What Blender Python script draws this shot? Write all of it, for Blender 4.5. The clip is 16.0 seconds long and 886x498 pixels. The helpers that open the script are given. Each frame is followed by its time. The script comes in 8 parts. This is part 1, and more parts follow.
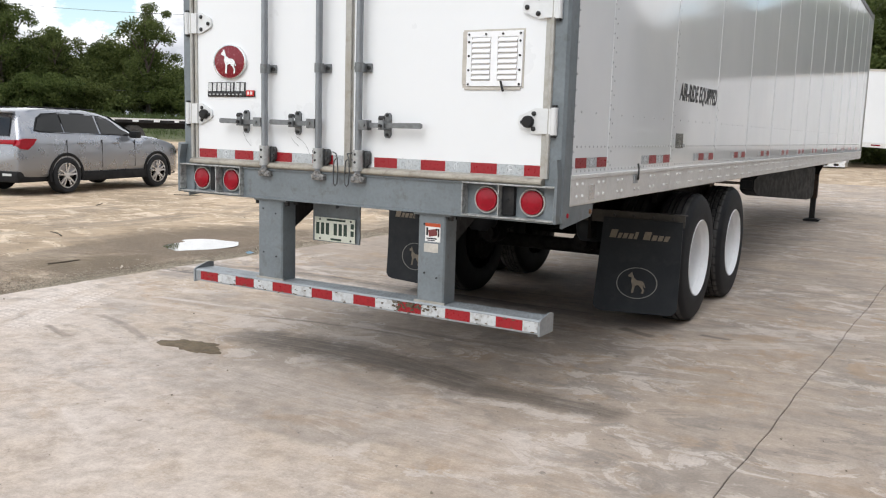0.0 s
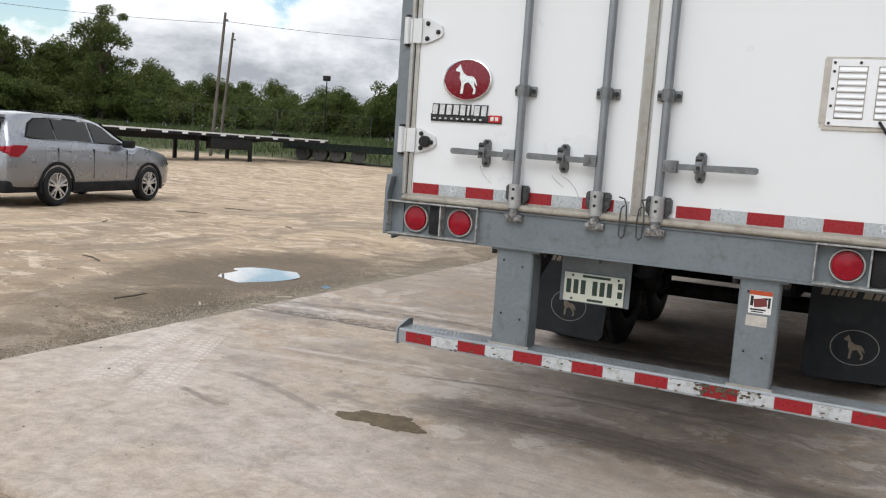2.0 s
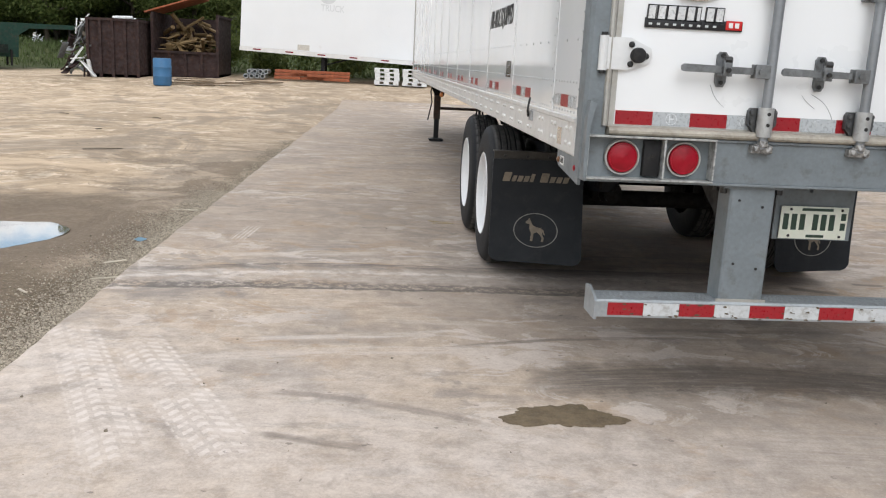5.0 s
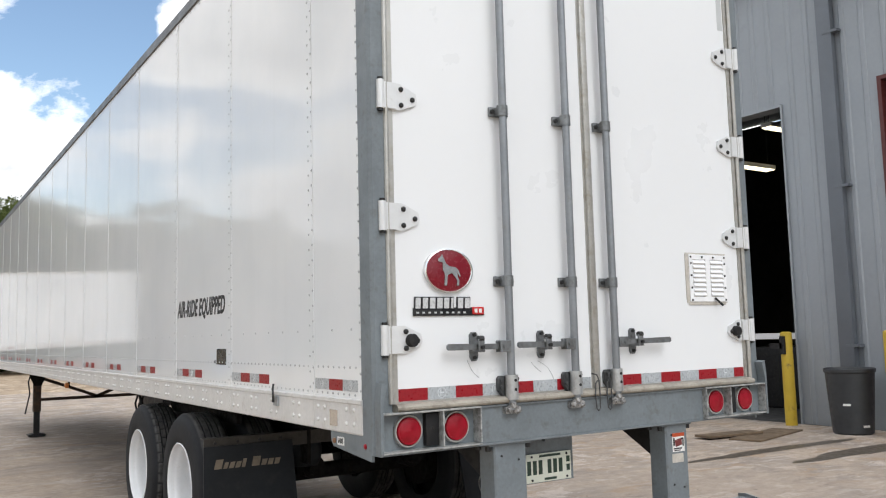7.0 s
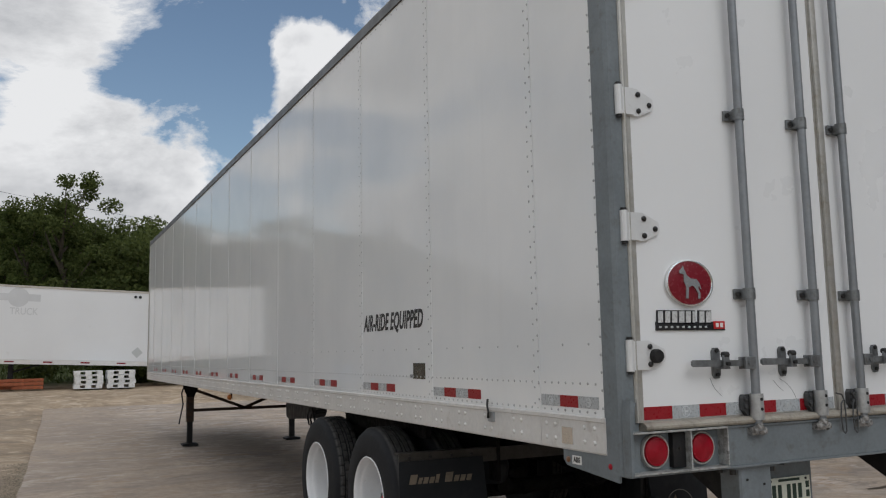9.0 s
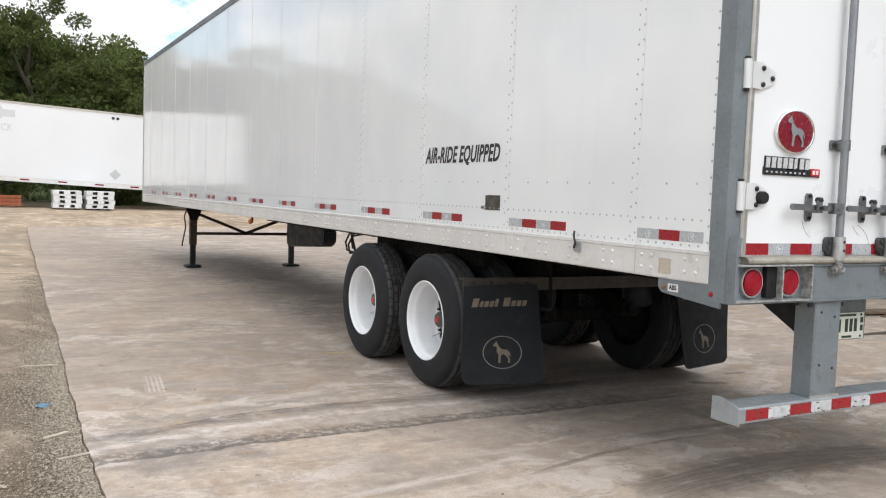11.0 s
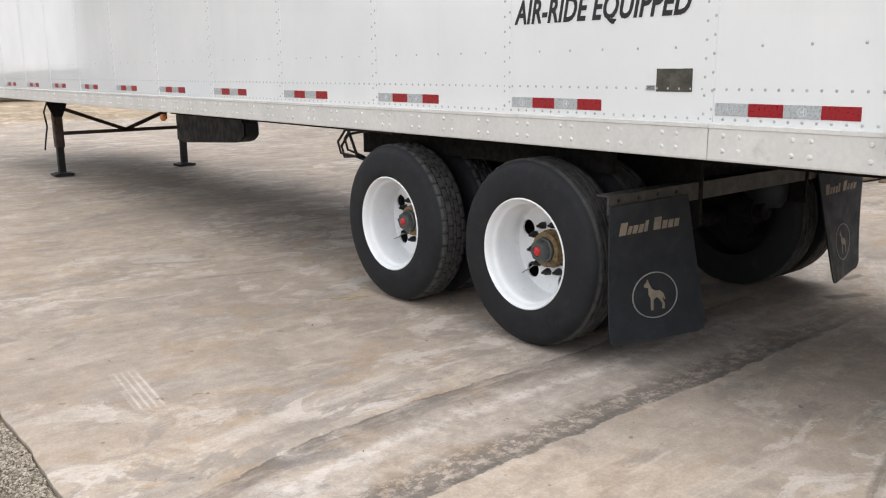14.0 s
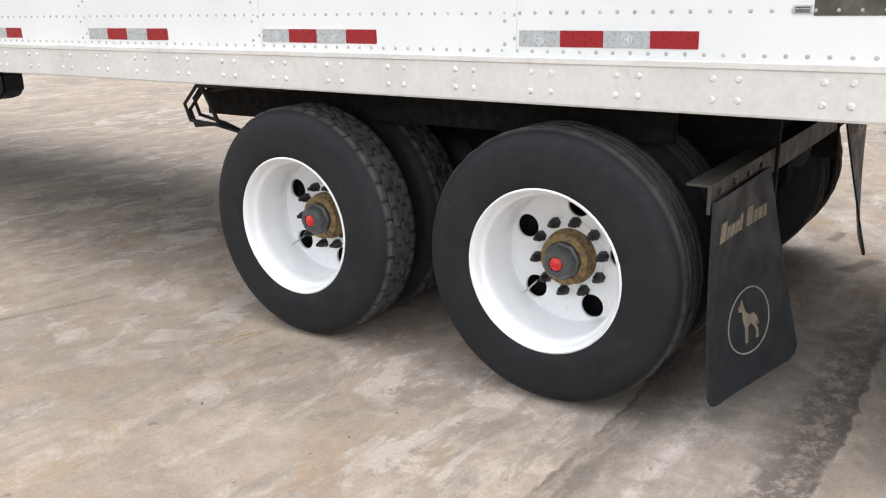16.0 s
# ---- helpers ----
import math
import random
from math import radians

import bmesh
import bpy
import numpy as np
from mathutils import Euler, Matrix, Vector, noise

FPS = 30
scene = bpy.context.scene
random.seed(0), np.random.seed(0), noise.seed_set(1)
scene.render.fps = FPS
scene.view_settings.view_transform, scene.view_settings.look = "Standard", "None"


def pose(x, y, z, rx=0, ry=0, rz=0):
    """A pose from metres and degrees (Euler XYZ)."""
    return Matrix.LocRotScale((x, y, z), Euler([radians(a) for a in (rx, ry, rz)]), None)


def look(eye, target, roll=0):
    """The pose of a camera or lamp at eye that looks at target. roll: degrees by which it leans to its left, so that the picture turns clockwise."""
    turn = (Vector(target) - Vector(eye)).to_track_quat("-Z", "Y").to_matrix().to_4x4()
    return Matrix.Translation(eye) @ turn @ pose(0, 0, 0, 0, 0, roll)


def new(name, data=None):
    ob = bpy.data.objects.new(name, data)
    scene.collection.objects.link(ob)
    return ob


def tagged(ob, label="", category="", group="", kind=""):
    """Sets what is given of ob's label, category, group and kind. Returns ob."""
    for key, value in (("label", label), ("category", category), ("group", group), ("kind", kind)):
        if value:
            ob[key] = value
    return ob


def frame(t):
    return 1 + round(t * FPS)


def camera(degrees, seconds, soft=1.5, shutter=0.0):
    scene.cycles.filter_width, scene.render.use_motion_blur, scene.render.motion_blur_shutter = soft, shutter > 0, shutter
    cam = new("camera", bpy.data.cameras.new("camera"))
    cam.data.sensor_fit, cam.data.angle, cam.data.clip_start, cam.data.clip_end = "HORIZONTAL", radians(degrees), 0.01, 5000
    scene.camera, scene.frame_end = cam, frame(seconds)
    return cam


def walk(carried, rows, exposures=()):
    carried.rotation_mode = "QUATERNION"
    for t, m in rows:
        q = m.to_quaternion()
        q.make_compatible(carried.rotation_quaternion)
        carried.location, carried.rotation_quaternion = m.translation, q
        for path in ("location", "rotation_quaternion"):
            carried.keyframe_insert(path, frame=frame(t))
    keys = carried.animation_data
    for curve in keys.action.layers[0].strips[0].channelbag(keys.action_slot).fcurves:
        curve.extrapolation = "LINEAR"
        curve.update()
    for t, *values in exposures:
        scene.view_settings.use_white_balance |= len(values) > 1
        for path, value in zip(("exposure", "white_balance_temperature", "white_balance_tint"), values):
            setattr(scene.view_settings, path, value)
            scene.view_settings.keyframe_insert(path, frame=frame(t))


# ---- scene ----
cam = camera(55.3, 16.0, soft=1.15)
PATH = [
    (0, (2.896, -3.841, 1.473), (1.891, -2.135, 1.191), 1.7),
    (0.5, (2.409, -3.813, 1.454), (1.46, -2.07, 1.208), 2.1),
    (1, (1.96, -3.897, 1.452), (1.043, -2.133, 1.233), 2.5),
    (1.5, (1.426, -3.935, 1.452), (0.534, -2.159, 1.233), 3.2),
    (2, (0.924, -3.867, 1.488), (0.049, -2.084, 1.253), 3.9),
    (2.5, (0.411, -3.857, 1.473), (-0.363, -2.026, 1.251), 3.8),
    (3, (-0.123, -3.716, 1.427), (-0.794, -1.853, 1.147), 3.4),
    (3.2, (-0.305, -3.68, 1.465), (-0.92, -1.8, 1.167), 3.7),
    (5.3, (-2.329, -3.135, 1.447), (-1.98, -1.219, 0.992), 1.9),
    (5.5, (-2.442, -3.035, 1.44), (-1.96, -1.152, 0.97), 1.2),
    (6, (-2.723, -3.032, 1.463), (-1.84, -1.289, 1.037), 0.0),
    (6.5, (-2.96, -3.121, 1.505), (-1.871, -1.451, 1.346), -0.2),
    (7, (-3.046, -3.277, 1.539), (-1.962, -1.608, 1.741), -1.5),
    (7.5, (-3.131, -3.35, 1.572), (-2.068, -1.719, 2.028), -2.5),
    (8, (-3.263, -3.224, 1.574), (-2.25, -1.599, 2.15), -2.9),
    (8.5, (-3.463, -3.068, 1.577), (-2.548, -1.353, 2.046), -2.0),
    (9, (-3.494, -2.893, 1.55), (-2.63, -1.106, 1.793), -1.1),
    (9.5, (-3.657, -2.873, 1.524), (-2.735, -1.1, 1.602), -0.4),
    (9.7, (-3.763, -2.883, 1.517), (-2.803, -1.129, 1.549), 0.2),
    (11.8, (-4.399, -2.387, 1.475), (-3.446, -0.639, 1.282), 2.9),
    (12, (-4.417, -2.2, 1.493), (-3.444, -0.467, 1.276), 2.9),
    (12.5, (-4.512, -1.775, 1.497), (-3.447, -0.105, 1.221), 2.6),
    (13, (-4.57, -1.282, 1.493), (-3.401, 0.308, 1.171), 1.4),
    (13.5, (-4.468, -0.757, 1.52), (-3.284, 0.81, 1.142), -0.2),
    (14, (-4.444, -0.227, 1.506), (-3.207, 1.287, 1.084), -0.6),
    (14.5, (-4.328, 0.293, 1.478), (-3.021, 1.734, 1.013), -1.5),
    (15, (-4.206, 0.745, 1.5), (-2.825, 2.1, 0.996), -1.4),
    (15.5, (-4.079, 1.198, 1.502), (-2.585, 2.413, 0.961), -1.4),
    (16, (-3.817, 1.58, 1.478), (-2.258, 2.688, 0.894), -1.5),
]
EXPOSURES = [(0, 0.14), (0.5, -0.04), (1, -0.08), (1.5, -0.16), (2, -0.14), (3, -0.06), (5.5, 0.08), (6, 0.07), (6.5, 0.10), (7, 0.04), (7.5, -0.37), (8, -0.96), (8.5, -1.22), (9, -0.91), (9.5, -0.34), (9.7, -0.14), (12, 0.24), (12.5, 0.27), (13.5, 0.31), (14.5, 0.42), (16, 0.70)]
walk(cam, [(t, look(eye, target, roll)) for t, eye, target, roll in PATH], EXPOSURES)

# ---- world and light ----
world = bpy.data.worlds.new("sky")
scene.world = world
world.use_nodes = True
wn, wl = world.node_tree.nodes, world.node_tree.links
wn.clear()


def wnode(kind, **values):
    n = wn.new(kind)
    for k, v in values.items():
        n.inputs[k].default_value = v
    return n


SUN_ELEVATION, SUN_ROTATION = 48.0, 176.0
# (towards, half angle, depth): blue gaps in the cloud; below nought, banks of cumulus
CLEARINGS = (((0.152, 0.944, 0.294), 7, 0.15), ((0.12, 0.928, 0.345), 8, 0.11), ((0.222, 0.902, 0.371), 8, 0.13), ((0.374, 0.814, 0.445), 6, 0.13), ((0.10, 0.88, 0.46), 3.5, 0.14), ((0.50, 0.68, 0.53), 8, 0.10),
             ((0.24, 0.825, 0.512), 12, -0.07), ((0.276, 0.905, 0.324), 4.2, -0.26), ((0.062, 0.967, 0.240), 7, -0.13), ((-0.50, 0.855, 0.14), 9, -0.12), ((-0.665, 0.73, 0.15), 5, -0.12), ((-0.727, 0.673, 0.145), 4, -0.12), ((-0.79, 0.60, 0.11), 3.5, 0.14))
sky = wn.new("ShaderNodeTexSky")
sky.sky_type, sky.sun_disc = "NISHITA", False
sky.sun_elevation, sky.sun_rotation = radians(SUN_ELEVATION), radians(SUN_ROTATION)
sky.air_density, sky.dust_density, sky.ozone_density = 1.25, 0.4, 2.6
coord = wn.new("ShaderNodeTexCoord")
sep = wn.new("ShaderNodeSeparateXYZ")
wl.new(coord.outputs["Generated"], sep.inputs[0])
shift = wn.new("ShaderNodeMapping")
shift.inputs["Scale"].default_value = (1.0, 1.0, 1.8)
shift.inputs["Location"].default_value = (0.35, 1.1, 0.2)
wl.new(coord.outputs["Generated"], shift.inputs["Vector"])
big = wnode("ShaderNodeTexNoise", Scale=3.4, Detail=13.0, Roughness=0.64, Distortion=0.3)
wl.new(shift.outputs[0], big.inputs["Vector"])
cover = wn.new("ShaderNodeValToRGB")
cover.color_ramp.elements[0].position, cover.color_ramp.elements[1].position = 0.405, 0.485
cover.color_ramp.elements[0].color = (0.01, 0.01, 0.01, 1)
clear = big.outputs["Fac"]
for way, wide, deep in CLEARINGS:
    dot = wn.new("ShaderNodeVectorMath")
    dot.operation = "DOT_PRODUCT"
    dot.inputs[1].default_value = Vector(way).normalized()
    wl.new(coord.outputs["Generated"], dot.inputs[0])
    gap = wn.new("ShaderNodeMapRange")
    gap.interpolation_type = "SMOOTHSTEP"
    for i_, v_ in enumerate((math.cos(radians(wide)), 1.0, 0.0, deep)):
        gap.inputs[i_ + 1].default_value = v_
    wl.new(dot.outputs["Value"], gap.inputs[0])
    less = wn.new("ShaderNodeMath")
    less.operation = "SUBTRACT"
    wl.new(clear, less.inputs[0]), wl.new(gap.outputs[0], less.inputs[1])
    clear = less.outputs[0]
wl.new(clear, cover.inputs[0])
shade_noise = wnode("ShaderNodeTexNoise", Scale=4.5, Detail=9.0, Roughness=0.6)
wl.new(shift.outputs[0], shade_noise.inputs["Vector"])
# thick cloud is grey, thin edges are bright
thick = wn.new("ShaderNodeMath")
thick.operation = "ADD"
half = wn.new("ShaderNodeMath")
half.operation, half.inputs[1].default_value = "MULTIPLY", -0.6
wl.new(shade_noise.outputs["Fac"], half.inputs[0])
thin = wn.new("ShaderNodeMath")
thin.operation = "MINIMUM"
wl.new(clear, thin.inputs[0]), wl.new(big.outputs["Fac"], thin.inputs[1])
wl.new(thin.outputs[0], thick.inputs[0]), wl.new(half.outputs[0], thick.inputs[1])
# the heavier bank of cloud to the north-west
bank = wn.new("ShaderNodeVectorMath")
bank.operation = "DOT_PRODUCT"
bank.inputs[1].default_value = Vector((-0.55, 0.83, -0.16)).normalized()
wl.new(coord.outputs["Generated"], bank.inputs[0])
heavy = wn.new("ShaderNodeMapRange")
heavy.interpolation_type = "SMOOTHSTEP"
for i_, v_ in enumerate((0.86, 0.985, 0.0, 0.24)):
    heavy.inputs[i_ + 1].default_value = v_
wl.new(bank.outputs["Value"], heavy.inputs[0])
thicker = wn.new("ShaderNodeMath")
thicker.operation = "ADD"
wl.new(thick.outputs[0], thicker.inputs[0]), wl.new(heavy.outputs[0], thicker.inputs[1])
body_ramp = wn.new("ShaderNodeValToRGB")
body_ramp.color_ramp.elements[0].position, body_ramp.color_ramp.elements[1].position = 0.15, 0.50
body_ramp.color_ramp.elements[0].color = (1.08, 1.09, 1.11, 1)
body_ramp.color_ramp.elements[1].color = (0.34, 0.36, 0.40, 1)
wl.new(thicker.outputs[0], body_ramp.inputs[0])
bg_sky = wnode("ShaderNodeBackground", Strength=0.15)
wl.new(sky.outputs[0], bg_sky.inputs["Color"])
bg_cloud = wnode("ShaderNodeBackground", Strength=1.4)
wl.new(body_ramp.outputs[0], bg_cloud.inputs["Color"])
mixed = wn.new("ShaderNodeMixShader")
wl.new(cover.outputs[0], mixed.inputs[0])
wl.new(bg_sky.outputs[0], mixed.inputs[1])
wl.new(bg_cloud.outputs[0], mixed.inputs[2])
wout = wn.new("ShaderNodeOutputWorld")
wl.new(mixed.outputs[0], wout.inputs["Surface"])

sun_data = bpy.data.lights.new("sun", "SUN")
sun_data.energy, sun_data.angle, sun_data.color = 1.35, radians(38), (1.0, 0.99, 0.975)
sun = new("sun", sun_data)
_a, _e = radians(SUN_ROTATION), radians(SUN_ELEVATION)
SUN_WAY = Vector((math.sin(_a) * math.cos(_e), math.cos(_a) * math.cos(_e), math.sin(_e)))
sun.matrix_world = look(SUN_WAY * 60, (0, 0, 0))
tagged(sun, "soft daylight through broken cloud", "sun", kind="structure")


# ---- materials ----
class Nodes:
    """A small builder of node materials."""

    def __init__(self, name):
        self.mat = bpy.data.materials.new(name)
        self.mat.use_nodes = True
        self.t = self.mat.node_tree
        self.b = self.t.nodes["Principled BSDF"]
        self.pos = self.t.nodes.new("ShaderNodeTexCoord").outputs["Object"]

    def link(self, a, b):
        self.t.links.new(a, b)

    def put(self, n, i, v):
        if hasattr(v, "is_output"):
            self.link(v, n.inputs[i])
        else:
            n.inputs[i].default_value = v

    def math(self, op, a, b=0.0, clamp=False):
        n = self.t.nodes.new("ShaderNodeMath")
        n.operation, n.use_clamp = op, clamp
        self.put(n, 0, a), self.put(n, 1, b)
        return n.outputs[0]

    def mapped(self, scale=(1, 1, 1), turn=0.0, at=(0, 0, 0)):
        n = self.t.nodes.new("ShaderNodeMapping")
        n.inputs["Scale"].default_value, n.inputs["Rotation"].default_value[2] = scale, radians(turn)
        n.inputs["Location"].default_value = at
        self.link(self.pos, n.inputs["Vector"])
        return n.outputs[0]

    def noise(self, scale, detail=4.0, rough=0.55, vec=None, distort=0.0):
        n = self.t.nodes.new("ShaderNodeTexNoise")
        n.inputs["Scale"].default_value, n.inputs["Detail"].default_value = scale, detail
        n.inputs["Roughness"].default_value, n.inputs["Distortion"].default_value = rough, distort
        self.link(vec or self.pos, n.inputs["Vector"])
        return n.outputs["Fac"]

    def ramp(self, fac, a, b, lo=(0, 0, 0), hi=(1, 1, 1)):
        n = self.t.nodes.new("ShaderNodeValToRGB")
        e = n.color_ramp.elements
        e[0].position, e[1].position = a, b
        e[0].color, e[1].color = (*lo, 1), (*hi, 1)
        self.put(n, 0, fac)
        return n.outputs["Color"]

    def span(self, fac, a, b, lo=0.0, hi=1.0):
        n = self.t.nodes.new("ShaderNodeMapRange")
        n.interpolation_type = "SMOOTHSTEP"
        for i, v in enumerate((a, b, lo, hi)):
            n.inputs[i + 1].default_value = v
        self.put(n, 0, fac)
        return n.outputs[0]

    def mix(self, fac, a, b, how="MIX"):
        n = self.t.nodes.new("ShaderNodeMix")
        n.data_type, n.blend_type = "RGBA", how
        self.put(n, 0, fac)
        for i, v in ((6, a), (7, b)):
            self.put(n, i, (*v, 1) if isinstance(v, tuple) and len(v) == 3 else v)
        return n.outputs[2]

    def xyz(self):
        n = self.t.nodes.new("ShaderNodeSeparateXYZ")
        self.link(self.pos, n.inputs[0])
        return n.outputs

    def bump(self, height, strength=0.3, distance=0.01):
        n = self.t.nodes.new("ShaderNodeBump")
        n.inputs["Strength"].default_value, n.inputs["Distance"].default_value = strength, distance
        self.link(height, n.inputs["Height"])
        self.link(n.outputs[0], self.b.inputs["Normal"])

    def done(self, color, rough=0.5, metal=0.0):
        self.put(self.b, "Base Color", (*color, 1) if isinstance(color, tuple) and len(color) == 3 else color)
        self.put(self.b, "Roughness", rough), self.put(self.b, "Metallic", metal)
        return self.mat


def surface(name, color, rough=0.5, metal=0.0, gloss=0.5, vary=0.12, scale=2.0, grain=60.0, bump=0.15, dirt=None, dirt_at=(0.52, 0.72), coat=0.0, depth=0.004, uneven=0.2):
    """A plain surface with broad stains, fine grain and, if given, a dirt colour in patches."""
    m = Nodes(name)
    m.b.inputs["Specular IOR Level"].default_value = gloss
    broad, fine = m.noise(scale, 6), m.noise(grain, 3)
    low = tuple(c * (1 - vary) for c in color)
    high = tuple(min(1.0, c * (1 + vary)) for c in color)
    c = m.ramp(broad, 0.3, 0.7, low, high)
    c = m.mix(0.35, c, m.ramp(fine, 0.3, 0.7, low, high))
    if dirt:
        c = m.mix(m.math("MULTIPLY", m.ramp(m.noise(scale * 2.7, 8, 0.65), *dirt_at), 0.8), c, dirt)
    r = m.span(m.noise(scale * 3, 5), 0.3, 0.7, max(0.02, rough * (1 - uneven)), min(1, rough * (1 + uneven)))
    if bump:
        m.bump(fine, bump, depth)
    if coat:
        m.b.inputs["Coat Weight"].default_value, m.b.inputs["Coat Roughness"].default_value = coat, 0.05
    return m.done(c, r, metal)


def white_panel():
    """Glossy white trailer skin: faint waves in the sheet, thin grime and rain streaks."""
    m = Nodes("white trailer skin")
    wave = m.noise(0.9, 2, 0.4)
    streak = m.noise(1.0, 5, 0.6, m.mapped((9, 9, 0.35)))
    grime = m.math("MULTIPLY", m.ramp(streak, 0.56, 0.80), 0.07)
    c = m.mix(grime, m.ramp(m.noise(1.3, 5), 0.3, 0.7, (0.76, 0.78, 0.79), (0.84, 0.85, 0.85)), (0.50, 0.49, 0.45))
    m.bump(wave, 0.08, 0.015)
    return m.done(c, m.span(m.noise(2.5, 6), 0.3, 0.7, 0.045, 0.10))


SKIN = white_panel()
DOOR = surface("white door skin", (0.80, 0.815, 0.825), 0.28, vary=0.008, scale=0.6, grain=12, bump=0.0, uneven=0.03)
GREYPAINT = surface("blue-grey steel paint", (0.165, 0.19, 0.205), 0.45, vary=0.2, scale=5, dirt=(0.085, 0.08, 0.07), dirt_at=(0.56, 0.80), bump=0.1)
RAIL = surface("mill aluminium rail", (0.68, 0.67, 0.65), 0.45, 0.15, vary=0.1, scale=5, grain=40, dirt=(0.42, 0.38, 0.33), dirt_at=(0.58, 0.85), bump=0.1)
VENT = surface("bright vent aluminium", (0.86, 0.87, 0.88), 0.35, 0.0, vary=0.04, scale=10)
ALU = surface("weathered aluminium", (0.46, 0.45, 0.42), 0.45, 0.6, vary=0.15, scale=6, dirt=(0.30, 0.26, 0.19), dirt_at=(0.5, 0.8))
GALV = surface("galvanised steel", (0.40, 0.42, 0.44), 0.4, 0.75, vary=0.2, scale=12, dirt=(0.16, 0.14, 0.12), dirt_at=(0.6, 0.85))
WORNSTEEL = surface("worn bracket steel", (0.20, 0.21, 0.215), 0.42, 0.6, vary=0.35, scale=14, dirt=(0.08, 0.07, 0.06), dirt_at=(0.5, 0.8))
STRAP = surface("white coated hinge strap", (0.70, 0.71, 0.71), 0.4, 0.2, vary=0.06, scale=8, dirt=(0.35, 0.31, 0.26), dirt_at=(0.66, 0.9))
WINGSTEEL = surface("dark keeper steel", (0.085, 0.088, 0.09), 0.45, 0.5, vary=0.4, scale=18, dirt=(0.30, 0.30, 0.29), dirt_at=(0.60, 0.8))
SLEEVE = surface("bright worn sleeve", (0.46, 0.47, 0.47), 0.38, 0.6, vary=0.2, scale=16, dirt=(0.20, 0.19, 0.17), dirt_at=(0.55, 0.75))
BLACK = surface("black steel", (0.014, 0.014, 0.015), 0.6, gloss=0.3, vary=0.3, scale=6, dirt=(0.045, 0.04, 0.034), dirt_at=(0.55, 0.85))
BOLT = surface("dark bolt", (0.03, 0.03, 0.03), 0.45, 0.4)
RUBBER = surface("black rubber flap", (0.014, 0.0165, 0.020), 0.55, gloss=0.3, vary=0.2, scale=3, dirt=(0.04, 0.04, 0.04), dirt_at=(0.55, 0.9), bump=0.08)


def tyre_rubber():
    """Black sidewall; the worn tread, past a radius of 0.49, is dusty grey."""
    m = Nodes("tyre rubber")
    m.b.inputs["Specular IOR Level"].default_value = 0.25
    _, y, z = m.xyz()
    rr = m.math("POWER", m.math("ADD", m.math("MULTIPLY", y, y), m.math("MULTIPLY", z, z)), 0.5)
    c = m.ramp(m.noise(7, 6, 0.65), 0.3, 0.7, (0.010, 0.011, 0.013), (0.018, 0.019, 0.0215))
    c = m.mix(m.ramp(m.noise(11, 7, 0.7), 0.56, 0.85), c, (0.035, 0.033, 0.03))
    worn = m.math("MULTIPLY", m.span(rr, 0.4985, 0.508, 0.0, 1.0), m.span(m.noise(16, 6, 0.7), 0.3, 0.62, 0.35, 1.0))
    c = m.mix(m.math("MULTIPLY", worn, 0.9), c, (0.085, 0.082, 0.078))
    m.bump(m.noise(70, 4), 0.25, 0.004)
    return m.done(c, 0.66)


TYRE = tyre_rubber()
RIM = surface("white painted wheel", (0.78, 0.79, 0.80), 0.35, vary=0.05, scale=7, dirt=(0.50, 0.46, 0.40), dirt_at=(0.60, 0.9), bump=0.05)
RUST = surface("rusty steel", (0.24, 0.16, 0.07), 0.75, 0.2, vary=0.5, scale=22, dirt=(0.045, 0.03, 0.02), dirt_at=(0.45, 0.62), bump=0.4)
OILGREY = surface("oily hub grey", (0.07, 0.075, 0.075), 0.4, 0.3, vary=0.3, scale=20)
# rusty brown taken near black: the deep shade under the floor is in the colour
SHADEDRUST = surface("shade-darkened chassis steel", (0.0085, 0.0075, 0.007), 0.85, 0.0, gloss=0.2, vary=0.4, scale=8, dirt=(0.022, 0.016, 0.012), dirt_at=(0.55, 0.8))
CAULK = surface("old grey sealant", (0.50, 0.47, 0.42), 0.8, vary=0.25, scale=20)
PATCH = surface("grey repair tape", (0.50, 0.52, 0.52), 0.5, vary=0.08)
REDPLASTIC = surface("red plastic", (0.52, 0.015, 0.015), 0.3, vary=0.1, scale=12)
CHROME = surface("bright badge metal", (0.72, 0.72, 0.72), 0.2, 0.9, vary=0.05, scale=20)
BADGERED = surface("dark red enamel", (0.19, 0.006, 0.016), 0.25, vary=0.06, scale=20)
BADGEPALE = surface("pale badge enamel", (0.62, 0.63, 0.63), 0.3, 0.2, vary=0.12, scale=30)
BADGEBLACK = surface("black badge", (0.015, 0.015, 0.017), 0.3)
WHITEINK = surface("white lettering", (0.75, 0.75, 0.73), 0.5, vary=0.05)
BLACKINK = surface("black lettering", (0.012, 0.012, 0.013), 0.4, vary=0.1)
GOLDINK = surface("worn beige print", (0.21, 0.17, 0.125), 0.6, vary=0.25, scale=25)
PLATE = surface("pale licence plate", (0.70, 0.72, 0.62), 0.4, vary=0.06, scale=20, dirt=(0.35, 0.32, 0.26), dirt_at=(0.62, 0.9))
PLATEINK = surface("dark green plate print", (0.02, 0.045, 0.03), 0.5)
TAPERED = surface("red reflective tape", (0.29, 0.008, 0.015), 0.32, vary=0.12, scale=30, dirt=(0.2, 0.03, 0.03), dirt_at=(0.65, 0.9))
TAPESILVER = surface("silver reflective tape", (0.46, 0.49, 0.51), 0.3, 0.2, vary=0.08, scale=30, dirt=(0.33, 0.32, 0.3), dirt_at=(0.6, 0.9))
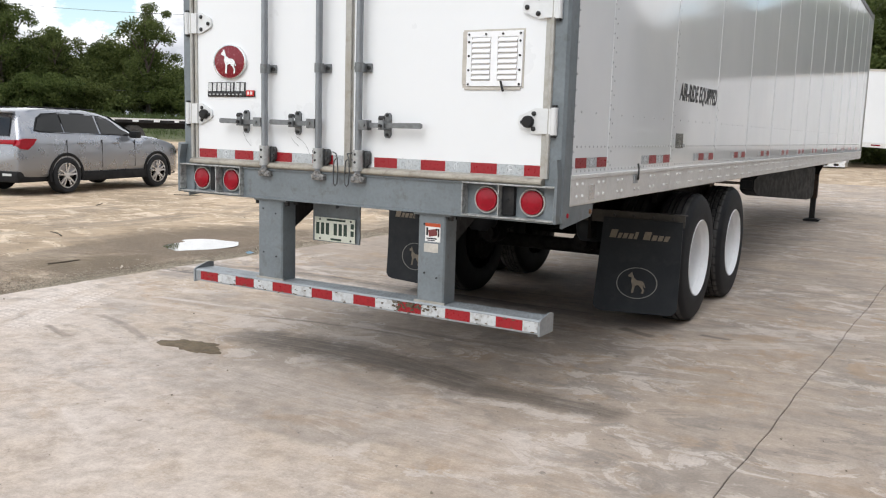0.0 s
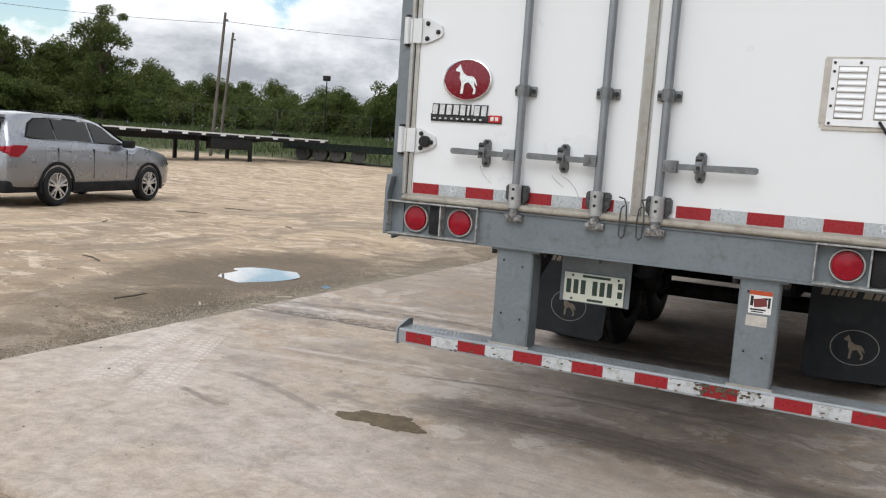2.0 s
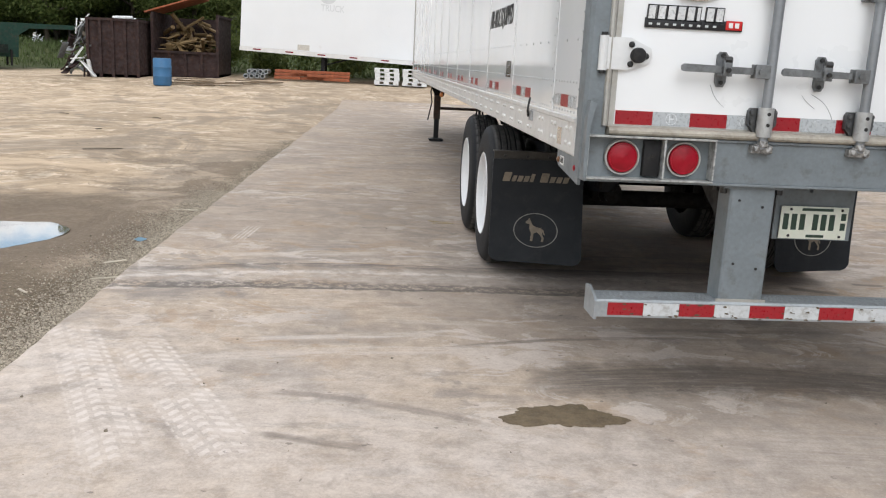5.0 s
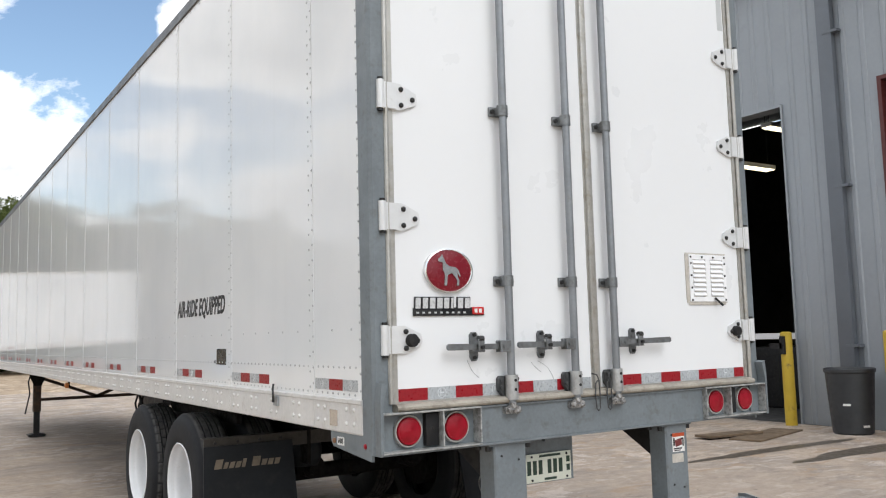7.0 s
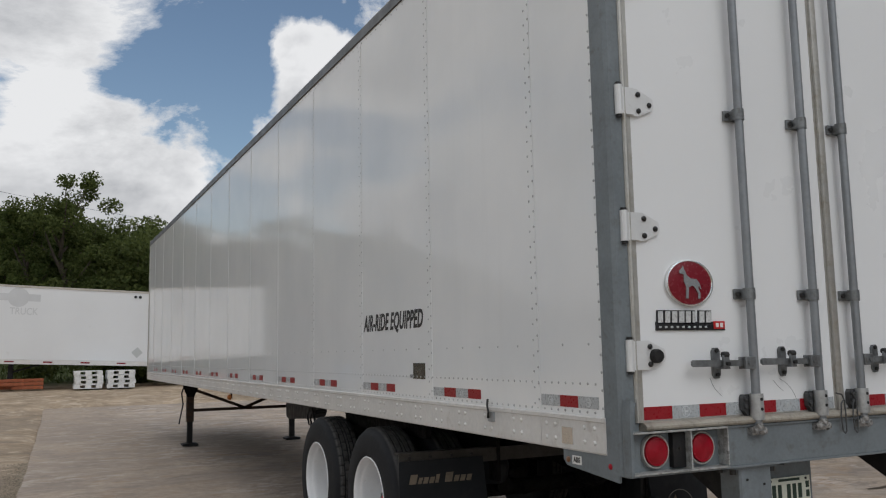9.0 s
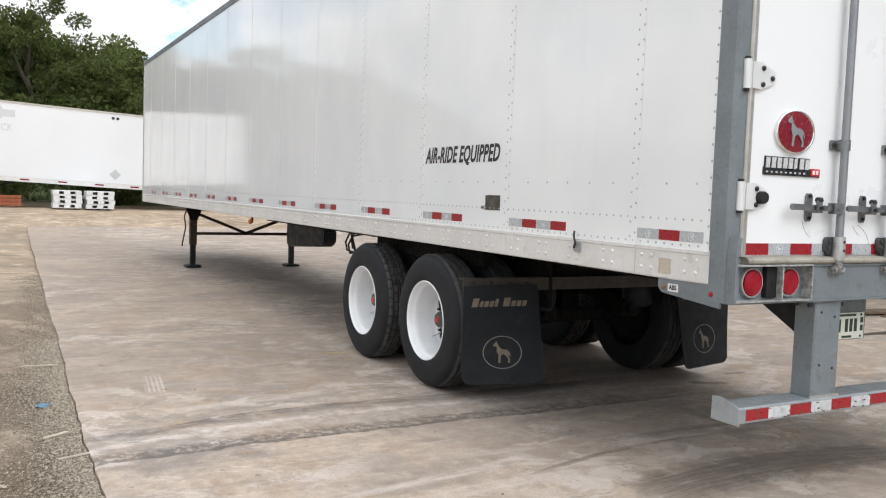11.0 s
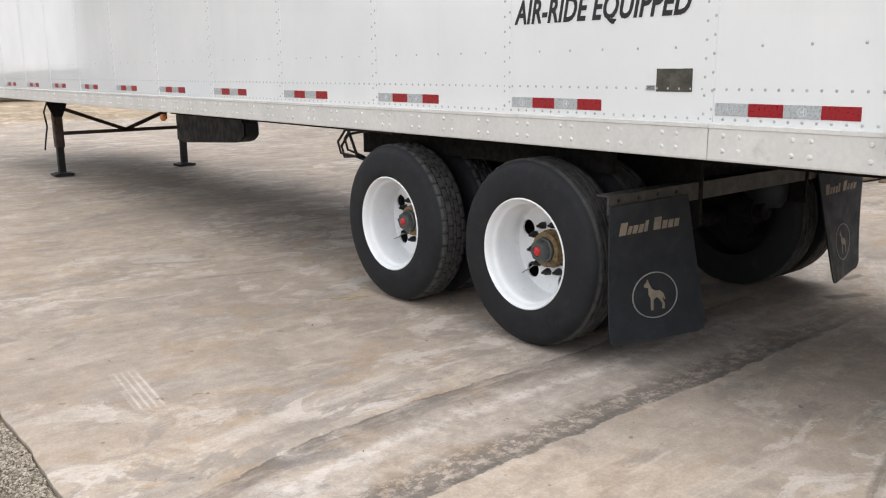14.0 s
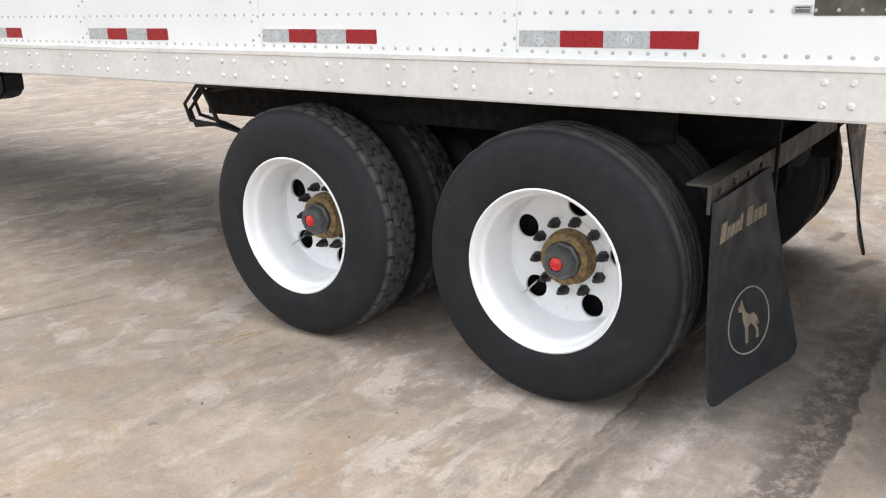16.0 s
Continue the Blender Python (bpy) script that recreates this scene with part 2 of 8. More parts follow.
TAPEWHITE = surface("white reflective tape", (0.53, 0.55, 0.56), 0.4, vary=0.12, scale=14, dirt=(0.22, 0.20, 0.17), dirt_at=(0.5, 0.72))
TAPEMARK = surface("pale print on tape", (0.66, 0.69, 0.71), 0.3, 0.2)


def lens_red():
    m = Nodes("red lamp lens")
    m.bump(m.noise(140, 2), 0.3, 0.003)
    m.b.inputs["Specular IOR Level"].default_value = 0.35
    return m.done(m.ramp(m.noise(30, 2), 0.3, 0.7, (0.24, 0.002, 0.010), (0.34, 0.004, 0.018)), 0.30)


LENS = lens_red()


def concrete():
    """Dusty old yard concrete: soft dust films, fine drag streaks, stains, painted shade under the guard, two curving
    tyre marks.
    """
    m = Nodes("dusty concrete")
    x, y, _ = m.xyz()
    broad = m.noise(0.42, 6, 0.58, distort=0.6)
    broad2 = m.noise(0.75, 7, 0.62, m.mapped((1, 1.5, 1), 20, (9, 4, 0)), 0.6)
    mid = m.noise(2.2, 9, 0.66, distort=0.5)
    small = m.noise(9.0, 8, 0.72, distort=0.3)
    fine = m.noise(70, 5, 0.75)
    ragged = m.math("SUBTRACT", m.noise(7.0, 8, 0.72), 0.5)
    swell = m.math("SUBTRACT", m.noise(1.3, 3), 0.5)
    c = m.ramp(mid, 0.32, 0.68, (0.355, 0.315, 0.265), (0.445, 0.398, 0.34))
    c = m.mix(m.span(broad, 0.47, 0.57, 0.0, 0.8), c, m.ramp(small, 0.3, 0.7, (0.43, 0.375, 0.305), (0.53, 0.47, 0.39)))
    c = m.mix(m.span(broad2, 0.50, 0.60, 0.0, 0.75), c, m.ramp(mid, 0.33, 0.67, (0.275, 0.255, 0.228), (0.365, 0.338, 0.30)))
    rust = m.noise(1.7, 9, 0.7, m.mapped((0.8, 1.9, 1), 10, (7, 2, 0)), 0.5)
    c = m.mix(m.span(rust, 0.53, 0.70, 0.0, 0.55), c, (0.36, 0.275, 0.185))
    # fine drag streaks, mostly along the yard, each field gated by a broad patch
    for scale, turn, at, tone, lo, hi, k in (
            ((0.55, 5.5, 1), -9, (0, 0, 0), (0.23, 0.212, 0.188), 0.52, 0.64, 0.34), ((0.5, 5.0, 1), 14, (5, 2, 0), (0.58, 0.545, 0.49), 0.53, 0.65, 0.42),
            ((0.8, 9.0, 1), 3, (2, 8, 0), (0.25, 0.22, 0.185), 0.54, 0.66, 0.28), ((1.0, 1.7, 1), 16, (11, 3, 0), (0.57, 0.53, 0.475), 0.54, 0.60, 0.5),
            ((1.0, 2.2, 1), -18, (2, 13, 0), (0.225, 0.202, 0.175), 0.56, 0.63, 0.45),
            ((1.3, 1.8, 1), 8, (15, 6, 0), (0.61, 0.585, 0.55), 0.52, 0.565, 0.65), ((1.2, 2.0, 1), -5, (6, 19, 0), (0.255, 0.24, 0.22), 0.52, 0.57, 0.62), ((1.1, 1.5, 1), 30, (3, 27, 0), (0.385, 0.295, 0.20), 0.53, 0.59, 0.6)):
        film = m.span(m.noise(1.8, 12, 0.70, m.mapped(scale, turn, at), 0.7), lo, hi, 0.0, k)
        gate = m.span(m.noise(0.6, 4, 0.6, m.mapped((1, 1, 1), 0, (at[1], at[0], 2))), 0.44, 0.58, 0.1, 1.0)
        c = m.mix(m.math("MULTIPLY", film, gate), c, tone)
    # dull, browner ground along the trailer's flank
    flank = m.math("MULTIPLY", m.span(y, 2.6, 4.2, 0.0, 1.0), m.span(x, -0.8, -1.8, 0.0, 1.0))
    c = m.mix(m.math("MULTIPLY", flank, m.span(mid, 0.3, 0.7, 0.45, 0.2)), c, (0.245, 0.205, 0.16))
    # pale sand dragged in at the yard corner
    d = m.math("ADD", m.math("MULTIPLY", x, 0.55), y)
    d = m.math("ADD", d, m.math("MULTIPLY", swell, 1.2))
    sand = m.math("MULTIPLY", m.span(d, -0.2, -1.5, 0.0, 1.0), m.span(m.noise(3.4, 8, 0.7), 0.36, 0.56, 0.35, 1.0))
    c = m.mix(m.math("MULTIPLY", sand, 0.7), c, m.ramp(small, 0.35, 0.65, (0.50, 0.468, 0.430), (0.63, 0.598, 0.556)))
    c = m.mix(m.math("MULTIPLY", m.span(d, -1.7, -2.3, 0.0, 0.7), m.span(mid, 0.36, 0.56, 0.3, 1.0)), c, m.ramp(small, 0.35, 0.65, (0.42, 0.37, 0.31), (0.54, 0.487, 0.415)))
    # drags, stains and the guard's painted shade: from (x, y) to (x, y), half width, tone, strength, bow to the north,
    # how striated
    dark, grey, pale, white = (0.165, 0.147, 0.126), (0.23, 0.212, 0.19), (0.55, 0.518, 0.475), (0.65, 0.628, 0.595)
    # the two wide dark bands by the guard: part stain, part its painted shade
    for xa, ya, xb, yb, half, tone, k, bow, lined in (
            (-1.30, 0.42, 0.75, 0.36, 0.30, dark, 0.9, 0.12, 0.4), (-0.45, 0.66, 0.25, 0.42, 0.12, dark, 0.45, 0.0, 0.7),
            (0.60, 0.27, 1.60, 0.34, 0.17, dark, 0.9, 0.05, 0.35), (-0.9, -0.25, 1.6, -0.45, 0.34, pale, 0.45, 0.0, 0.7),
            (-1.85, 0.82, -0.15, 1.10, 0.035, dark, 0.70, 0.10, 0.6), (-1.0, 1.25, 0.6, 1.28, 0.05, dark, 0.45, 0.0, 0.6),
            (-2.55, -0.18, -2.1, -0.32, 0.045, dark, 0.65, 0.0, 0.3), (-2.6, 0.25, -1.6, -0.1, 0.05, grey, 0.7, 0.06, 0.3),
            (0.86, 2.32, 1.18, 2.18, 0.07, dark, 0.85, 0.0, 0.2), (1.42, 2.48, 1.66, 2.46, 0.05, dark, 0.85, 0.0, 0.2),
            (-3.0, 0.62, -1.4, 0.86, 0.10, pale, 0.75, 0.05, 0.8), (-2.75, 0.95, -1.7, 1.12, 0.06, white, 0.55, 0.0, 0.8),
            (-3.0, 0.10, -1.2, -0.30, 0.12, pale, 0.55, 0.08, 0.9), (1.0, 1.85, 2.2, 2.62, 0.16, pale, 0.55, 0.0, 0.9),
            (1.35, 2.6, 2.9, 3.6, 0.13, pale, 0.5, 0.0, 0.9), (-3.25, 2.85, -2.0, 3.05, 0.09, pale, 0.6, 0.0, 0.7),
            (-2.0, 5.6, -1.4, 5.4, 0.03, dark, 0.5, 0.0, 0.3), (-3.3, 5.9, -2.2, 6.1, 0.06, grey, 0.5, 0.0, 0.6)):
        L, a = math.hypot(xb - xa, yb - ya), math.atan2(yb - ya, xb - xa)
        dx, dy = m.math("SUBTRACT", x, (xa + xb) / 2), m.math("SUBTRACT", y, (ya + yb) / 2)
        u = m.math("ADD", m.math("MULTIPLY", dx, math.cos(a)), m.math("MULTIPLY", dy, math.sin(a)))
        v = m.math("SUBTRACT", m.math("MULTIPLY", dy, math.cos(a)), m.math("MULTIPLY", dx, math.sin(a)))
        if bow:
            v = m.math("ADD", v, m.math("MULTIPLY", m.math("MULTIPLY", u, u), 4 * bow / L ** 2))
            v = m.math("SUBTRACT", v, bow)
        lane = m.t.nodes.new("ShaderNodeCombineXYZ")
        m.link(m.math("MULTIPLY", v, 26.0), lane.inputs[0]), m.link(m.math("MULTIPLY", u, 1.8), lane.inputs[1])
        lines = m.span(m.noise(1.0, 7, 0.68, lane.outputs[0]), 0.38, 0.58, 1.0 - lined, 1.0)
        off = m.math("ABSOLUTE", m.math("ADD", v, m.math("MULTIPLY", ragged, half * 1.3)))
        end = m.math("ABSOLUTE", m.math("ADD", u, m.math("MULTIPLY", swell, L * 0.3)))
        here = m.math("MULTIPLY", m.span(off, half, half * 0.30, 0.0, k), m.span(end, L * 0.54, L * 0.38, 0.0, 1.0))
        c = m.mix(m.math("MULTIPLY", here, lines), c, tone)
    # two curving tyre marks: ragged dark bands with a crisp outer edge, wiped grey between
    bend = m.math("POWER", m.span(x, -2.2, -4.2, 0.0, 1.0), 1.4)
    wob = m.math("ADD", m.math("MULTIPLY", swell, 0.14), m.math("MULTIPLY", ragged, 0.10))
    fade = m.math("MULTIPLY", m.span(x, 1.4, -0.9, 0.0, 1.0), m.span(x, -4.0, -3.6, 0.5, 1.0))
    blot = m.span(m.noise(15, 7, 0.74), 0.43, 0.53, 0.12, 1.0)
    blot2 = m.span(m.noise(5, 8, 0.72, m.mapped((0.5, 1.6, 1))), 0.38, 0.56, 0.2, 1.0)

    def across(centre, drop):
        return m.math("ADD", m.math("ADD", m.math("SUBTRACT", y, centre), m.math("MULTIPLY", bend, drop)), wob)

    def band(v, lo, lo2, hi2, hi):
        return m.math("MULTIPLY", m.math("MULTIPLY", m.span(v, lo, lo2), m.span(v, hi, hi2)), fade)

    north, south = across(2.62, 0.30), across(2.09, 0.10)
    c = m.mix(m.math("MULTIPLY", band(m.math("ADD", m.math("MULTIPLY", north, 0.5), m.math("MULTIPLY", south, 0.5)), -0.26, -0.14, 0.14, 0.26), 0.35), c, m.ramp(small, 0.35, 0.65, (0.33, 0.318, 0.30), (0.52, 0.505, 0.48)))
    c = m.mix(m.math("MULTIPLY", band(north, -0.26, -0.21, -0.19, -0.15), m.span(small, 0.35, 0.6, 0.1, 0.6)), c, white)
    for v, lo, lo2, hi2, hi, gate, k in ((north, -0.17, 0.0, 0.055, 0.066, blot2, 0.66), (north, 0.040, 0.050, 0.060, 0.068, blot2, 0.6), (south, -0.125, -0.11, -0.01, 0.14, blot, 0.75), (south, -0.125, -0.115, -0.085, -0.06, blot2, 0.7)):
        c = m.mix(m.math("MULTIPLY", m.math("MULTIPLY", band(v, lo, lo2, hi2, hi), gate), k), c, (0.115, 0.107, 0.098))
    # tread prints pressed in the dust: (centre, length, half width, heading, tone)
    for cx, cy, length, half, heading, tone, k in ((-2.95, 0.25, 1.7, 0.14, 118, white, 1.0), (-3.35, 0.35, 2.2, 0.13, 114, white, 0.95), (-3.17, -0.55, 0.9, 0.12, 104, pale, 0.6), (-3.16, 3.70, 0.62, 0.075, 84, pale, 0.7)):
        a = radians(heading)
        dx, dy = m.math("SUBTRACT", x, cx), m.math("SUBTRACT", y, cy)
        u = m.math("ADD", m.math("MULTIPLY", dx, math.cos(a)), m.math("MULTIPLY", dy, math.sin(a)))
        v = m.math("SUBTRACT", m.math("MULTIPLY", dy, math.cos(a)), m.math("MULTIPLY", dx, math.sin(a)))
        rows = m.math("SINE", m.math("ADD", m.math("MULTIPLY", u, 92.0), m.math("MULTIPLY", m.math("ABSOLUTE", v), 60.0)))
        ribs = m.math("SINE", m.math("ADD", m.math("MULTIPLY", v, 2 * math.pi * 2.0 / half), 1.0))
        block = m.span(m.math("SINE", m.math("MULTIPLY", v, 190.0)), 0.1, 0.5) if half < 0.1 else m.math("MULTIPLY", m.span(m.math("ADD", rows, m.math("MULTIPLY", ragged, 2.0)), -0.2, 0.4), m.span(ribs, -0.75, -0.35))
        here = m.math("MULTIPLY", m.span(m.math("ABSOLUTE", v), half, half * 0.85), m.span(m.math("ABSOLUTE", m.math("ADD", u, m.math("MULTIPLY", swell, length * 0.5))), length * 0.5, length * 0.3))
        here = m.math("MULTIPLY", here, m.span(mid, 0.40, 0.52, 0.2, 1.0))
        c = m.mix(m.math("MULTIPLY", here, 0.3 * k), c, tone)
        c = m.mix(m.math("MULTIPLY", m.math("MULTIPLY", here, block), k), c, tone)
    c = m.mix(m.ramp(m.noise(13, 3, 0.5), 0.70, 0.73, (0, 0, 0), (0.6, 0.6, 0.6)), c, (0.13, 0.118, 0.105))
    c = m.mix(m.ramp(m.noise(26, 4, 0.6), 0.66, 0.71, (0, 0, 0), (0.4, 0.4, 0.4)), c, (0.60, 0.565, 0.52))
    c = m.mix(0.45, c, m.ramp(small, 0.28, 0.72, (0.32, 0.32, 0.32), (0.68, 0.68, 0.68)), "OVERLAY")
    c = m.mix(0.30, c, m.ramp(fine, 0.3, 0.7, (0.25, 0.25, 0.25), (0.75, 0.75, 0.75)), "OVERLAY")
    c = m.mix(1.0, c, (0.95, 0.872, 0.832), "MULTIPLY")
    m.bump(m.math("ADD", m.math("MULTIPLY", fine, 0.6), m.math("ADD", small, mid)), 0.25, 0.005)
    return m.done(c, m.span(mid, 0.3, 0.7, 0.72, 0.92))


def gravel():
    """Pale crushed-stone yard with damp hollows; turns to rough earth and grass far out."""
    m = Nodes("pale gravel yard")
    x, y, _ = m.xyz()
    broad = m.noise(0.22, 7, 0.62, distort=0.5)
    streak = m.noise(0.9, 9, 0.68, m.mapped((0.8, 1.3, 1), 12), 0.8)
    fine = m.noise(30, 6, 0.75)
    stones = m.t.nodes.new("ShaderNodeTexVoronoi")
    stones.inputs["Scale"].default_value = 85
    m.link(m.pos, stones.inputs["Vector"])
    c = m.ramp(streak, 0.3, 0.7, (0.37, 0.295, 0.205), (0.58, 0.475, 0.345))
    c = m.mix(m.ramp(broad, 0.5, 0.66), c, (0.30, 0.24, 0.165))
    rut = m.ramp(m.noise(1.5, 11, 0.70, m.mapped((0.75, 1.3, 1), 8, (3, 3, 0)), 1.2), 0.53, 0.60)
    c = m.mix(m.math("MULTIPLY", rut, 0.75), c, m.ramp(fine, 0.3, 0.7, (0.21, 0.165, 0.11), (0.33, 0.265, 0.185)))
    crest = m.ramp(m.noise(1.9, 11, 0.70, m.mapped((0.75, 1.3, 1), 14, (8, 1, 0)), 1.2), 0.55, 0.61)
    c = m.mix(m.math("MULTIPLY", crest, 0.8), c, (0.70, 0.61, 0.48))
    for scale, turn, at, tone, lo, hi, k in (((1.0, 1.5, 1), 10, (21, 3, 0), (0.24, 0.185, 0.12), 0.53, 0.58, 0.7), ((1.0, 1.4, 1), -12, (2, 17, 0), (0.70, 0.62, 0.50), 0.54, 0.58, 0.7), ((1.6, 2.6, 1), 4, (8, 29, 0), (0.19, 0.15, 0.10), 0.58, 0.61, 0.6)):
        film = m.ramp(m.noise(1.1, 13, 0.76, m.mapped(scale, turn, at), 0.9), lo, hi)
        c = m.mix(m.math("MULTIPLY", film, k), c, tone)
    damp = m.math("MULTIPLY", m.span(m.noise(0.55, 9, 0.68, m.mapped((1, 0.55, 1), 0, (2, 6, 0)), 1.1), 0.47, 0.58, 0.0, 0.75), m.math("MULTIPLY", m.span(x, -14.0, -9.0, 0.0, 1.0), m.span(y, 30.0, 20.0, 0.0, 1.0)))
    c = m.mix(damp, c, m.ramp(fine, 0.3, 0.7, (0.17, 0.142, 0.11), (0.29, 0.248, 0.195)))
    by = m.span(y, 17.0, 5.0, 0.25, 1.0)
    near = m.math("MULTIPLY", m.math("MULTIPLY", m.span(x, -7.0, -4.2, 0.0, 1.0), by), m.span(m.noise(0.75, 8, 0.66, distort=1.0), 0.46, 0.56, 0.0, 1.0))
    c = m.mix(m.math("MULTIPLY", m.span(x, -5.4, -4.1, 0.0, 0.6), by), c, m.ramp(fine, 0.3, 0.7, (0.165, 0.142, 0.115), (0.37, 0.325, 0.27)))
    c = m.mix(m.math("MULTIPLY", near, 0.85), c, m.ramp(fine, 0.3, 0.7, (0.10, 0.078, 0.052), (0.21, 0.165, 0.115)))
    dx, dy = m.math("SUBTRACT", x, -5.0), m.math("MULTIPLY", m.math("SUBTRACT", y, 3.8), 0.75)
    pool = m.math("POWER", m.math("ADD", m.math("MULTIPLY", dx, dx), m.math("MULTIPLY", dy, dy)), 0.5)
    pool = m.math("ADD", pool, m.math("MULTIPLY", m.math("SUBTRACT", m.noise(1.6, 6, 0.65), 0.5), 1.6))
    c = m.mix(m.span(pool, 1.7, 0.85, 0.0, 0.88), c, m.ramp(fine, 0.3, 0.7, (0.085, 0.066, 0.045), (0.18, 0.142, 0.10)))
    # dark trodden dirt against the slab, short of the puddle
    dx, dy = m.math("MULTIPLY", m.math("ADD", x, 4.25), 0.75), m.math("MULTIPLY", m.math("SUBTRACT", y, 1.75), 0.95)
    dirt = m.math("POWER", m.math("ADD", m.math("MULTIPLY", dx, dx), m.math("MULTIPLY", dy, dy)), 0.5)
    dirt = m.math("ADD", dirt, m.math("MULTIPLY", m.math("SUBTRACT", m.noise(2.0, 8, 0.7), 0.5), 1.3))
    c = m.mix(m.span(dirt, 0.95, 0.45, 0.0, 0.85), c, m.ramp(fine, 0.3, 0.7, (0.075, 0.058, 0.036), (0.17, 0.135, 0.09)))
    c = m.mix(m.span(stones.outputs["Distance"], 0.0, 0.5, 0.40, 0.0), c, m.ramp(fine, 0.3, 0.7, (0.22, 0.19, 0.15), (0.66, 0.6, 0.5)))
    out = m.math("MAXIMUM", m.math("ADD", m.math("MULTIPLY", y, 0.866), m.math("MULTIPLY", x, -0.5)), m.math("ADD", m.math("ADD", m.math("MULTIPLY", y, 0.3), m.math("MULTIPLY", x, -0.9)), 4.0))
    out = m.math("MAXIMUM", out, m.math("SUBTRACT", m.math("ADD", y, 8.0), m.span(x, -10.0, -13.0, 0.0, 60.0)))
    far = m.span(m.math("ADD", out, m.math("MULTIPLY", m.noise(0.4, 5), 4.0)), 42.5, 45.5, 0.0, 1.0)
    c = m.mix(far, c, m.ramp(m.noise(2.0, 6), 0.3, 0.7, (0.035, 0.055, 0.015), (0.085, 0.10, 0.034)))
    c = m.mix(1.0, c, (1.01, 0.94, 0.89), "MULTIPLY")
    m.bump(m.math("ADD", fine, stones.outputs["Distance"]), 0.5, 0.008)
    return m.done(c, 0.9)


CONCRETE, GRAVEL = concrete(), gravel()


# ---- mesh helpers ----
def add_box(bm, x0, x1, y0, y1, z0, z1, bevel=0.0):
    made = bmesh.ops.create_cube(bm, size=1.0, matrix=Matrix.Translation(((x0 + x1) / 2, (y0 + y1) / 2, (z0 + z1) / 2)) @ Matrix.Diagonal((x1 - x0, y1 - y0, z1 - z0, 1)))
    if bevel:
        edges = {e for v in made["verts"] for e in v.link_edges}
        bmesh.ops.bevel(bm, geom=list(edges), offset=bevel, segments=2, affect="EDGES", profile=0.6)
    return made


def add_rod(bm, a, b, r, seg=12, r2=None):
    a, b = Vector(a), Vector(b)
    turn = (b - a).to_track_quat("Z", "Y").to_matrix().to_4x4()
    return bmesh.ops.create_cone(bm, cap_ends=True, segments=seg, radius1=r, radius2=r if r2 is None else r2, depth=(b - a).length, matrix=Matrix.Translation((a + b) / 2) @ turn)


def add_beam(bm, a, b, w, h, bevel=0.0):
    """A bar of w x h from a to b, upright as far as it goes."""
    a, b = Vector(a), Vector(b)
    z = (b - a).normalized()
    up = Vector((0, 0, 1)) if abs(z.z) < 0.95 else Vector((0, 1, 0))
    x = up.cross(z).normalized()
    y = z.cross(x)
    m = Matrix((x, y, z)).transposed().to_4x4()
    made = bmesh.ops.create_cube(bm, size=1.0, matrix=Matrix.Translation((a + b) / 2) @ m @ Matrix.Diagonal((w, h, (b - a).length, 1)))
    if bevel:
        bmesh.ops.bevel(bm, geom=list({e for v in made["verts"] for e in v.link_edges}), offset=bevel, segments=2, affect="EDGES")
    return made


def add_prism(bm, outline, axis, lo, hi):
    """An outline of (u, v) pushed from lo to hi along an axis; u, v are the other two axes in order."""
    def at(u, v, w):
        return {"x": (w, u, v), "y": (u, w, v), "z": (u, v, w)}[axis]
    a = [bm.verts.new(at(u, v, lo)) for u, v in outline]
    b = [bm.verts.new(at(u, v, hi)) for u, v in outline]
    n = len(outline)
    bm.faces.new(a), bm.faces.new(b)
    for i in range(n):
        bm.faces.new((a[i], a[(i + 1) % n], b[(i + 1) % n], b[i]))


def add_tube(bm, points, r, seg=8):
    for a, b in zip(points, points[1:]):
        add_rod(bm, a, b, r, seg)
    for p in points[1:-1]:
        bmesh.ops.create_uvsphere(bm, u_segments=seg, v_segments=6, radius=r, matrix=Matrix.Translation(p))


def add_turned(bm, profile, centre, axis=(-1, 0, 0), seg=48, rows=None):
    """Turns a profile of (radius, distance along the axis) about the axis. rows: radius offsets by (profile index, segment)."""
    frame_ = Vector(axis).to_track_quat("Z", "Y").to_matrix()
    rings = []
    for j, (r, d) in enumerate(profile):
        ring = []
        for i in range(seg):
            a = 2 * math.pi * i / seg
            rr = r + (rows(j, i) if rows else 0.0)
            ring.append(bm.verts.new(Vector(centre) + frame_ @ Vector((rr * math.cos(a), rr * math.sin(a), d))))
        rings.append(ring)
    for p, q in zip(rings, rings[1:]):
        for i in range(seg):
            bm.faces.new((p[i], p[(i + 1) % seg], q[(i + 1) % seg], q[i]))
    return rings


def add_studs(bm, places, r, h, way, seg=6):
    """Low domed heads of radius r and height h, facing way."""
    way = Vector(way)
    turn = way.to_track_quat("Z", "Y").to_matrix()
    for p in places:
        base = [bm.verts.new(Vector(p) + turn @ Vector((r * math.cos(2 * math.pi * i / seg), r * math.sin(2 * math.pi * i / seg), 0))) for i in range(seg)]
        top = [bm.verts.new(Vector(p) + turn @ Vector((0.55 * r * math.cos(2 * math.pi * i / seg), 0.55 * r * math.sin(2 * math.pi * i / seg), h))) for i in range(seg)]
        bm.faces.new(top)
        for i in range(seg):
            bm.faces.new((base[i], base[(i + 1) % seg], top[(i + 1) % seg], top[i]))


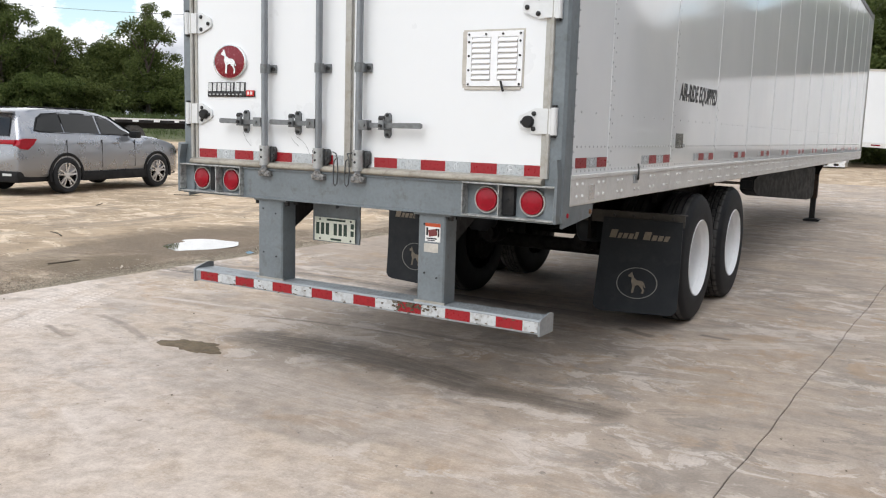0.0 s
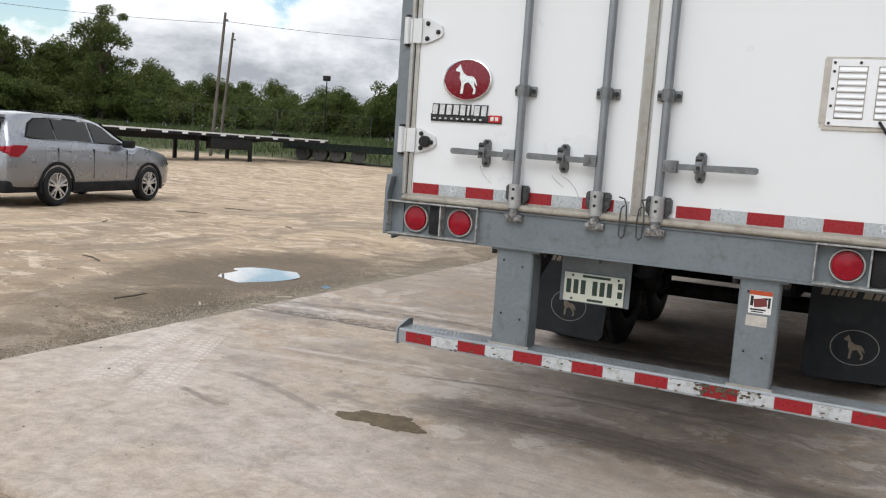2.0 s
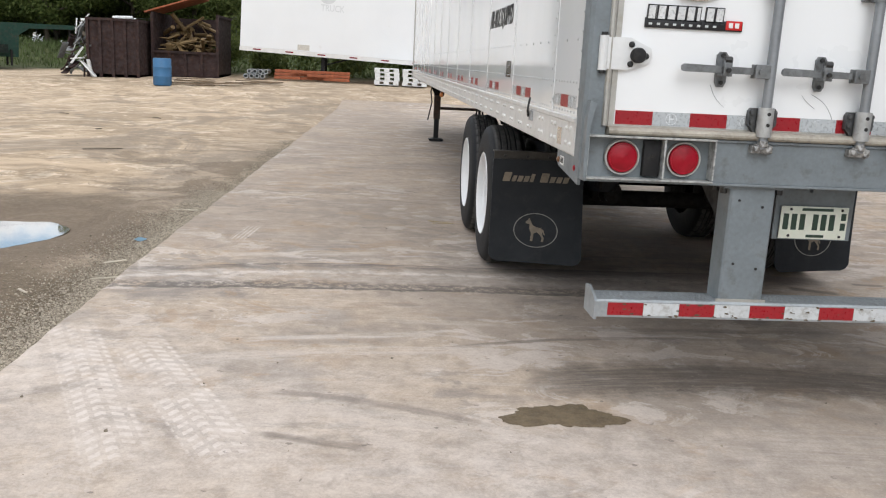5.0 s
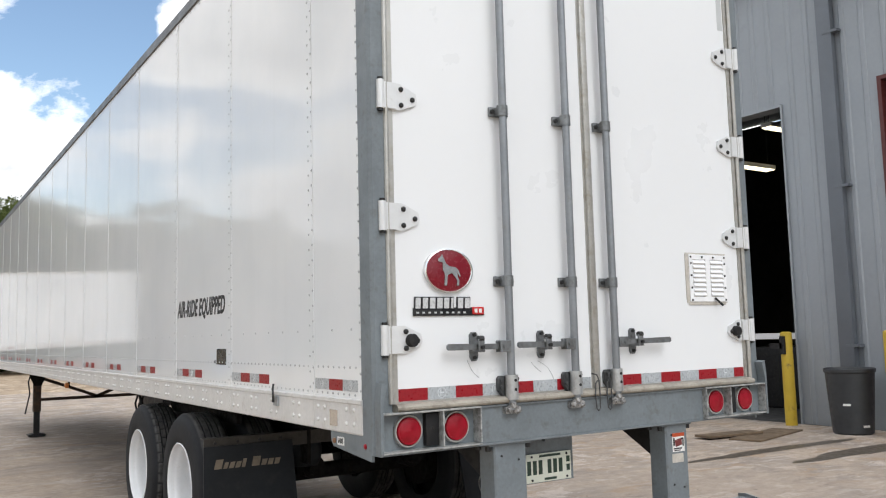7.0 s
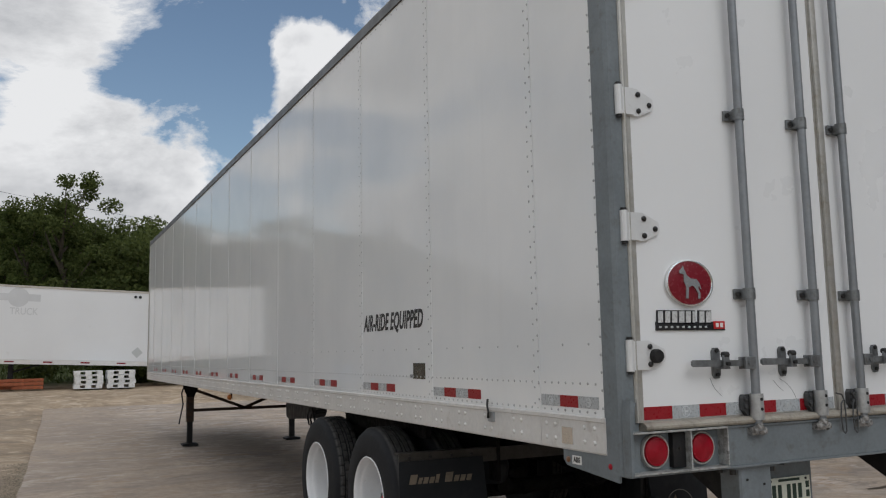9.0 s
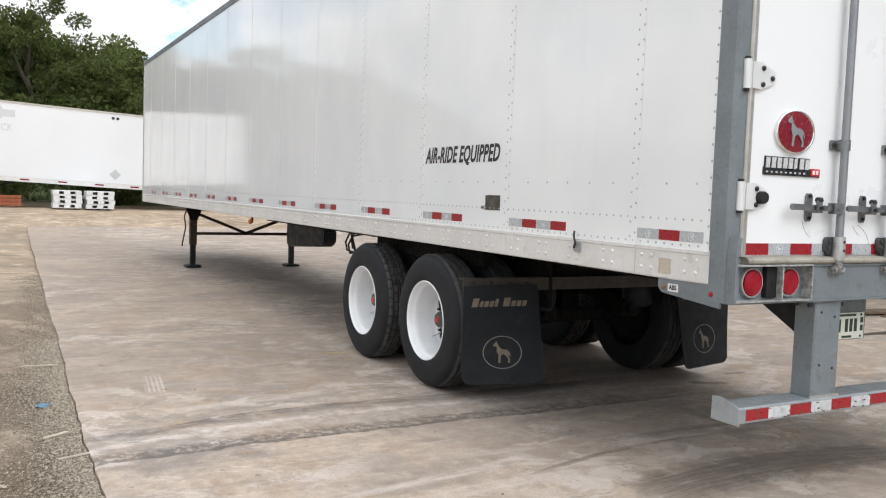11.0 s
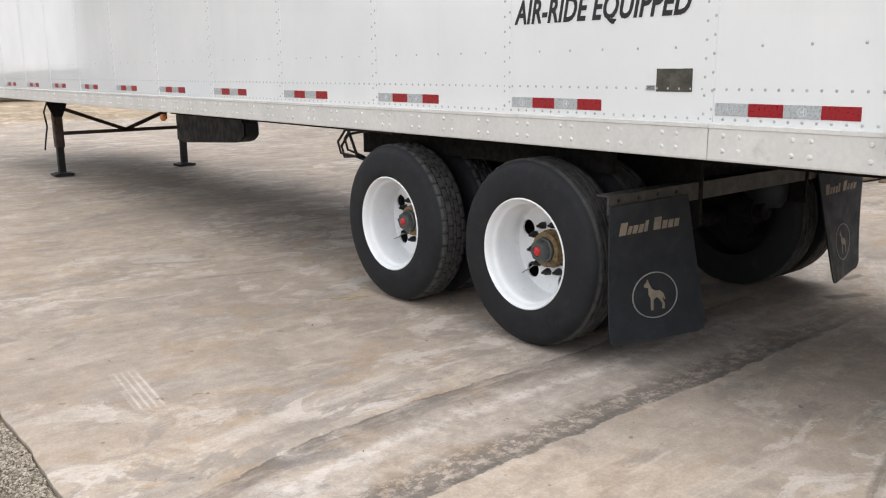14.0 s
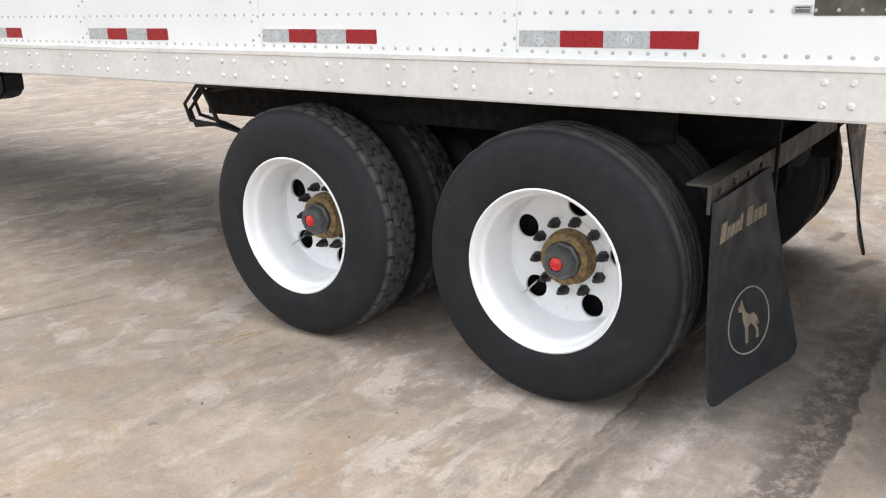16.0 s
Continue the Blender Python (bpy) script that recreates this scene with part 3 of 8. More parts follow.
def mesh_of(name, bm, material, smooth=True):
    bmesh.ops.recalc_face_normals(bm, faces=bm.faces)
    me = bpy.data.meshes.new(name)
    bm.to_mesh(me)
    bm.free()
    for mat in material if isinstance(material, (list, tuple)) else [material]:
        me.materials.append(mat)
    if smooth:
        me.polygons.foreach_set("use_smooth", [True] * len(me.polygons))
        me.set_sharp_from_angle(angle=radians(35))
    return me


def part(name, bm, material, parent, label="", smooth=True, kind=""):
    """Links a bmesh as one mesh object under a thing or under a part."""
    ob = new(name, mesh_of(name, bm, material, smooth))
    ob.parent = parent
    return tagged(ob, label, kind=kind)


def thing(name, label, category, group="", at=None, kind=""):
    ob = new(name)
    ob.empty_display_size = 0.3
    if at is not None:
        ob.matrix_basis = at
    return tagged(ob, label, category, group, kind)


def structure(name, bm, material, label, category, smooth=False):
    return tagged(new(name, mesh_of(name, bm, material, smooth)), label, category, kind="structure")


def words(name, text, size, material, parent, m, stretch=1.0, shear=0.0, bold=0.0, deep=0.002, spacing=1.0):
    """Raised lettering in the built-in font as a mesh part; m places its middle, x along the line, z towards the reader."""
    cu = bpy.data.curves.new(name, "FONT")
    cu.body, cu.size, cu.shear, cu.offset, cu.extrude = text, size, shear, bold, deep
    cu.align_x, cu.align_y, cu.space_character, cu.resolution_u = "CENTER", "CENTER", spacing, 3
    tmp = bpy.data.objects.new(name, cu)
    scene.collection.objects.link(tmp)
    me = bpy.data.meshes.new_from_object(tmp.evaluated_get(bpy.context.evaluated_depsgraph_get()))
    bpy.data.objects.remove(tmp)
    bpy.data.curves.remove(cu)
    me.transform(m @ Matrix.Diagonal((stretch, 1, 1, 1)))
    me.materials.clear()
    me.materials.append(material)
    ob = new(name, me)
    ob.parent = parent
    return ob


def smoothstep(a, b, v):
    t = min(1.0, max(0.0, (v - a) / (b - a)))
    return t * t * (3 - 2 * t)


def verge(x, y):
    """How far out a place lies: past 43 the yard gives way to a grass bank."""
    return max(0.866 * y - 0.5 * x, y + 8.0 if x > -12 else -99, 0.3 * y - 0.9 * x + 4.0)


def ground_z(x, y):
    """Height of the yard: level by the trailer, rising gently to the west and in a low bank to the north."""
    z = 0.30 * smoothstep(-17.0, -25.0, x) - 0.11 * smoothstep(-6.0, -13.0, x) if x < 0 else 0.0
    z += (0.24 + 0.32 * smoothstep(-22.0, -11.0, x)) * smoothstep(21.0, 31.0, y)
    return z + 1.15 * smoothstep(43.0, 52.0, verge(x, y))


# ---- ground ----
def concrete_edge(y):
    return -3.775 + 0.026 * max(0.0, y - 1.5) + 0.008 * math.sin(y * 1.3) + 0.006 * math.sin(y * 4.1 + 1) + 0.004 * math.sin(y * 9.7) + 0.003 * math.sin(y * 23.0)


CORNER = -1.3


def on_concrete(x, y):
    if y > 24.5 + 0.4 * math.sin(x * 0.7) or x > 40:
        return False
    if y < CORNER:
        return x > -3.75 + (CORNER - y) * 5.0
    return x > concrete_edge(y)


def build_ground():
    xs, ys = list(np.arange(-6.6, 10.0, 0.22)), list(np.arange(-3.0, 11.0, 0.22))

    def widen(vals, end, sign):
        p = vals[-1] if sign > 0 else vals[0]
        s = 0.3
        while sign * (end - p) > 0:
            p += sign * s
            s = min(s * 1.18, 160)
            vals.append(p) if sign > 0 else vals.insert(0, p)
    widen(xs, 1500, 1), widen(xs, -1500, -1), widen(ys, 1500, 1), widen(ys, -1500, -1)
    bm = bmesh.new()
    grid = []
    for y in ys:
        row = []
        for x in xs:
            z = ground_z(x, y)
            rough = 0.018 * (noise.noise((x * 0.9, y * 0.9, 0.3)) + 0.6 * noise.noise((x * 2.7, y * 2.7, 4.0)))
            if on_concrete(x, y):
                inner = min(x - concrete_edge(y) if y > CORNER else (x + 3.75 - (CORNER - y) * 5.0) * 0.2, 24.5 - y)
                z -= 0.085 + 0.15 * smoothstep(0.0, 0.5, inner)
            else:
                by = concrete_edge(y) - x if y > CORNER else 1.0
                z += rough * smoothstep(0.0, 0.7, by) - 0.022 - 0.012 * smoothstep(0.5, 0.0, by)
                d = math.hypot((x + 5.0) / 0.95, (y - 3.8) / 1.1)
                z -= 0.045 * smoothstep(1.3, 0.2, d)
            row.append(bm.verts.new((x, y, z)))
        grid.append(row)
    for a, b in zip(grid, grid[1:]):
        for i in range(len(xs) - 1):
            bm.faces.new((a[i], a[i + 1], b[i + 1], b[i]))
    return structure("ground", bm, GRAVEL, "pale crushed-stone yard with damp hollows", "gravel ground", smooth=True)


def slab(name, x_of, y0, y1, right, label):
    """One concrete pour: its west edge follows x_of(y), its east edge is at right(y)."""
    bm = bmesh.new()
    rows_ = []
    n = max(2, int((y1 - y0) / 0.05))
    for j in range(n + 1):
        y = y0 + (y1 - y0) * j / n
        a, b = x_of(y), right(y)
        pts = [a, a + 0.02] + [a + (b - a) * k / 8 for k in range(1, 8)] + [b - 0.004, b]
        rows_.append([bm.verts.new((x, y, ground_z(x, y) - (0.008 if k == 0 and a < 0 else 0.003 if k in (0, len(pts) - 1) else 0.0))) for k, x in enumerate(pts)])
    for p, q in zip(rows_, rows_[1:]):
        for k in range(len(p) - 1):
            bm.faces.new((p[k], p[k + 1], q[k + 1], q[k]))
    rim = [rows_[0], [r[-1] for r in rows_], rows_[-1][::-1], [r[0] for r in rows_][::-1]]
    for line in rim:
        low = [bm.verts.new((v_.co.x, v_.co.y, v_.co.z - 0.18)) for v_ in line]
        for k in range(len(line) - 1):
            bm.faces.new((line[k], line[k + 1], low[k + 1], low[k]))
    return structure(name, bm, CONCRETE, label, "concrete slab", smooth=True)


def crack_x(y):
    return 2.22 + 0.042 * y + 0.006 * math.sin(y * 3.1) + 0.003 * math.sin(y * 13.0)


def west_edge(y):
    return concrete_edge(y) if y > CORNER else -3.75 + (CORNER - y) * 5.0


build_ground()
slab("pavement", west_edge, -2.45, 24.4, lambda y: crack_x(y) - 0.0025, "dusty old concrete with tyre marks, stains and painted shade")
slab("pavement", lambda y: crack_x(y) + 0.0025, -3.4, 24.3, lambda y: 8.98, "dusty old concrete beside an open crack")
slab("pavement", lambda y: 2.3 + (-3.41 - y) * 0.15, -30.0, -3.41, lambda y: 8.98, "dusty old concrete behind the yard corner")


# ---- the semi trailer ----
REAR, FRONT, HALF = 0.0, 16.15, 1.297
JOINTS = [0.62 + 1.219 * k for k in range(13)]
AXLES = (2.945, 4.172)
trailer = thing("semi_trailer", "white riveted box semi-trailer parked on the concrete", "trailer")


def build_box():
    for side in (-1, 1):
        edges = [0.085] + JOINTS + [16.12]
        for a, b in zip(edges, edges[1:]):
            bm = bmesh.new()
            xo = HALF * side
            add_box(bm, min(xo, xo - side * 0.03), max(xo, xo - side * 0.03), a - 0.012 if a > 0.2 else a, b - 0.013, 1.255, 3.985)
            # the lapped edge stands a little proud of the sheet behind it
            add_box(bm, min(xo, xo + side * 0.0025), max(xo, xo + side * 0.0025), a - 0.012 if a > 0.2 else a, a + 0.052, 1.262, 3.98)
            part("side_panel", bm, SKIN, trailer, "glossy white riveted sheet", smooth=False)
        bm = bmesh.new()
        places = []
        for y in JOINTS:
            for i in range(36):
                z = 1.30 + 0.076 * i
                places += [(side * (HALF + 0.0025), y + 0.034, z), (side * (HALF + 0.0025), y - 0.004, z + 0.02)]
        for i in range(36):
            places.append((side * (HALF + 0.0025), 0.11, 1.30 + 0.076 * i))
        y = 0.16
        while y < 16.0:
            places += [(side * HALF, y, 1.402), (side * HALF, y + 0.01, 1.279)]
            y += 0.0575
        y = 0.2
        while y < 16.0:
            if min(abs(y - j) for j in JOINTS) > 0.09:
                places.append((side * HALF, y, 1.575))
            y += 0.203
        y = 0.12
        while y < 16.0:
            places.append((side * HALF, y, 3.93))
            y += 0.1
        add_studs(bm, places, 0.0072, 0.0036, (side, 0, 0))
        part("rivets", bm, surface("painted rivets", (0.41, 0.42, 0.425), 0.4, vary=0.3, scale=8) if side < 0 else bpy.data.materials["painted rivets"], trailer, "small painted rivet heads", smooth=False, kind="stuff")
        # bottom rail: flange, lip and deep face
        bm = bmesh.new()
        o = [(HALF - 0.05, 1.105), (HALF + 0.004, 1.105), (HALF + 0.008, 1.112), (HALF + 0.008, 1.238), (HALF + 0.014, 1.243), (HALF + 0.014, 1.258), (HALF + 0.001, 1.262), (HALF - 0.05, 1.262)]
        for a, b in ((0.09, 0.596), (0.6, 1.838), (1.842, 13.9), (13.904, 16.12)):
            add_prism(bm, [(side * u, v) for u, v in o], "y", a, b)
        rail = part("bottom_rail", bm, RAIL, trailer, "dull aluminium rail with round rivets", smooth=False)
        bm = bmesh.new()
        places = []
        y = 0.17
        while y < 16.0:
            for dy in (0.0, 0.075):
                for z in (1.150, 1.212):
                    places.append((side * (HALF + 0.008), y + dy, z))
            y += 0.3048
        add_studs(bm, places, 0.0115, 0.008, (side, 0, 0), 8)
        part("rail_rivets", bm, RAIL, rail, "round aluminium rivets", kind="stuff")
        bm = bmesh.new()
        add_prism(bm, [(side * u, v) for u, v in ((HALF - 0.06, 3.98), (HALF + 0.004, 3.955), (HALF + 0.012, 3.96), (HALF + 0.012, 4.03), (HALF - 0.01, 4.06), (HALF - 0.06, 4.06))], "y", 0.085, 16.14)
        part("top_rail", bm, surface("dark top rail", (0.12, 0.125, 0.13), 0.45, 0.4) if side < 0 else bpy.data.materials["dark top rail"], trailer, "dark aluminium roof rail")
        bm = bmesh.new()
        add_rod(bm, (side * (HALF - 0.012), 16.13, 1.11), (side * (HALF - 0.012), 16.13, 4.06), 0.028, 14)
        part("front_corner", bm, ALU, trailer, "rounded aluminium corner post")
        # lifting hook with its bracket
        bm = bmesh.new()
        add_box(bm, min(side * 1.305, side * 1.318), max(side * 1.305, side * 1.318), 1.05, 1.105, 1.185, 1.235)
        hook = part("hook_bracket", bm, GALV, trailer, "small worn steel bracket on the rail")
        bm = bmesh.new()
        add_tube(bm, [(side * 1.322, 1.095, 1.205), (side * 1.33, 1.075, 1.235), (side * 1.322, 1.10, 1.27), (side * 1.315, 1.105, 1.30)], 0.006, 6)
        part("side_hook", bm, BOLT, hook, "small dark steel hook")
        # bare foil sticker on the rail near the tail
        bm = bmesh.new()
        add_box(bm, min(side * 1.305, side * 1.3075), max(side * 1.305, side * 1.3075), 0.335, 0.42, 1.13, 1.205)
        part("rail_sticker", bm, CHROME, trailer, "crinkled silver foil sticker")
    bm = bmesh.new()
    add_box(bm, -1.27, 1.27, 0.09, 16.13, 4.035, 4.058)
    part("roof", bm, RAIL, trailer, "flat aluminium roof sheet", smooth=False)
    bm = bmesh.new()
    add_box(bm, -1.28, 1.28, 16.115, 16.15, 1.12, 4.04)
    part("front_wall", bm, SKIN, trailer, "white front wall", smooth=False)
    bm = bmesh.new()
    add_box(bm, -1.28, 1.28, 0.1, 16.1, 1.215, 1.25)
    y = 0.35
    while y < 16.0:
        add_box(bm, -1.26, 1.26, y - 0.004, y + 0.004, 1.115, 1.215)
        add_box(bm, -1.26, 1.26, y - 0.03, y + 0.03, 1.108, 1.115)
        y += 0.305
    part("floor_frame", bm, SHADEDRUST, trailer, "dark floor with steel cross members", smooth=False)


def tape(parent, cells, y_or_x, face):
    """Tape squares: cells are (from, to, low, high, colour); face puts a box flat on its surface."""
    for a, b, z0, z1, mat in cells:
        bm = bmesh.new()
        face(bm, a, b, z0, z1)
        part("reflective_tape", bm, mat, parent, smooth=False)


def build_side_marks():
    for side in (-1, 1):
        x = side * (HALF + 0.0006)

        def on_side(bm, a, b, z0, z1):
            add_box(bm, min(x, x + side * 0.0014), max(x, x + side * 0.0014), a, b, z0, z1)

        for k in range(13):
            # the strip starts at the panel's front edge and runs to the tail
            top = JOINTS[k] - 0.022
            if k == 0:
                cells = [(top, TAPESILVER, 0.16), (top - 0.16, TAPERED, 0.145), (top - 0.305, TAPESILVER, 0.155)] if side < 0 else [(top, TAPERED, 0.15), (top - 0.15, TAPESILVER, 0.15), (top - 0.30, TAPERED, 0.15)]
            else:
                cells = [(top - 0.152 * i, (TAPESILVER, TAPERED)[(i + (side > 0)) % 2], 0.152) for i in range(4)]
            tape(trailer, [(p - w + 0.002, p, 1.294, 1.346, mat) for p, mat, w in cells], x, on_side)
            if k < 4:
                for p, mat, w in cells:
                    if mat is TAPESILVER:
                        bm = bmesh.new()
                        add_turned(bm, [(0.019, 0.0), (0.019, 0.0022), (0.0165, 0.0022), (0.0165, 0.0)], (x, p - w / 2, 1.320), (side, 0, 0), 20)
                        add_box(bm, min(x, x + side * 0.0022), max(x, x + side * 0.0022), p - w / 2 - 0.008, p - w / 2 - 0.004, 1.308, 1.332)
                        add_box(bm, min(x, x + side * 0.0022), max(x, x + side * 0.0022), p - w / 2 - 0.004, p - w / 2 + 0.008, 1.318, 1.323)
                        part("tape_mark", bm, TAPEMARK, trailer, smooth=False)
        turn = Matrix(((0, 0, side, 0), (side, 0, 0, 0), (0, 1, 0, 0), (0, 0, 0, 1)))
        m = Matrix.Translation((x + side * 0.001, 2.49, 1.763)) @ turn
        words("side_lettering", "AIR-RIDE EQUIPPED", 0.160, BLACKINK, trailer, m, 0.715, 0.26, 0.0046, 0.0006, 1.05)
        bm = bmesh.new()
        on_side(bm, 1.935, 2.12, 1.388, 1.487)
        part("document_plate", bm, surface("foil document pouch", (0.14, 0.135, 0.12), 0.22, 0.6, vary=0.6, scale=14) if side < 0 else bpy.data.materials["foil document pouch"], trailer, "crinkled grey foil pouch", smooth=False)
        bm = bmesh.new()
        on_side(bm, 2.124, 2.174, 1.392, 1.416)
        part("small_label", bm, TAPESILVER, trailer, "small grey printed label", smooth=False)
        bm = bmesh.new()
        xx = x + side * 0.0014
        for z in (1.409, 1.402, 1.397):
            add_box(bm, min(xx, xx + side * 0.0008), max(xx, xx + side * 0.0008), 2.130, 2.168, z, z + 0.003)
        part("label_print", bm, BLACKINK, trailer, smooth=False)


def build_rear_frame():
    for side in (-1, 1):
        bm = bmesh.new()
        o = [(1.21, -0.012), (1.288, -0.012), (1.302, 0.004), (1.302, 0.098), (1.21, 0.098)]
        add_prism(bm, [(side * u, v) for u, v in o], "z", 1.03, 4.045)
        part("corner_post", bm, GREYPAINT, trailer, "blue-grey painted steel corner post", smooth=False)
        # bracket plate below the rail with its lamps
        bm = bmesh.new()
        add_prism(bm, [(0.02, 1.00), (0.40, 1.035), (0.425, 1.06), (0.425, 1.104), (0.02, 1.104)], "x", min(side * 1.285, side * 1.298), max(side * 1.285, side * 1.298))
        plate_ = part("skirt_plate", bm, GREYPAINT, trailer, "blue-grey steel skirt plate", smooth=False)
        for y, mat in ((0.385, surface("amber lens", (0.20, 0.10, 0.05), 0.3)), (0.07, LENS)):
            bm = bmesh.new()
            add_turned(bm, [(0.013, 0.0), (0.013, 0.006), (0.008, 0.010), (0.0, 0.011)], (side * 1.298, y, 1.062), (side, 0, 0), 14)
            part("marker_lamp", bm, mat, plate_)
        if side < 0:
            bm = bmesh.new()
            add_box(bm, -1.2998, -1.2982, 0.285, 0.355, 1.045, 1.083, 0.0)
            sticker = part("abs_sticker", bm, WHITEINK, trailer, "white sticker with black letters", smooth=False)
            words("abs_letters", "ABS", 0.032, BLACKINK, sticker, Matrix.Translation((-1.3, 0.32, 1.064)) @ Matrix(((0, 0, -1, 0), (-1, 0, 0, 0), (0, 1, 0, 0), (0, 0, 0, 1))), 0.95, 0, 0.0012, 0.0005)
    bm = bmesh.new()
    add_box(bm, -1.21, 1.21, -0.02, 0.098, 3.965, 4.045, 0.008)
    add_rod(bm, (-1.26, -0.018, 4.045), (1.26, -0.018, 4.045), 0.012, 10)
    header = part("rear_header", bm, GREYPAINT, trailer, "grey steel header rail", smooth=False)
    for x, w in ((-0.44, 0.10), (0.38, 0.10)):
        bm = bmesh.new()
        add_prism(bm, [(x - w / 2, 4.05), (x + w / 2, 4.05), (x + w / 2 - 0.012, 4.10), (x - w / 2 + 0.012, 4.10)], "y", -0.055, 0.03)
        part("top_marker", bm, BLACK, header, "black plastic marker lamp housing", smooth=False)
    for x in (-0.31, -0.05, 0.24):
        bm = bmesh.new()
        add_turned(bm, [(0.013, 0.0), (0.013, 0.01), (0.006, 0.016), (0.0, 0.017)], (x, -0.021, 4.01), (0, -1, 0), 12)
        part("clearance_lamp", bm, BLACK, header)
    # sill: channel with the two lamp boxes at its ends
    for name, box_ in (("sill_flange", (-1.285, 1.285, -0.036, 0.09, 1.024, 1.035)), ("sill_lip", (-1.285, 1.285, -0.04, 0.05, 1.198, 1.208))):
        bm = bmesh.new()
        add_box(bm, *box_, 0.003)
        part(name, bm, GREYPAINT, trailer, smooth=False)
    bm = bmesh.new()
    add_box(bm, -0.768, 0.768, -0.03, 0.09, 1.036, 1.197)
    part("sill", bm, GREYPAINT, trailer, "blue-grey painted steel sill with scratches", smooth=False)
    # oily water line above the sill
    bm = bmesh.new()
    add_prism(bm, [(-0.036, 1.209), (-0.050, 1.213), (-0.056, 1.220), (-0.056, 1.229), (-0.048, 1.238), (-0.034, 1.243), (-0.02, 1.244), (0.03, 1.244), (0.03, 1.209)], "x", -1.205, 1.205)
    part("threshold", bm, surface("grimy threshold", (0.36, 0.33, 0.28), 0.6, 0.25, vary=0.25, scale=8, dirt=(0.13, 0.11, 0.08), dirt_at=(0.5, 0.8)), trailer, "dirty aluminium threshold strip", smooth=False)
    for side in (-1, 1):
        a, b = sorted((side * 1.288, side * 0.768))
        bm = bmesh.new()
        add_box(bm, a, b, 0.0, 0.02, 1.03, 1.2)
        box_ = part("lamp_box", bm, GREYPAINT, trailer, "grey recessed tail lamp box", smooth=False)
        bm = bmesh.new()
        for x0, x1, z0, z1 in ((a, b, 1.035, 1.042), (a, b, 1.201, 1.209), (a, a + 0.007, 1.045, 1.2), (b - 0.007, b, 1.045, 1.2)):
            add_box(bm, x0, x1, -0.062, 0.002, z0, z1, 0.002)
        xd = -0.975 if side < 0 else 0.979
        add_box(bm, xd - 0.0035, xd + 0.0035, -0.06, 0.002, 1.045, 1.2)
        part("lamp_box_rim", bm, surface("scraped grey rim", (0.40, 0.41, 0.40), 0.5, 0.2, vary=0.3, scale=14, dirt=(0.16, 0.16, 0.15), dirt_at=(0.46, 0.62)) if side < 0 else bpy.data.materials["scraped grey rim"], box_, "scraped steel rim", smooth=False)
        for x in ((-1.133, -0.882) if side < 0 else (0.893, 1.148)):
            bm = bmesh.new()
            add_turned(bm, [(0.072, 0.0), (0.072, 0.014), (0.069, 0.020), (0.064, 0.020), (0.0605, 0.012)], (x, 0.0, 1.122), (0, -1, 0), 36)
            part("lamp_ring", bm, surface("grey lamp ring", (0.45, 0.44, 0.42), 0.5, 0.3, vary=0.2, scale=12) if x < -1.1 else bpy.data.materials["grey lamp ring"], box_, "grey metal lamp ring")
            bm = bmesh.new()
            add_turned(bm, [(0.0605, 0.0), (0.0605, 0.018), (0.0585, 0.026), (0.054, 0.0265), (0.052, 0.024), (0.03, 0.031), (0.0, 0.034)], (x, 0.0, 1.122), (0, -1, 0), 32)
            part("tail_lamp", bm, LENS, box_, "round red tail lamp lens")
        bm = bmesh.new()
        xb = (-1.05, -0.982) if side < 0 else (0.986, 1.054)
        add_box(bm, xb[0], xb[1], -0.03, 0.0, 1.05, 1.194, 0.004)
        add_rod(bm, ((xb[0] + xb[1]) / 2, -0.036, 1.13), ((xb[0] + xb[1]) / 2, -0.03, 1.13), 0.006, 8)
        part("reflector_block", bm, BLACK, box_, "black plastic block between the lamps")
        # corner gusset on the post's foot
        bm = bmesh.new()
        add_prism(bm, [(side * u, v) for u, v in ((1.298, 1.03), (1.284, 1.03), (1.284, 1.24), (1.264, 1.33), (1.29, 1.34), (1.298, 1.26))], "y", -0.066, -0.014)
        part("corner_gusset", bm, GREYPAINT, trailer, smooth=False)


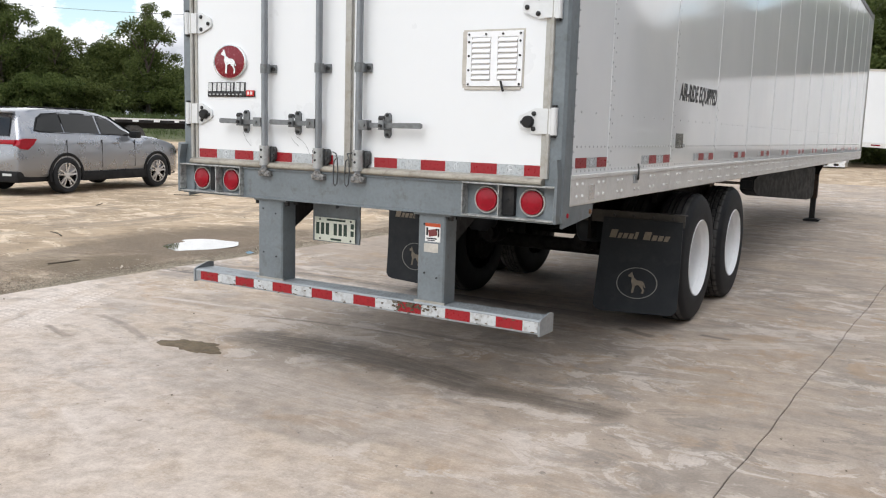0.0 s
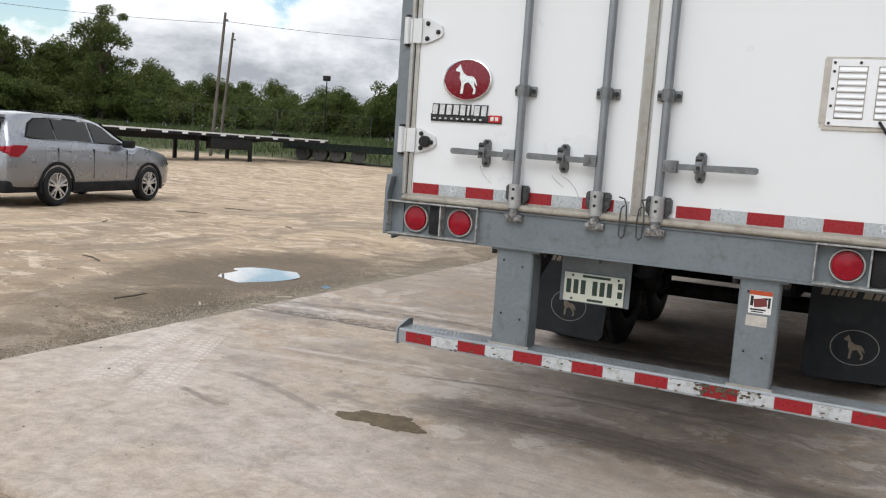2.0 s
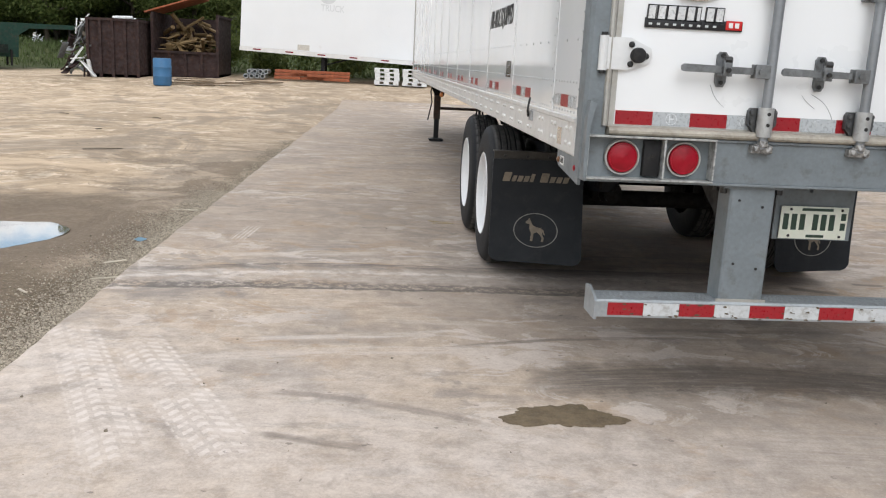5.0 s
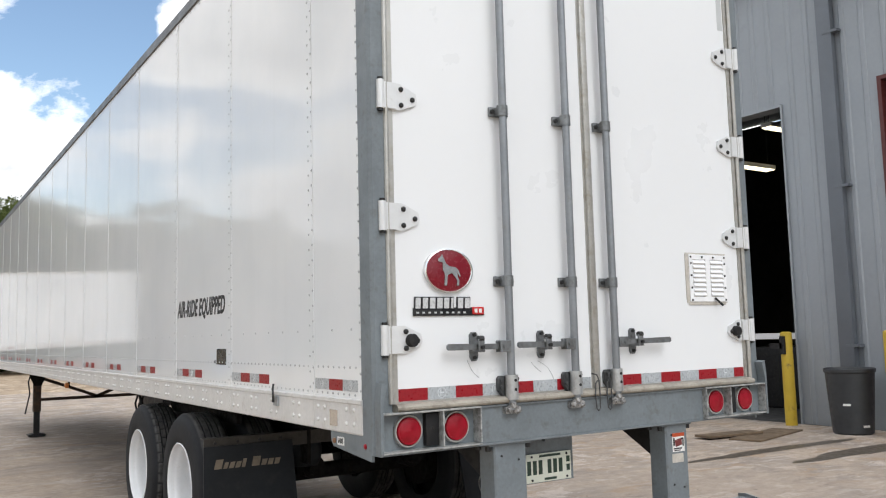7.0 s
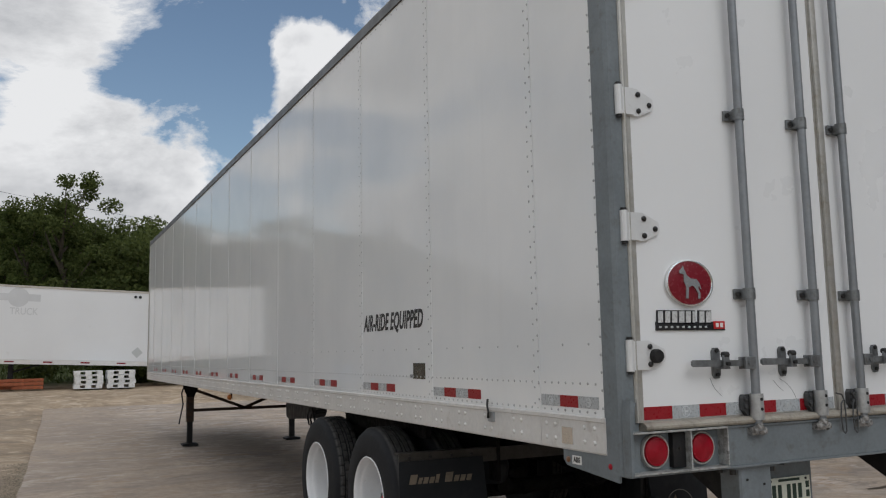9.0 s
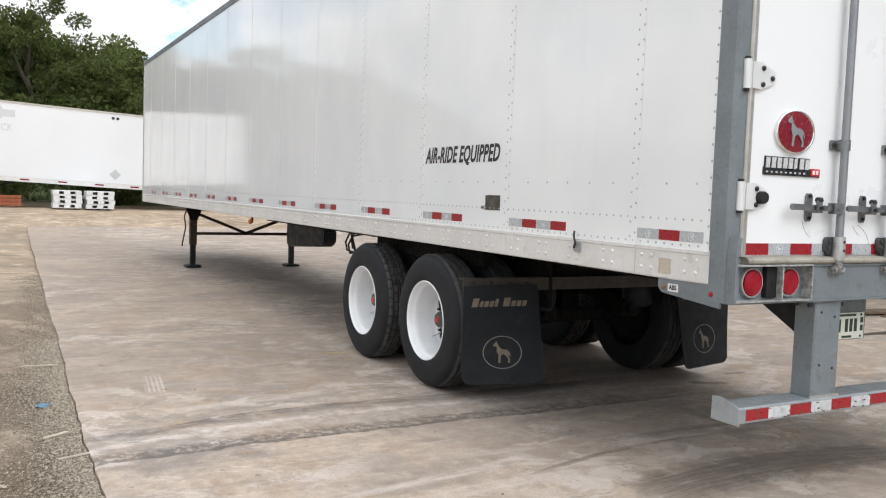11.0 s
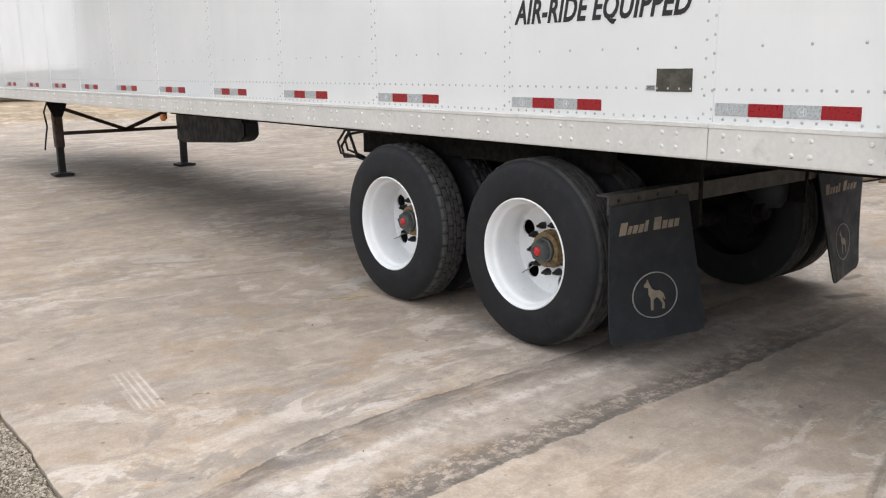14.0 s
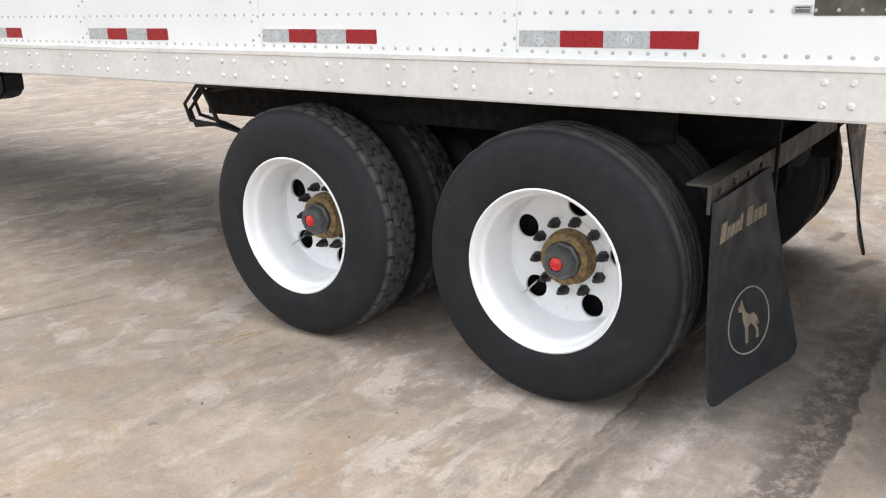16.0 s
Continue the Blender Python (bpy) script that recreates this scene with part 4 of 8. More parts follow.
def build_doors():
    for side in (-1, 1):
        a, b = (-1.2, -0.03) if side < 0 else (0.03, 1.2)
        bm = bmesh.new()
        add_box(bm, a, b, 0.0, 0.045, 1.244, 3.962)
        door = part("rear_door", bm, DOOR, trailer, "white composite door with scuffs", smooth=False)
        bm = bmesh.new()
        for x0, x1, z0, z1 in ((a, b, 1.244, 1.250), (a, b, 3.948, 3.962)):
            add_box(bm, x0, x1, -0.006, 0.0, z0, z1)
        xo = a if side < 0 else b - 0.022
        add_box(bm, xo, xo + 0.022, -0.008, 0.0, 1.244, 3.962)
        xp = side * 1.216
        add_rod(bm, (xp, -0.012, 1.244), (xp, -0.012, 3.965), 0.013, 10)
        part("door_edge", bm, ALU, door, "dirty aluminium edging and seal", smooth=False)

        def on_door(bm, x0, x1, z0, z1):
            add_box(bm, x0, x1, -0.0016, -0.0002, z0, z1)

        start = -1.172 if side < 0 else 0.177
        cells = []
        for i in range(8 if side < 0 else 7):
            end = min(start + 0.152 * (i + 1), -0.035 if side < 0 else 1.176)
            cells.append((start + 0.152 * i, end - 0.001, 1.251, 1.305, (TAPERED, TAPESILVER)[i % 2]))
        tape(door, cells, 0, on_door)
        for p, q, _z0, _z1, mat in cells:
            if mat is TAPESILVER and q - p > 0.1:
                bm = bmesh.new()
                cx = (p + q) / 2
                add_turned(bm, [(0.023, 0.0), (0.023, 0.0026), (0.0205, 0.0026), (0.0205, 0.0)], (cx, 0, 1.278), (0, -1, 0), 20)
                add_box(bm, cx - 0.009, cx - 0.005, -0.0026, -0.001, 1.264, 1.293)
                add_box(bm, cx - 0.005, cx + 0.01, -0.0026, -0.001, 1.276, 1.282)
                part("tape_mark", bm, TAPEMARK, door, smooth=False)
        for z in (1.522, 2.072, 2.625, 3.175, 3.728):
            bm = bmesh.new()
            # strap: barrel on the post, plate tapering on to the door
            o = [(1.252, z - 0.062), (1.252, z + 0.062), (1.14, z + 0.062), (1.055, z + 0.024), (1.048, z - 0.012), (1.06, z - 0.03), (1.14, z - 0.062)]
            add_prism(bm, [(side * u, v) for u, v in o], "y", -0.013, -0.001)
            add_prism(bm, [(side * u, v) for u, v in ((1.25, z - 0.06), (1.25, z + 0.06), (1.165, z + 0.06), (1.165, z - 0.06))], "y", -0.024, -0.0125)
            add_rod(bm, (side * 1.246, -0.02, z - 0.066), (side * 1.246, -0.02, z + 0.066), 0.018, 12)
            hinge = part("hinge", bm, STRAP, trailer, "white painted strap hinge", smooth=False)
            for u, v in ((1.135, z + 0.036), (1.135, z - 0.038), (1.075, z - 0.006)):
                bm = bmesh.new()
                add_turned(bm, [(0.012, 0.0), (0.012, 0.006), (0.006, 0.011), (0.0, 0.011)], (side * u, -0.0125, v), (0, -1, 0), 10)
                part("hinge_bolt", bm, BOLT, hinge)
            for dz in (-0.078, 0.066):
                bm = bmesh.new()
                add_rod(bm, (side * 1.246, -0.02, z + dz), (side * 1.246, -0.02, z + dz + 0.012), 0.013, 8)
                part("pin_end", bm, BOLT, hinge)
            if z < 1.6:
                bm = bmesh.new()
                add_turned(bm, [(0.030, 0.0), (0.030, 0.02), (0.025, 0.03), (0.0, 0.032)], (side * 1.108, -0.0125, z - 0.004), (0, -1, 0), 18)
                part("hinge_bumper", bm, BLACK, hinge, "black rubber bumper")
        # grey patches of repair tape at the top corners
        for x0, x1, z0, z1 in (((-1.165, -0.90, 3.865, 3.92), (-1.165, -1.105, 3.30, 3.66)) if side < 0 else ((0.98, 1.17, 3.85, 3.90), (1.125, 1.17, 3.35, 3.70))):
            bm = bmesh.new()
            add_box(bm, x0, x1, -0.0014, -0.0002, z0, z1)
            part("repair_tape", bm, PATCH, door, "strip of grey repair tape", smooth=False)
        # lock rods
        for x, hand in (((-0.582, -1), (-0.178, -1)) if side < 0 else ((0.102, 1),)):
            bm = bmesh.new()
            add_rod(bm, (x, -0.05, 1.18), (x, -0.05, 3.975), 0.0195, 16)
            rod = part("lock_rod", bm, surface("dull lock rod", (0.25, 0.265, 0.28), 0.42, 0.5, vary=0.15, scale=7, dirt=(0.2, 0.17, 0.13), dirt_at=(0.6, 0.85)) if x < -0.5 else bpy.data.materials["dull lock rod"], trailer, "grey steel lock rod")
            for z in (1.788, 2.62):
                bm = bmesh.new()
                add_box(bm, x - 0.055, x + 0.055, -0.016, -0.001, z - 0.024, z + 0.024, 0.004)
                add_turned(bm, [(0.028, -0.026), (0.028, 0.026)], (x, -0.046, z), (0, 0, 1), 16)
                add_box(bm, x - 0.028, x + 0.028, -0.06, -0.012, z - 0.022, z + 0.022, 0.008)
                part("rod_guide", bm, WORNSTEEL, rod, "bolted rod guide bracket")
                for dx in (-0.042, 0.042):
                    bm = bmesh.new()
                    add_rod(bm, (x + dx, -0.026, z), (x + dx, -0.014, z), 0.011, 8)
                    tagged(new("guide_bolt", mesh_of("guide_bolt", bm, BOLT)), "dark bolt head").parent = rod
            for z0, z1, low in ((1.222, 1.348, True), (3.86, 3.985, False)):
                bm = bmesh.new()
                wing = (z1 - z0) * 0.30
                o = [(x - 0.058, z0 + wing + 0.012), (x - 0.058, z1 - 0.022), (x - 0.048, z1 - 0.010), (x + 0.048, z1 - 0.010), (x + 0.058, z1 - 0.022), (x + 0.058, z0 + wing + 0.012), (x + 0.046, z0 + wing), (x + 0.034, z0 + 0.02), (x - 0.034, z0 + 0.02), (x - 0.046, z0 + wing)]
                add_prism(bm, o, "y", -0.028, -0.004)
                for dx in (-0.045, 0.045):
                    for dz in (0.30, 0.70):
                        zb = z0 + wing + (z1 - z0 - wing) * dz
                        add_rod(bm, (x + dx, -0.038, zb), (x + dx, -0.026, zb), 0.010, 8)
                part("rod_keeper", bm, WINGSTEEL if low else BLACK, rod, "bolted dark rod keeper", smooth=False)
                bm = bmesh.new()
                add_rod(bm, (x, -0.05, z0 + 0.006), (x, -0.05, z1 - 0.006), 0.031, 18)
                part("keeper_sleeve", bm, SLEEVE, rod, "bright pierced keeper sleeve")
                if low:
                    # dark discs laid on the sleeve stand in for its shadowed holes
                    for dz in (0.42, 0.76):
                        bm = bmesh.new()
                        zb = z0 + (z1 - z0) * dz
                        add_rod(bm, (x, -0.0822, zb), (x, -0.078, zb), 0.0075, 10)
                        part("keeper_hole", bm, BOLT, rod)
                bm = bmesh.new()
                zz = 1.178 if low else 4.0
                for dx, dz, r in ((-0.026, 0.004, 0.020), (0.024, 0.0, 0.022), (0.0, 0.022 if low else -0.022, 0.024)):
                    bmesh.ops.create_icosphere(bm, subdivisions=1, radius=r, matrix=Matrix.Translation((x + dx, -0.055, zz + dz)))
                add_box(bm, x - 0.045, x + 0.045, -0.06, -0.02, zz - 0.016, zz + 0.016, 0.006)
                part("cam_end", bm, surface("greasy cam steel", (0.34, 0.335, 0.325), 0.45, 0.5, vary=0.4, scale=25, dirt=(0.05, 0.045, 0.04), dirt_at=(0.48, 0.62)) if (x < -0.5 and low) else bpy.data.materials["greasy cam steel"], rod, "greasy locking cam")
            # handle lying across the door, with its hub and catch
            tip, hub = (x - 0.36, x - 0.02) if hand < 0 else (x + 0.41, x + 0.02)
            bm = bmesh.new()
            o = [(hub, 1.466), (hub, 1.492), (hub + hand * 0.08, 1.492), (tip - hand * 0.010, 1.497), (tip, 1.490), (tip, 1.474), (tip - hand * 0.010, 1.467), (hub + hand * 0.1, 1.466)]
            add_prism(bm, o, "y", -0.058, -0.044)
            xa, xz = sorted((x + hand * 0.012, x + hand * 0.072))
            add_box(bm, xa, xz, -0.074, -0.062, 1.452, 1.506, 0.003)
            add_box(bm, xa, xz, -0.040, -0.028, 1.452, 1.506, 0.003)
            add_rod(bm, (x + hand * 0.05, -0.08, 1.479), (x + hand * 0.05, -0.024, 1.479), 0.010, 8)
            part("rod_handle", bm, WORNSTEEL, rod, "flat steel lock handle", smooth=False)
            cx = x - 0.184 if hand < 0 else x + 0.165
            bm = bmesh.new()
            o = [(cx - 0.022, 1.43), (cx - 0.022, 1.535), (cx - 0.012, 1.548), (cx + 0.012, 1.548), (cx + 0.022, 1.535), (cx + 0.022, 1.43), (cx + 0.012, 1.413), (cx - 0.012, 1.413)]
            add_prism(bm, o, "y", -0.012, -0.001)
            add_box(bm, cx - 0.018, cx + 0.018, -0.076, -0.01, 1.455, 1.466, 0.002)
            add_box(bm, cx - 0.016, cx + 0.016, -0.076, -0.062, 1.456, 1.515, 0.003)
            part("handle_catch", bm, WORNSTEEL, rod, "steel handle catch plate")
            for p, q, w in (((cx, -0.09, 1.478), (cx, -0.06, 1.478), 0.009), ((cx - 0.014, -0.066, 1.517), (cx + 0.014, -0.066, 1.517), 0.014), ((cx, -0.02, 1.43), (cx, -0.011, 1.43), 0.009), ((cx, -0.02, 1.535), (cx, -0.011, 1.535), 0.009)):
                bm = bmesh.new()
                add_rod(bm, p, q, w, 8)
                tagged(new("catch_bolt", mesh_of("catch_bolt", bm, BOLT)), "black rivet").parent = rod
        # wire loop hung from the keeper
        cx = -0.046 if side < 0 else 0.034
        loop = [(cx + side * 0.028, -0.05, 1.325), (cx, -0.058, 1.318), (cx + 0.012, -0.06, 1.29), (cx + 0.016, -0.06, 1.22), (cx + 0.012, -0.062, 1.15), (cx, -0.063, 1.138), (cx - 0.012, -0.062, 1.15), (cx - 0.015, -0.06, 1.22), (cx - 0.010, -0.06, 1.275), (cx + 0.004, -0.06, 1.29)]
        bm = bmesh.new()
        add_tube(bm, loop, 0.0036, 6)
        part("seal_loop", bm, WINGSTEEL, door, "hanging loop of grey wire on the keeper")
    for p, q, bow in (((-0.800, 1.420), (-0.735, 1.335), 0.010), ((-0.380, 1.400), (-0.280, 1.305), -0.016), ((0.29, 1.268), (0.37, 1.312), 0.006), ((-0.42, 1.395), (-0.36, 1.345), 0.004)):
        bm = bmesh.new()
        side_way = Vector((q[1] - p[1], 0, p[0] - q[0])).normalized() * bow
        ends = [Vector((p[0], -0.0006, p[1])).lerp(Vector((q[0], -0.0006, q[1])), k / 6) + side_way * math.sin(math.pi * k / 6) for k in range(7)]
        add_tube(bm, ends, 0.0009, 5)
        part("scuff", bm, WORNSTEEL, trailer, "thin dark curved scuff on the door")
    bm = bmesh.new()
    add_box(bm, -0.020, 0.020, -0.018, 0.04, 1.244, 3.965, 0.006)
    add_box(bm, -0.03, 0.03, -0.003, 0.0, 1.244, 3.965)
    part("centre_seal", bm, ALU, trailer, "dirty aluminium centre strip")
    for z in (3.45, 3.33):
        bm = bmesh.new()
        add_turned(bm, [(0.011, 0.0), (0.011, 0.004), (0.0, 0.006)], (-0.062, 0, z), (0, -1, 0), 10)
        part("door_plug", bm, BLACK, trailer, "black plug")
    # louvred vent, its caulk and its stem
    bm = bmesh.new()
    add_box(bm, 0.722, 1.066, -0.003, 0.0, 1.682, 1.970)
    for x0, x1, z0, z1 in ((0.718, 0.744, 1.70, 1.962), (0.733, 1.05, 1.672, 1.688)):
        add_box(bm, x0, x1, -0.006, 0.0, z0, z1, 0.002)
    part("vent_caulk", bm, CAULK, trailer, "smeared grey sealant", smooth=False)
    bm = bmesh.new()
    for x0, x1, z0, z1 in ((0.745, 1.058, 1.932, 1.96), (0.745, 1.058, 1.69, 1.718), (0.745, 0.772, 1.716, 1.934), (1.031, 1.058, 1.716, 1.934), (0.882, 0.92, 1.716, 1.934)):
        add_box(bm, x0, x1, -0.010, -0.002, z0, z1, 0.0015)
    vent = part("vent_frame", bm, VENT, trailer, "bright aluminium vent frame", smooth=False)
    for x0, x1 in ((0.776, 0.878), (0.924, 1.028)):
        for i in range(8):
            z = 1.722 + 0.0265 * i
            bm = bmesh.new()
            add_prism(bm, [(-0.002, z), (-0.015, z + 0.002), (-0.016, z + 0.006), (-0.003, z + 0.0242)], "x", x0, x1)
            part("louvre", bm, VENT, vent, "bright pressed louvre", smooth=False)
    for i in range(4):
        for x, z in ((0.757 + 0.096 * i, 1.946), (1.045, 1.70 + 0.07 * i), (0.758, 1.70 + 0.07 * i)):
            bm = bmesh.new()
            add_rod(bm, (x, -0.014, z), (x, -0.009, z), 0.006, 8)
            part("vent_screw", bm, BOLT, vent)
    bm = bmesh.new()
    add_rod(bm, (0.945, -0.014, 1.712), (0.975, -0.045, 1.665), 0.006, 8)
    part("vent_stem", bm, BLACK, vent, "short black stem")
    # round maker's badge: plain oval with a plain bright shape
    bm = bmesh.new()
    rings = add_turned(bm, [(0.10, 0.0), (0.10, 0.012), (0.094, 0.015)], (0, 0, 0), (0, -1, 0), 40)
    bm.faces.new(rings[-1])
    for v in bm.verts:
        v.co.x *= 1.30
    bmesh.ops.translate(bm, verts=bm.verts, vec=(-0.897, 0, 1.834))
    badge = part("maker_badge", bm, BADGERED, trailer, "dark red oval badge with a bright rim")
    bm = bmesh.new()
    add_turned(bm, [(0.102, 0.0), (0.102, 0.017), (0.097, 0.019), (0.094, 0.014)], (0, 0, 0), (0, -1, 0), 40)
    for v in bm.verts:
        v.co.x *= 1.30
    bmesh.ops.translate(bm, verts=bm.verts, vec=(-0.897, 0, 1.834))
    part("badge_rim", bm, CHROME, badge, "bright metal rim")
    bm = bmesh.new()
    figure(bm, (-0.897, -0.017, 1.834), 1.0)
    part("badge_shape", bm, CHROME, badge, "plain bright metal shape")
    # wide badge: black bar, pale blocks, red square
    bm = bmesh.new()
    add_box(bm, -1.09, -0.70, -0.008, 0.0, 1.626, 1.664, 0.002)
    bar = part("name_badge", bm, BADGEBLACK, trailer, "black name badge with pale blocks and a red square")
    for i in range(8):
        x, w = -1.082 + 0.0384 * i, (0.028, 0.029, 0.030, 0.031, 0.029, 0.014, 0.030, 0.029)[i]
        for name, e, deep, mat in (("block_edge", 0.0045, -0.008, BADGEBLACK), ("badge_block", 0.0, -0.011, BADGEPALE)):
            bm = bmesh.new()
            add_prism(bm, [(x + 0.002 - e, 1.660 - e), (x + w + e, 1.660 - e), (x + w + 0.003 + e, 1.709 + e), (x + 0.005 - e, 1.709 + e)], "y", deep, -0.0005)
            part(name, bm, mat, bar, smooth=False)
    for i in range(9):
        bm = bmesh.new()
        add_box(bm, -1.075 + 0.032 * i, -1.062 + 0.032 * i, -0.0095, -0.007, 1.637, 1.645)
        part("badge_dash", bm, PATCH, bar, "small grey mark", smooth=False)
    bm = bmesh.new()
    add_box(bm, -0.768, -0.703, -0.0105, -0.004, 1.631, 1.666, 0.002)
    part("badge_square", bm, REDPLASTIC, bar, "red square")
    for x in (-0.757, -0.732):
        bm = bmesh.new()
        add_box(bm, x, x + 0.016, -0.0125, -0.009, 1.639, 1.658)
        part("square_block", bm, WHITEINK, bar, smooth=False)


def figure(bm, at, s, deep=0.004):
    """A plain upright shape standing in for a printed mark."""
    x, y, z = at
    o = [(-0.040, 0.076), (-0.033, 0.060), (-0.020, 0.034), (0.0, 0.020), (0.034, 0.016), (0.049, 0.002), (0.060, -0.026), (0.053, -0.027), (0.044, -0.008), (0.043, -0.026), (0.053, -0.044), (0.050, -0.069), (0.036, -0.069), (0.041, -0.047), (0.027, -0.026),
         (0.010, -0.011), (-0.011, -0.020), (-0.017, -0.069), (-0.031, -0.069), (-0.027, -0.018), (-0.038, 0.006), (-0.037, 0.036), (-0.061, 0.042), (-0.062, 0.053), (-0.047, 0.064)]
    add_prism(bm, [(x + u * s, z + v * s) for u, v in o], "y", y - deep, y)


build_box()
build_side_marks()
build_rear_frame()
build_doors()


def build_guard():
    """Rear under-run guard: two channel posts, a cross bar with tape, end plates."""
    F = -0.012
    for x0, x1 in ((-0.668, -0.478), (0.482, 0.650)):
        bm = bmesh.new()
        add_prism(bm, [(x0, F + 0.12), (x0, F + 0.008), (x0 + 0.008, F), (x1 - 0.008, F), (x1, F + 0.008), (x1, F + 0.12), (x1 - 0.01, F + 0.12), (x1 - 0.01, F + 0.01), (x0 + 0.01, F + 0.01), (x0 + 0.01, F + 0.12)], "z", 0.539, 1.012)
        post = part("guard_post", bm, GREYPAINT, guard, "blue-grey steel channel post", smooth=False)
        bm = bmesh.new()
        add_box(bm, x0 - 0.03, x1 + 0.03, F - 0.002, F + 0.13, 1.0125, 1.0235)
        part("post_head", bm, GREYPAINT, post, smooth=False)
        bm = bmesh.new()
        add_box(bm, x0 - 0.012, x1 + 0.012, F - 0.006, F + 0.002, 0.537, 0.549)
        part("post_weld", bm, ALU, post, "rough weld bead at the foot", smooth=False)
        for x in (x0 - 0.022, x1 + 0.022):
            for y in (F + 0.02, F + 0.10):
                bm = bmesh.new()
                add_rod(bm, (x, y, 0.99), (x, y, 1.012), 0.014, 6)
                part("post_bolt", bm, BOLT, post)
        for x, z in ((x0 + 0.04, 0.965), (x1 - 0.05, 0.94), (x0 + 0.045, 0.70), (x1 - 0.045, 0.68)):
            bm = bmesh.new()
            add_rod(bm, (x, F - 0.004, z), (x, F + 0.001, z), 0.0055, 8)
            part("post_rivet", bm, BOLT, post)
        for xi in (x0 + 0.02, x1 - 0.032):
            bm = bmesh.new()
            add_prism(bm, [(F + 0.12, 1.01), (F + 0.43, 1.01), (F + 0.12, 0.84)], "x", xi, xi + 0.012)
            part("post_brace", bm, BLACK, post, "dark triangular brace", smooth=False)
    bm = bmesh.new()
    G = F - 0.02
    o = [(G, 0.464), (G, 0.530), (G + 0.008, 0.5375), (G + 0.15, 0.5375), (G + 0.15, 0.526), (G + 0.012, 0.526), (G + 0.012, 0.474), (G + 0.15, 0.474), (G + 0.15, 0.464)]
    add_prism(bm, o, "x", -1.185, 1.222)
    bar = part("guard_bar", bm, surface("galvanised guard bar", (0.33, 0.355, 0.37), 0.45, 0.45, vary=0.2, scale=6, dirt=(0.2, 0.16, 0.12), dirt_at=(0.6, 0.85)), guard, "scratched galvanised cross bar", smooth=False)
    bm = bmesh.new()
    places = []
    for i in range(99):
        x = -1.155 + 0.0242 * i
        for k in range(4):
            y = G + 0.026 + 0.03 * k
            if not (-0.68 < x < -0.465 or 0.47 < x < 0.665):
                places.append((x + 0.008 * (k % 2), y, 0.5375))
    add_studs(bm, places, 0.0085, 0.0022, (0, 0, 1), 8)
    part("grip_studs", bm, bpy.data.materials["galvanised guard bar"], bar, "raised grip dimples", kind="stuff")
    for x, top in ((-1.192, 0.565), (1.226, 0.552)):
        bm = bmesh.new()
        add_prism(bm, [(G - 0.008, 0.455), (G + 0.158, 0.455), (G + 0.158, top), (G + 0.11, top + 0.008), (G + 0.012, 0.545), (G - 0.008, 0.532)], "x", x - 0.006, x + 0.005)
        part("end_plate", bm, bpy.data.materials["galvanised guard bar"], bar, "bent steel end plate", smooth=False)
    for i in range(16):
        a = -1.140 + 0.1515 * i
        bm = bmesh.new()
        add_box(bm, a, min(a + 0.150, 1.215), G - 0.0015, G, 0.473, 0.526)
        part("reflective_tape", bm, (TAPERED, TAPEWHITE)[i % 2], bar, smooth=False)
    # scraped, rusty bruise on the bar
    bm = bmesh.new()
    r = random.Random(4)
    for k_ in range(130):
        x, z = r.gauss(0.43, 0.075), r.gauss(0.520, 0.016)
        q_ = r.uniform(0.0015, 0.006)
        add_prism(bm, [(x + q_ * 1.6 * math.cos(q), max(0.470, min(0.530, z + q_ * math.sin(q)))) for q in (0.2, 1.3, 2.4, 3.4, 4.6, 5.5)], "y", G - 0.0022 - 0.00005 * k_, G - 0.0012)
    part("rust_scrape", bm, surface("scraped brown rust", (0.10, 0.078, 0.05), 0.85, vary=0.5, scale=40), bar, "rusty scraped patch", smooth=False, kind="stuff")
    # chips and scrapes on the tape and along the lower lip
    bm = bmesh.new()
    for k_ in range(90):
        x, z = r.uniform(-1.15, 1.2), r.choice((0.474, 0.476, 0.50, 0.524)) + r.gauss(0, 0.004)
        q_ = r.uniform(0.001, 0.004)
        add_prism(bm, [(x + q_ * r.uniform(1.0, 4.0) * math.cos(q), max(0.466, min(0.530, z + q_ * math.sin(q)))) for q in (0.2, 1.3, 2.4, 3.4, 4.6, 5.5)], "y", G - 0.0021 - 0.00004 * k_, G - 0.0012)
    part("bar_chips", bm, bpy.data.materials["scraped brown rust"], bar, "small chips and scrapes", smooth=False, kind="stuff")
    # warning label on the post
    bm = bmesh.new()
    add_box(bm, 0.528, 0.622, F - 0.0015, F - 0.0002, 0.872, 0.972)
    lab = part("warning_label", bm, WHITEINK, guard, "worn white label with an orange head bar", smooth=False)
    bm = bmesh.new()
    add_box(bm, 0.528, 0.622, F - 0.0022, F - 0.0012, 0.953, 0.972)
    part("label_head", bm, surface("orange label ink", (0.45, 0.07, 0.02), 0.5), lab, smooth=False)
    bm = bmesh.new()
    add_prism(bm, [(0.552, 0.898), (0.604, 0.908), (0.598, 0.944), (0.546, 0.934)], "y", F - 0.0022, F - 0.0012)
    part("label_sign", bm, surface("dark red label ink", (0.16, 0.03, 0.03), 0.5), lab, "dark red slanted sign", smooth=False)
    bm = bmesh.new()
    for x0, x1, z0, z1 in ((0.534, 0.546, 0.905, 0.948), (0.606, 0.616, 0.90, 0.945), (0.536, 0.60, 0.886, 0.893), (0.54, 0.59, 0.877, 0.882)):
        add_box(bm, x0, x1, F - 0.0022, F - 0.0012, z0, z1)
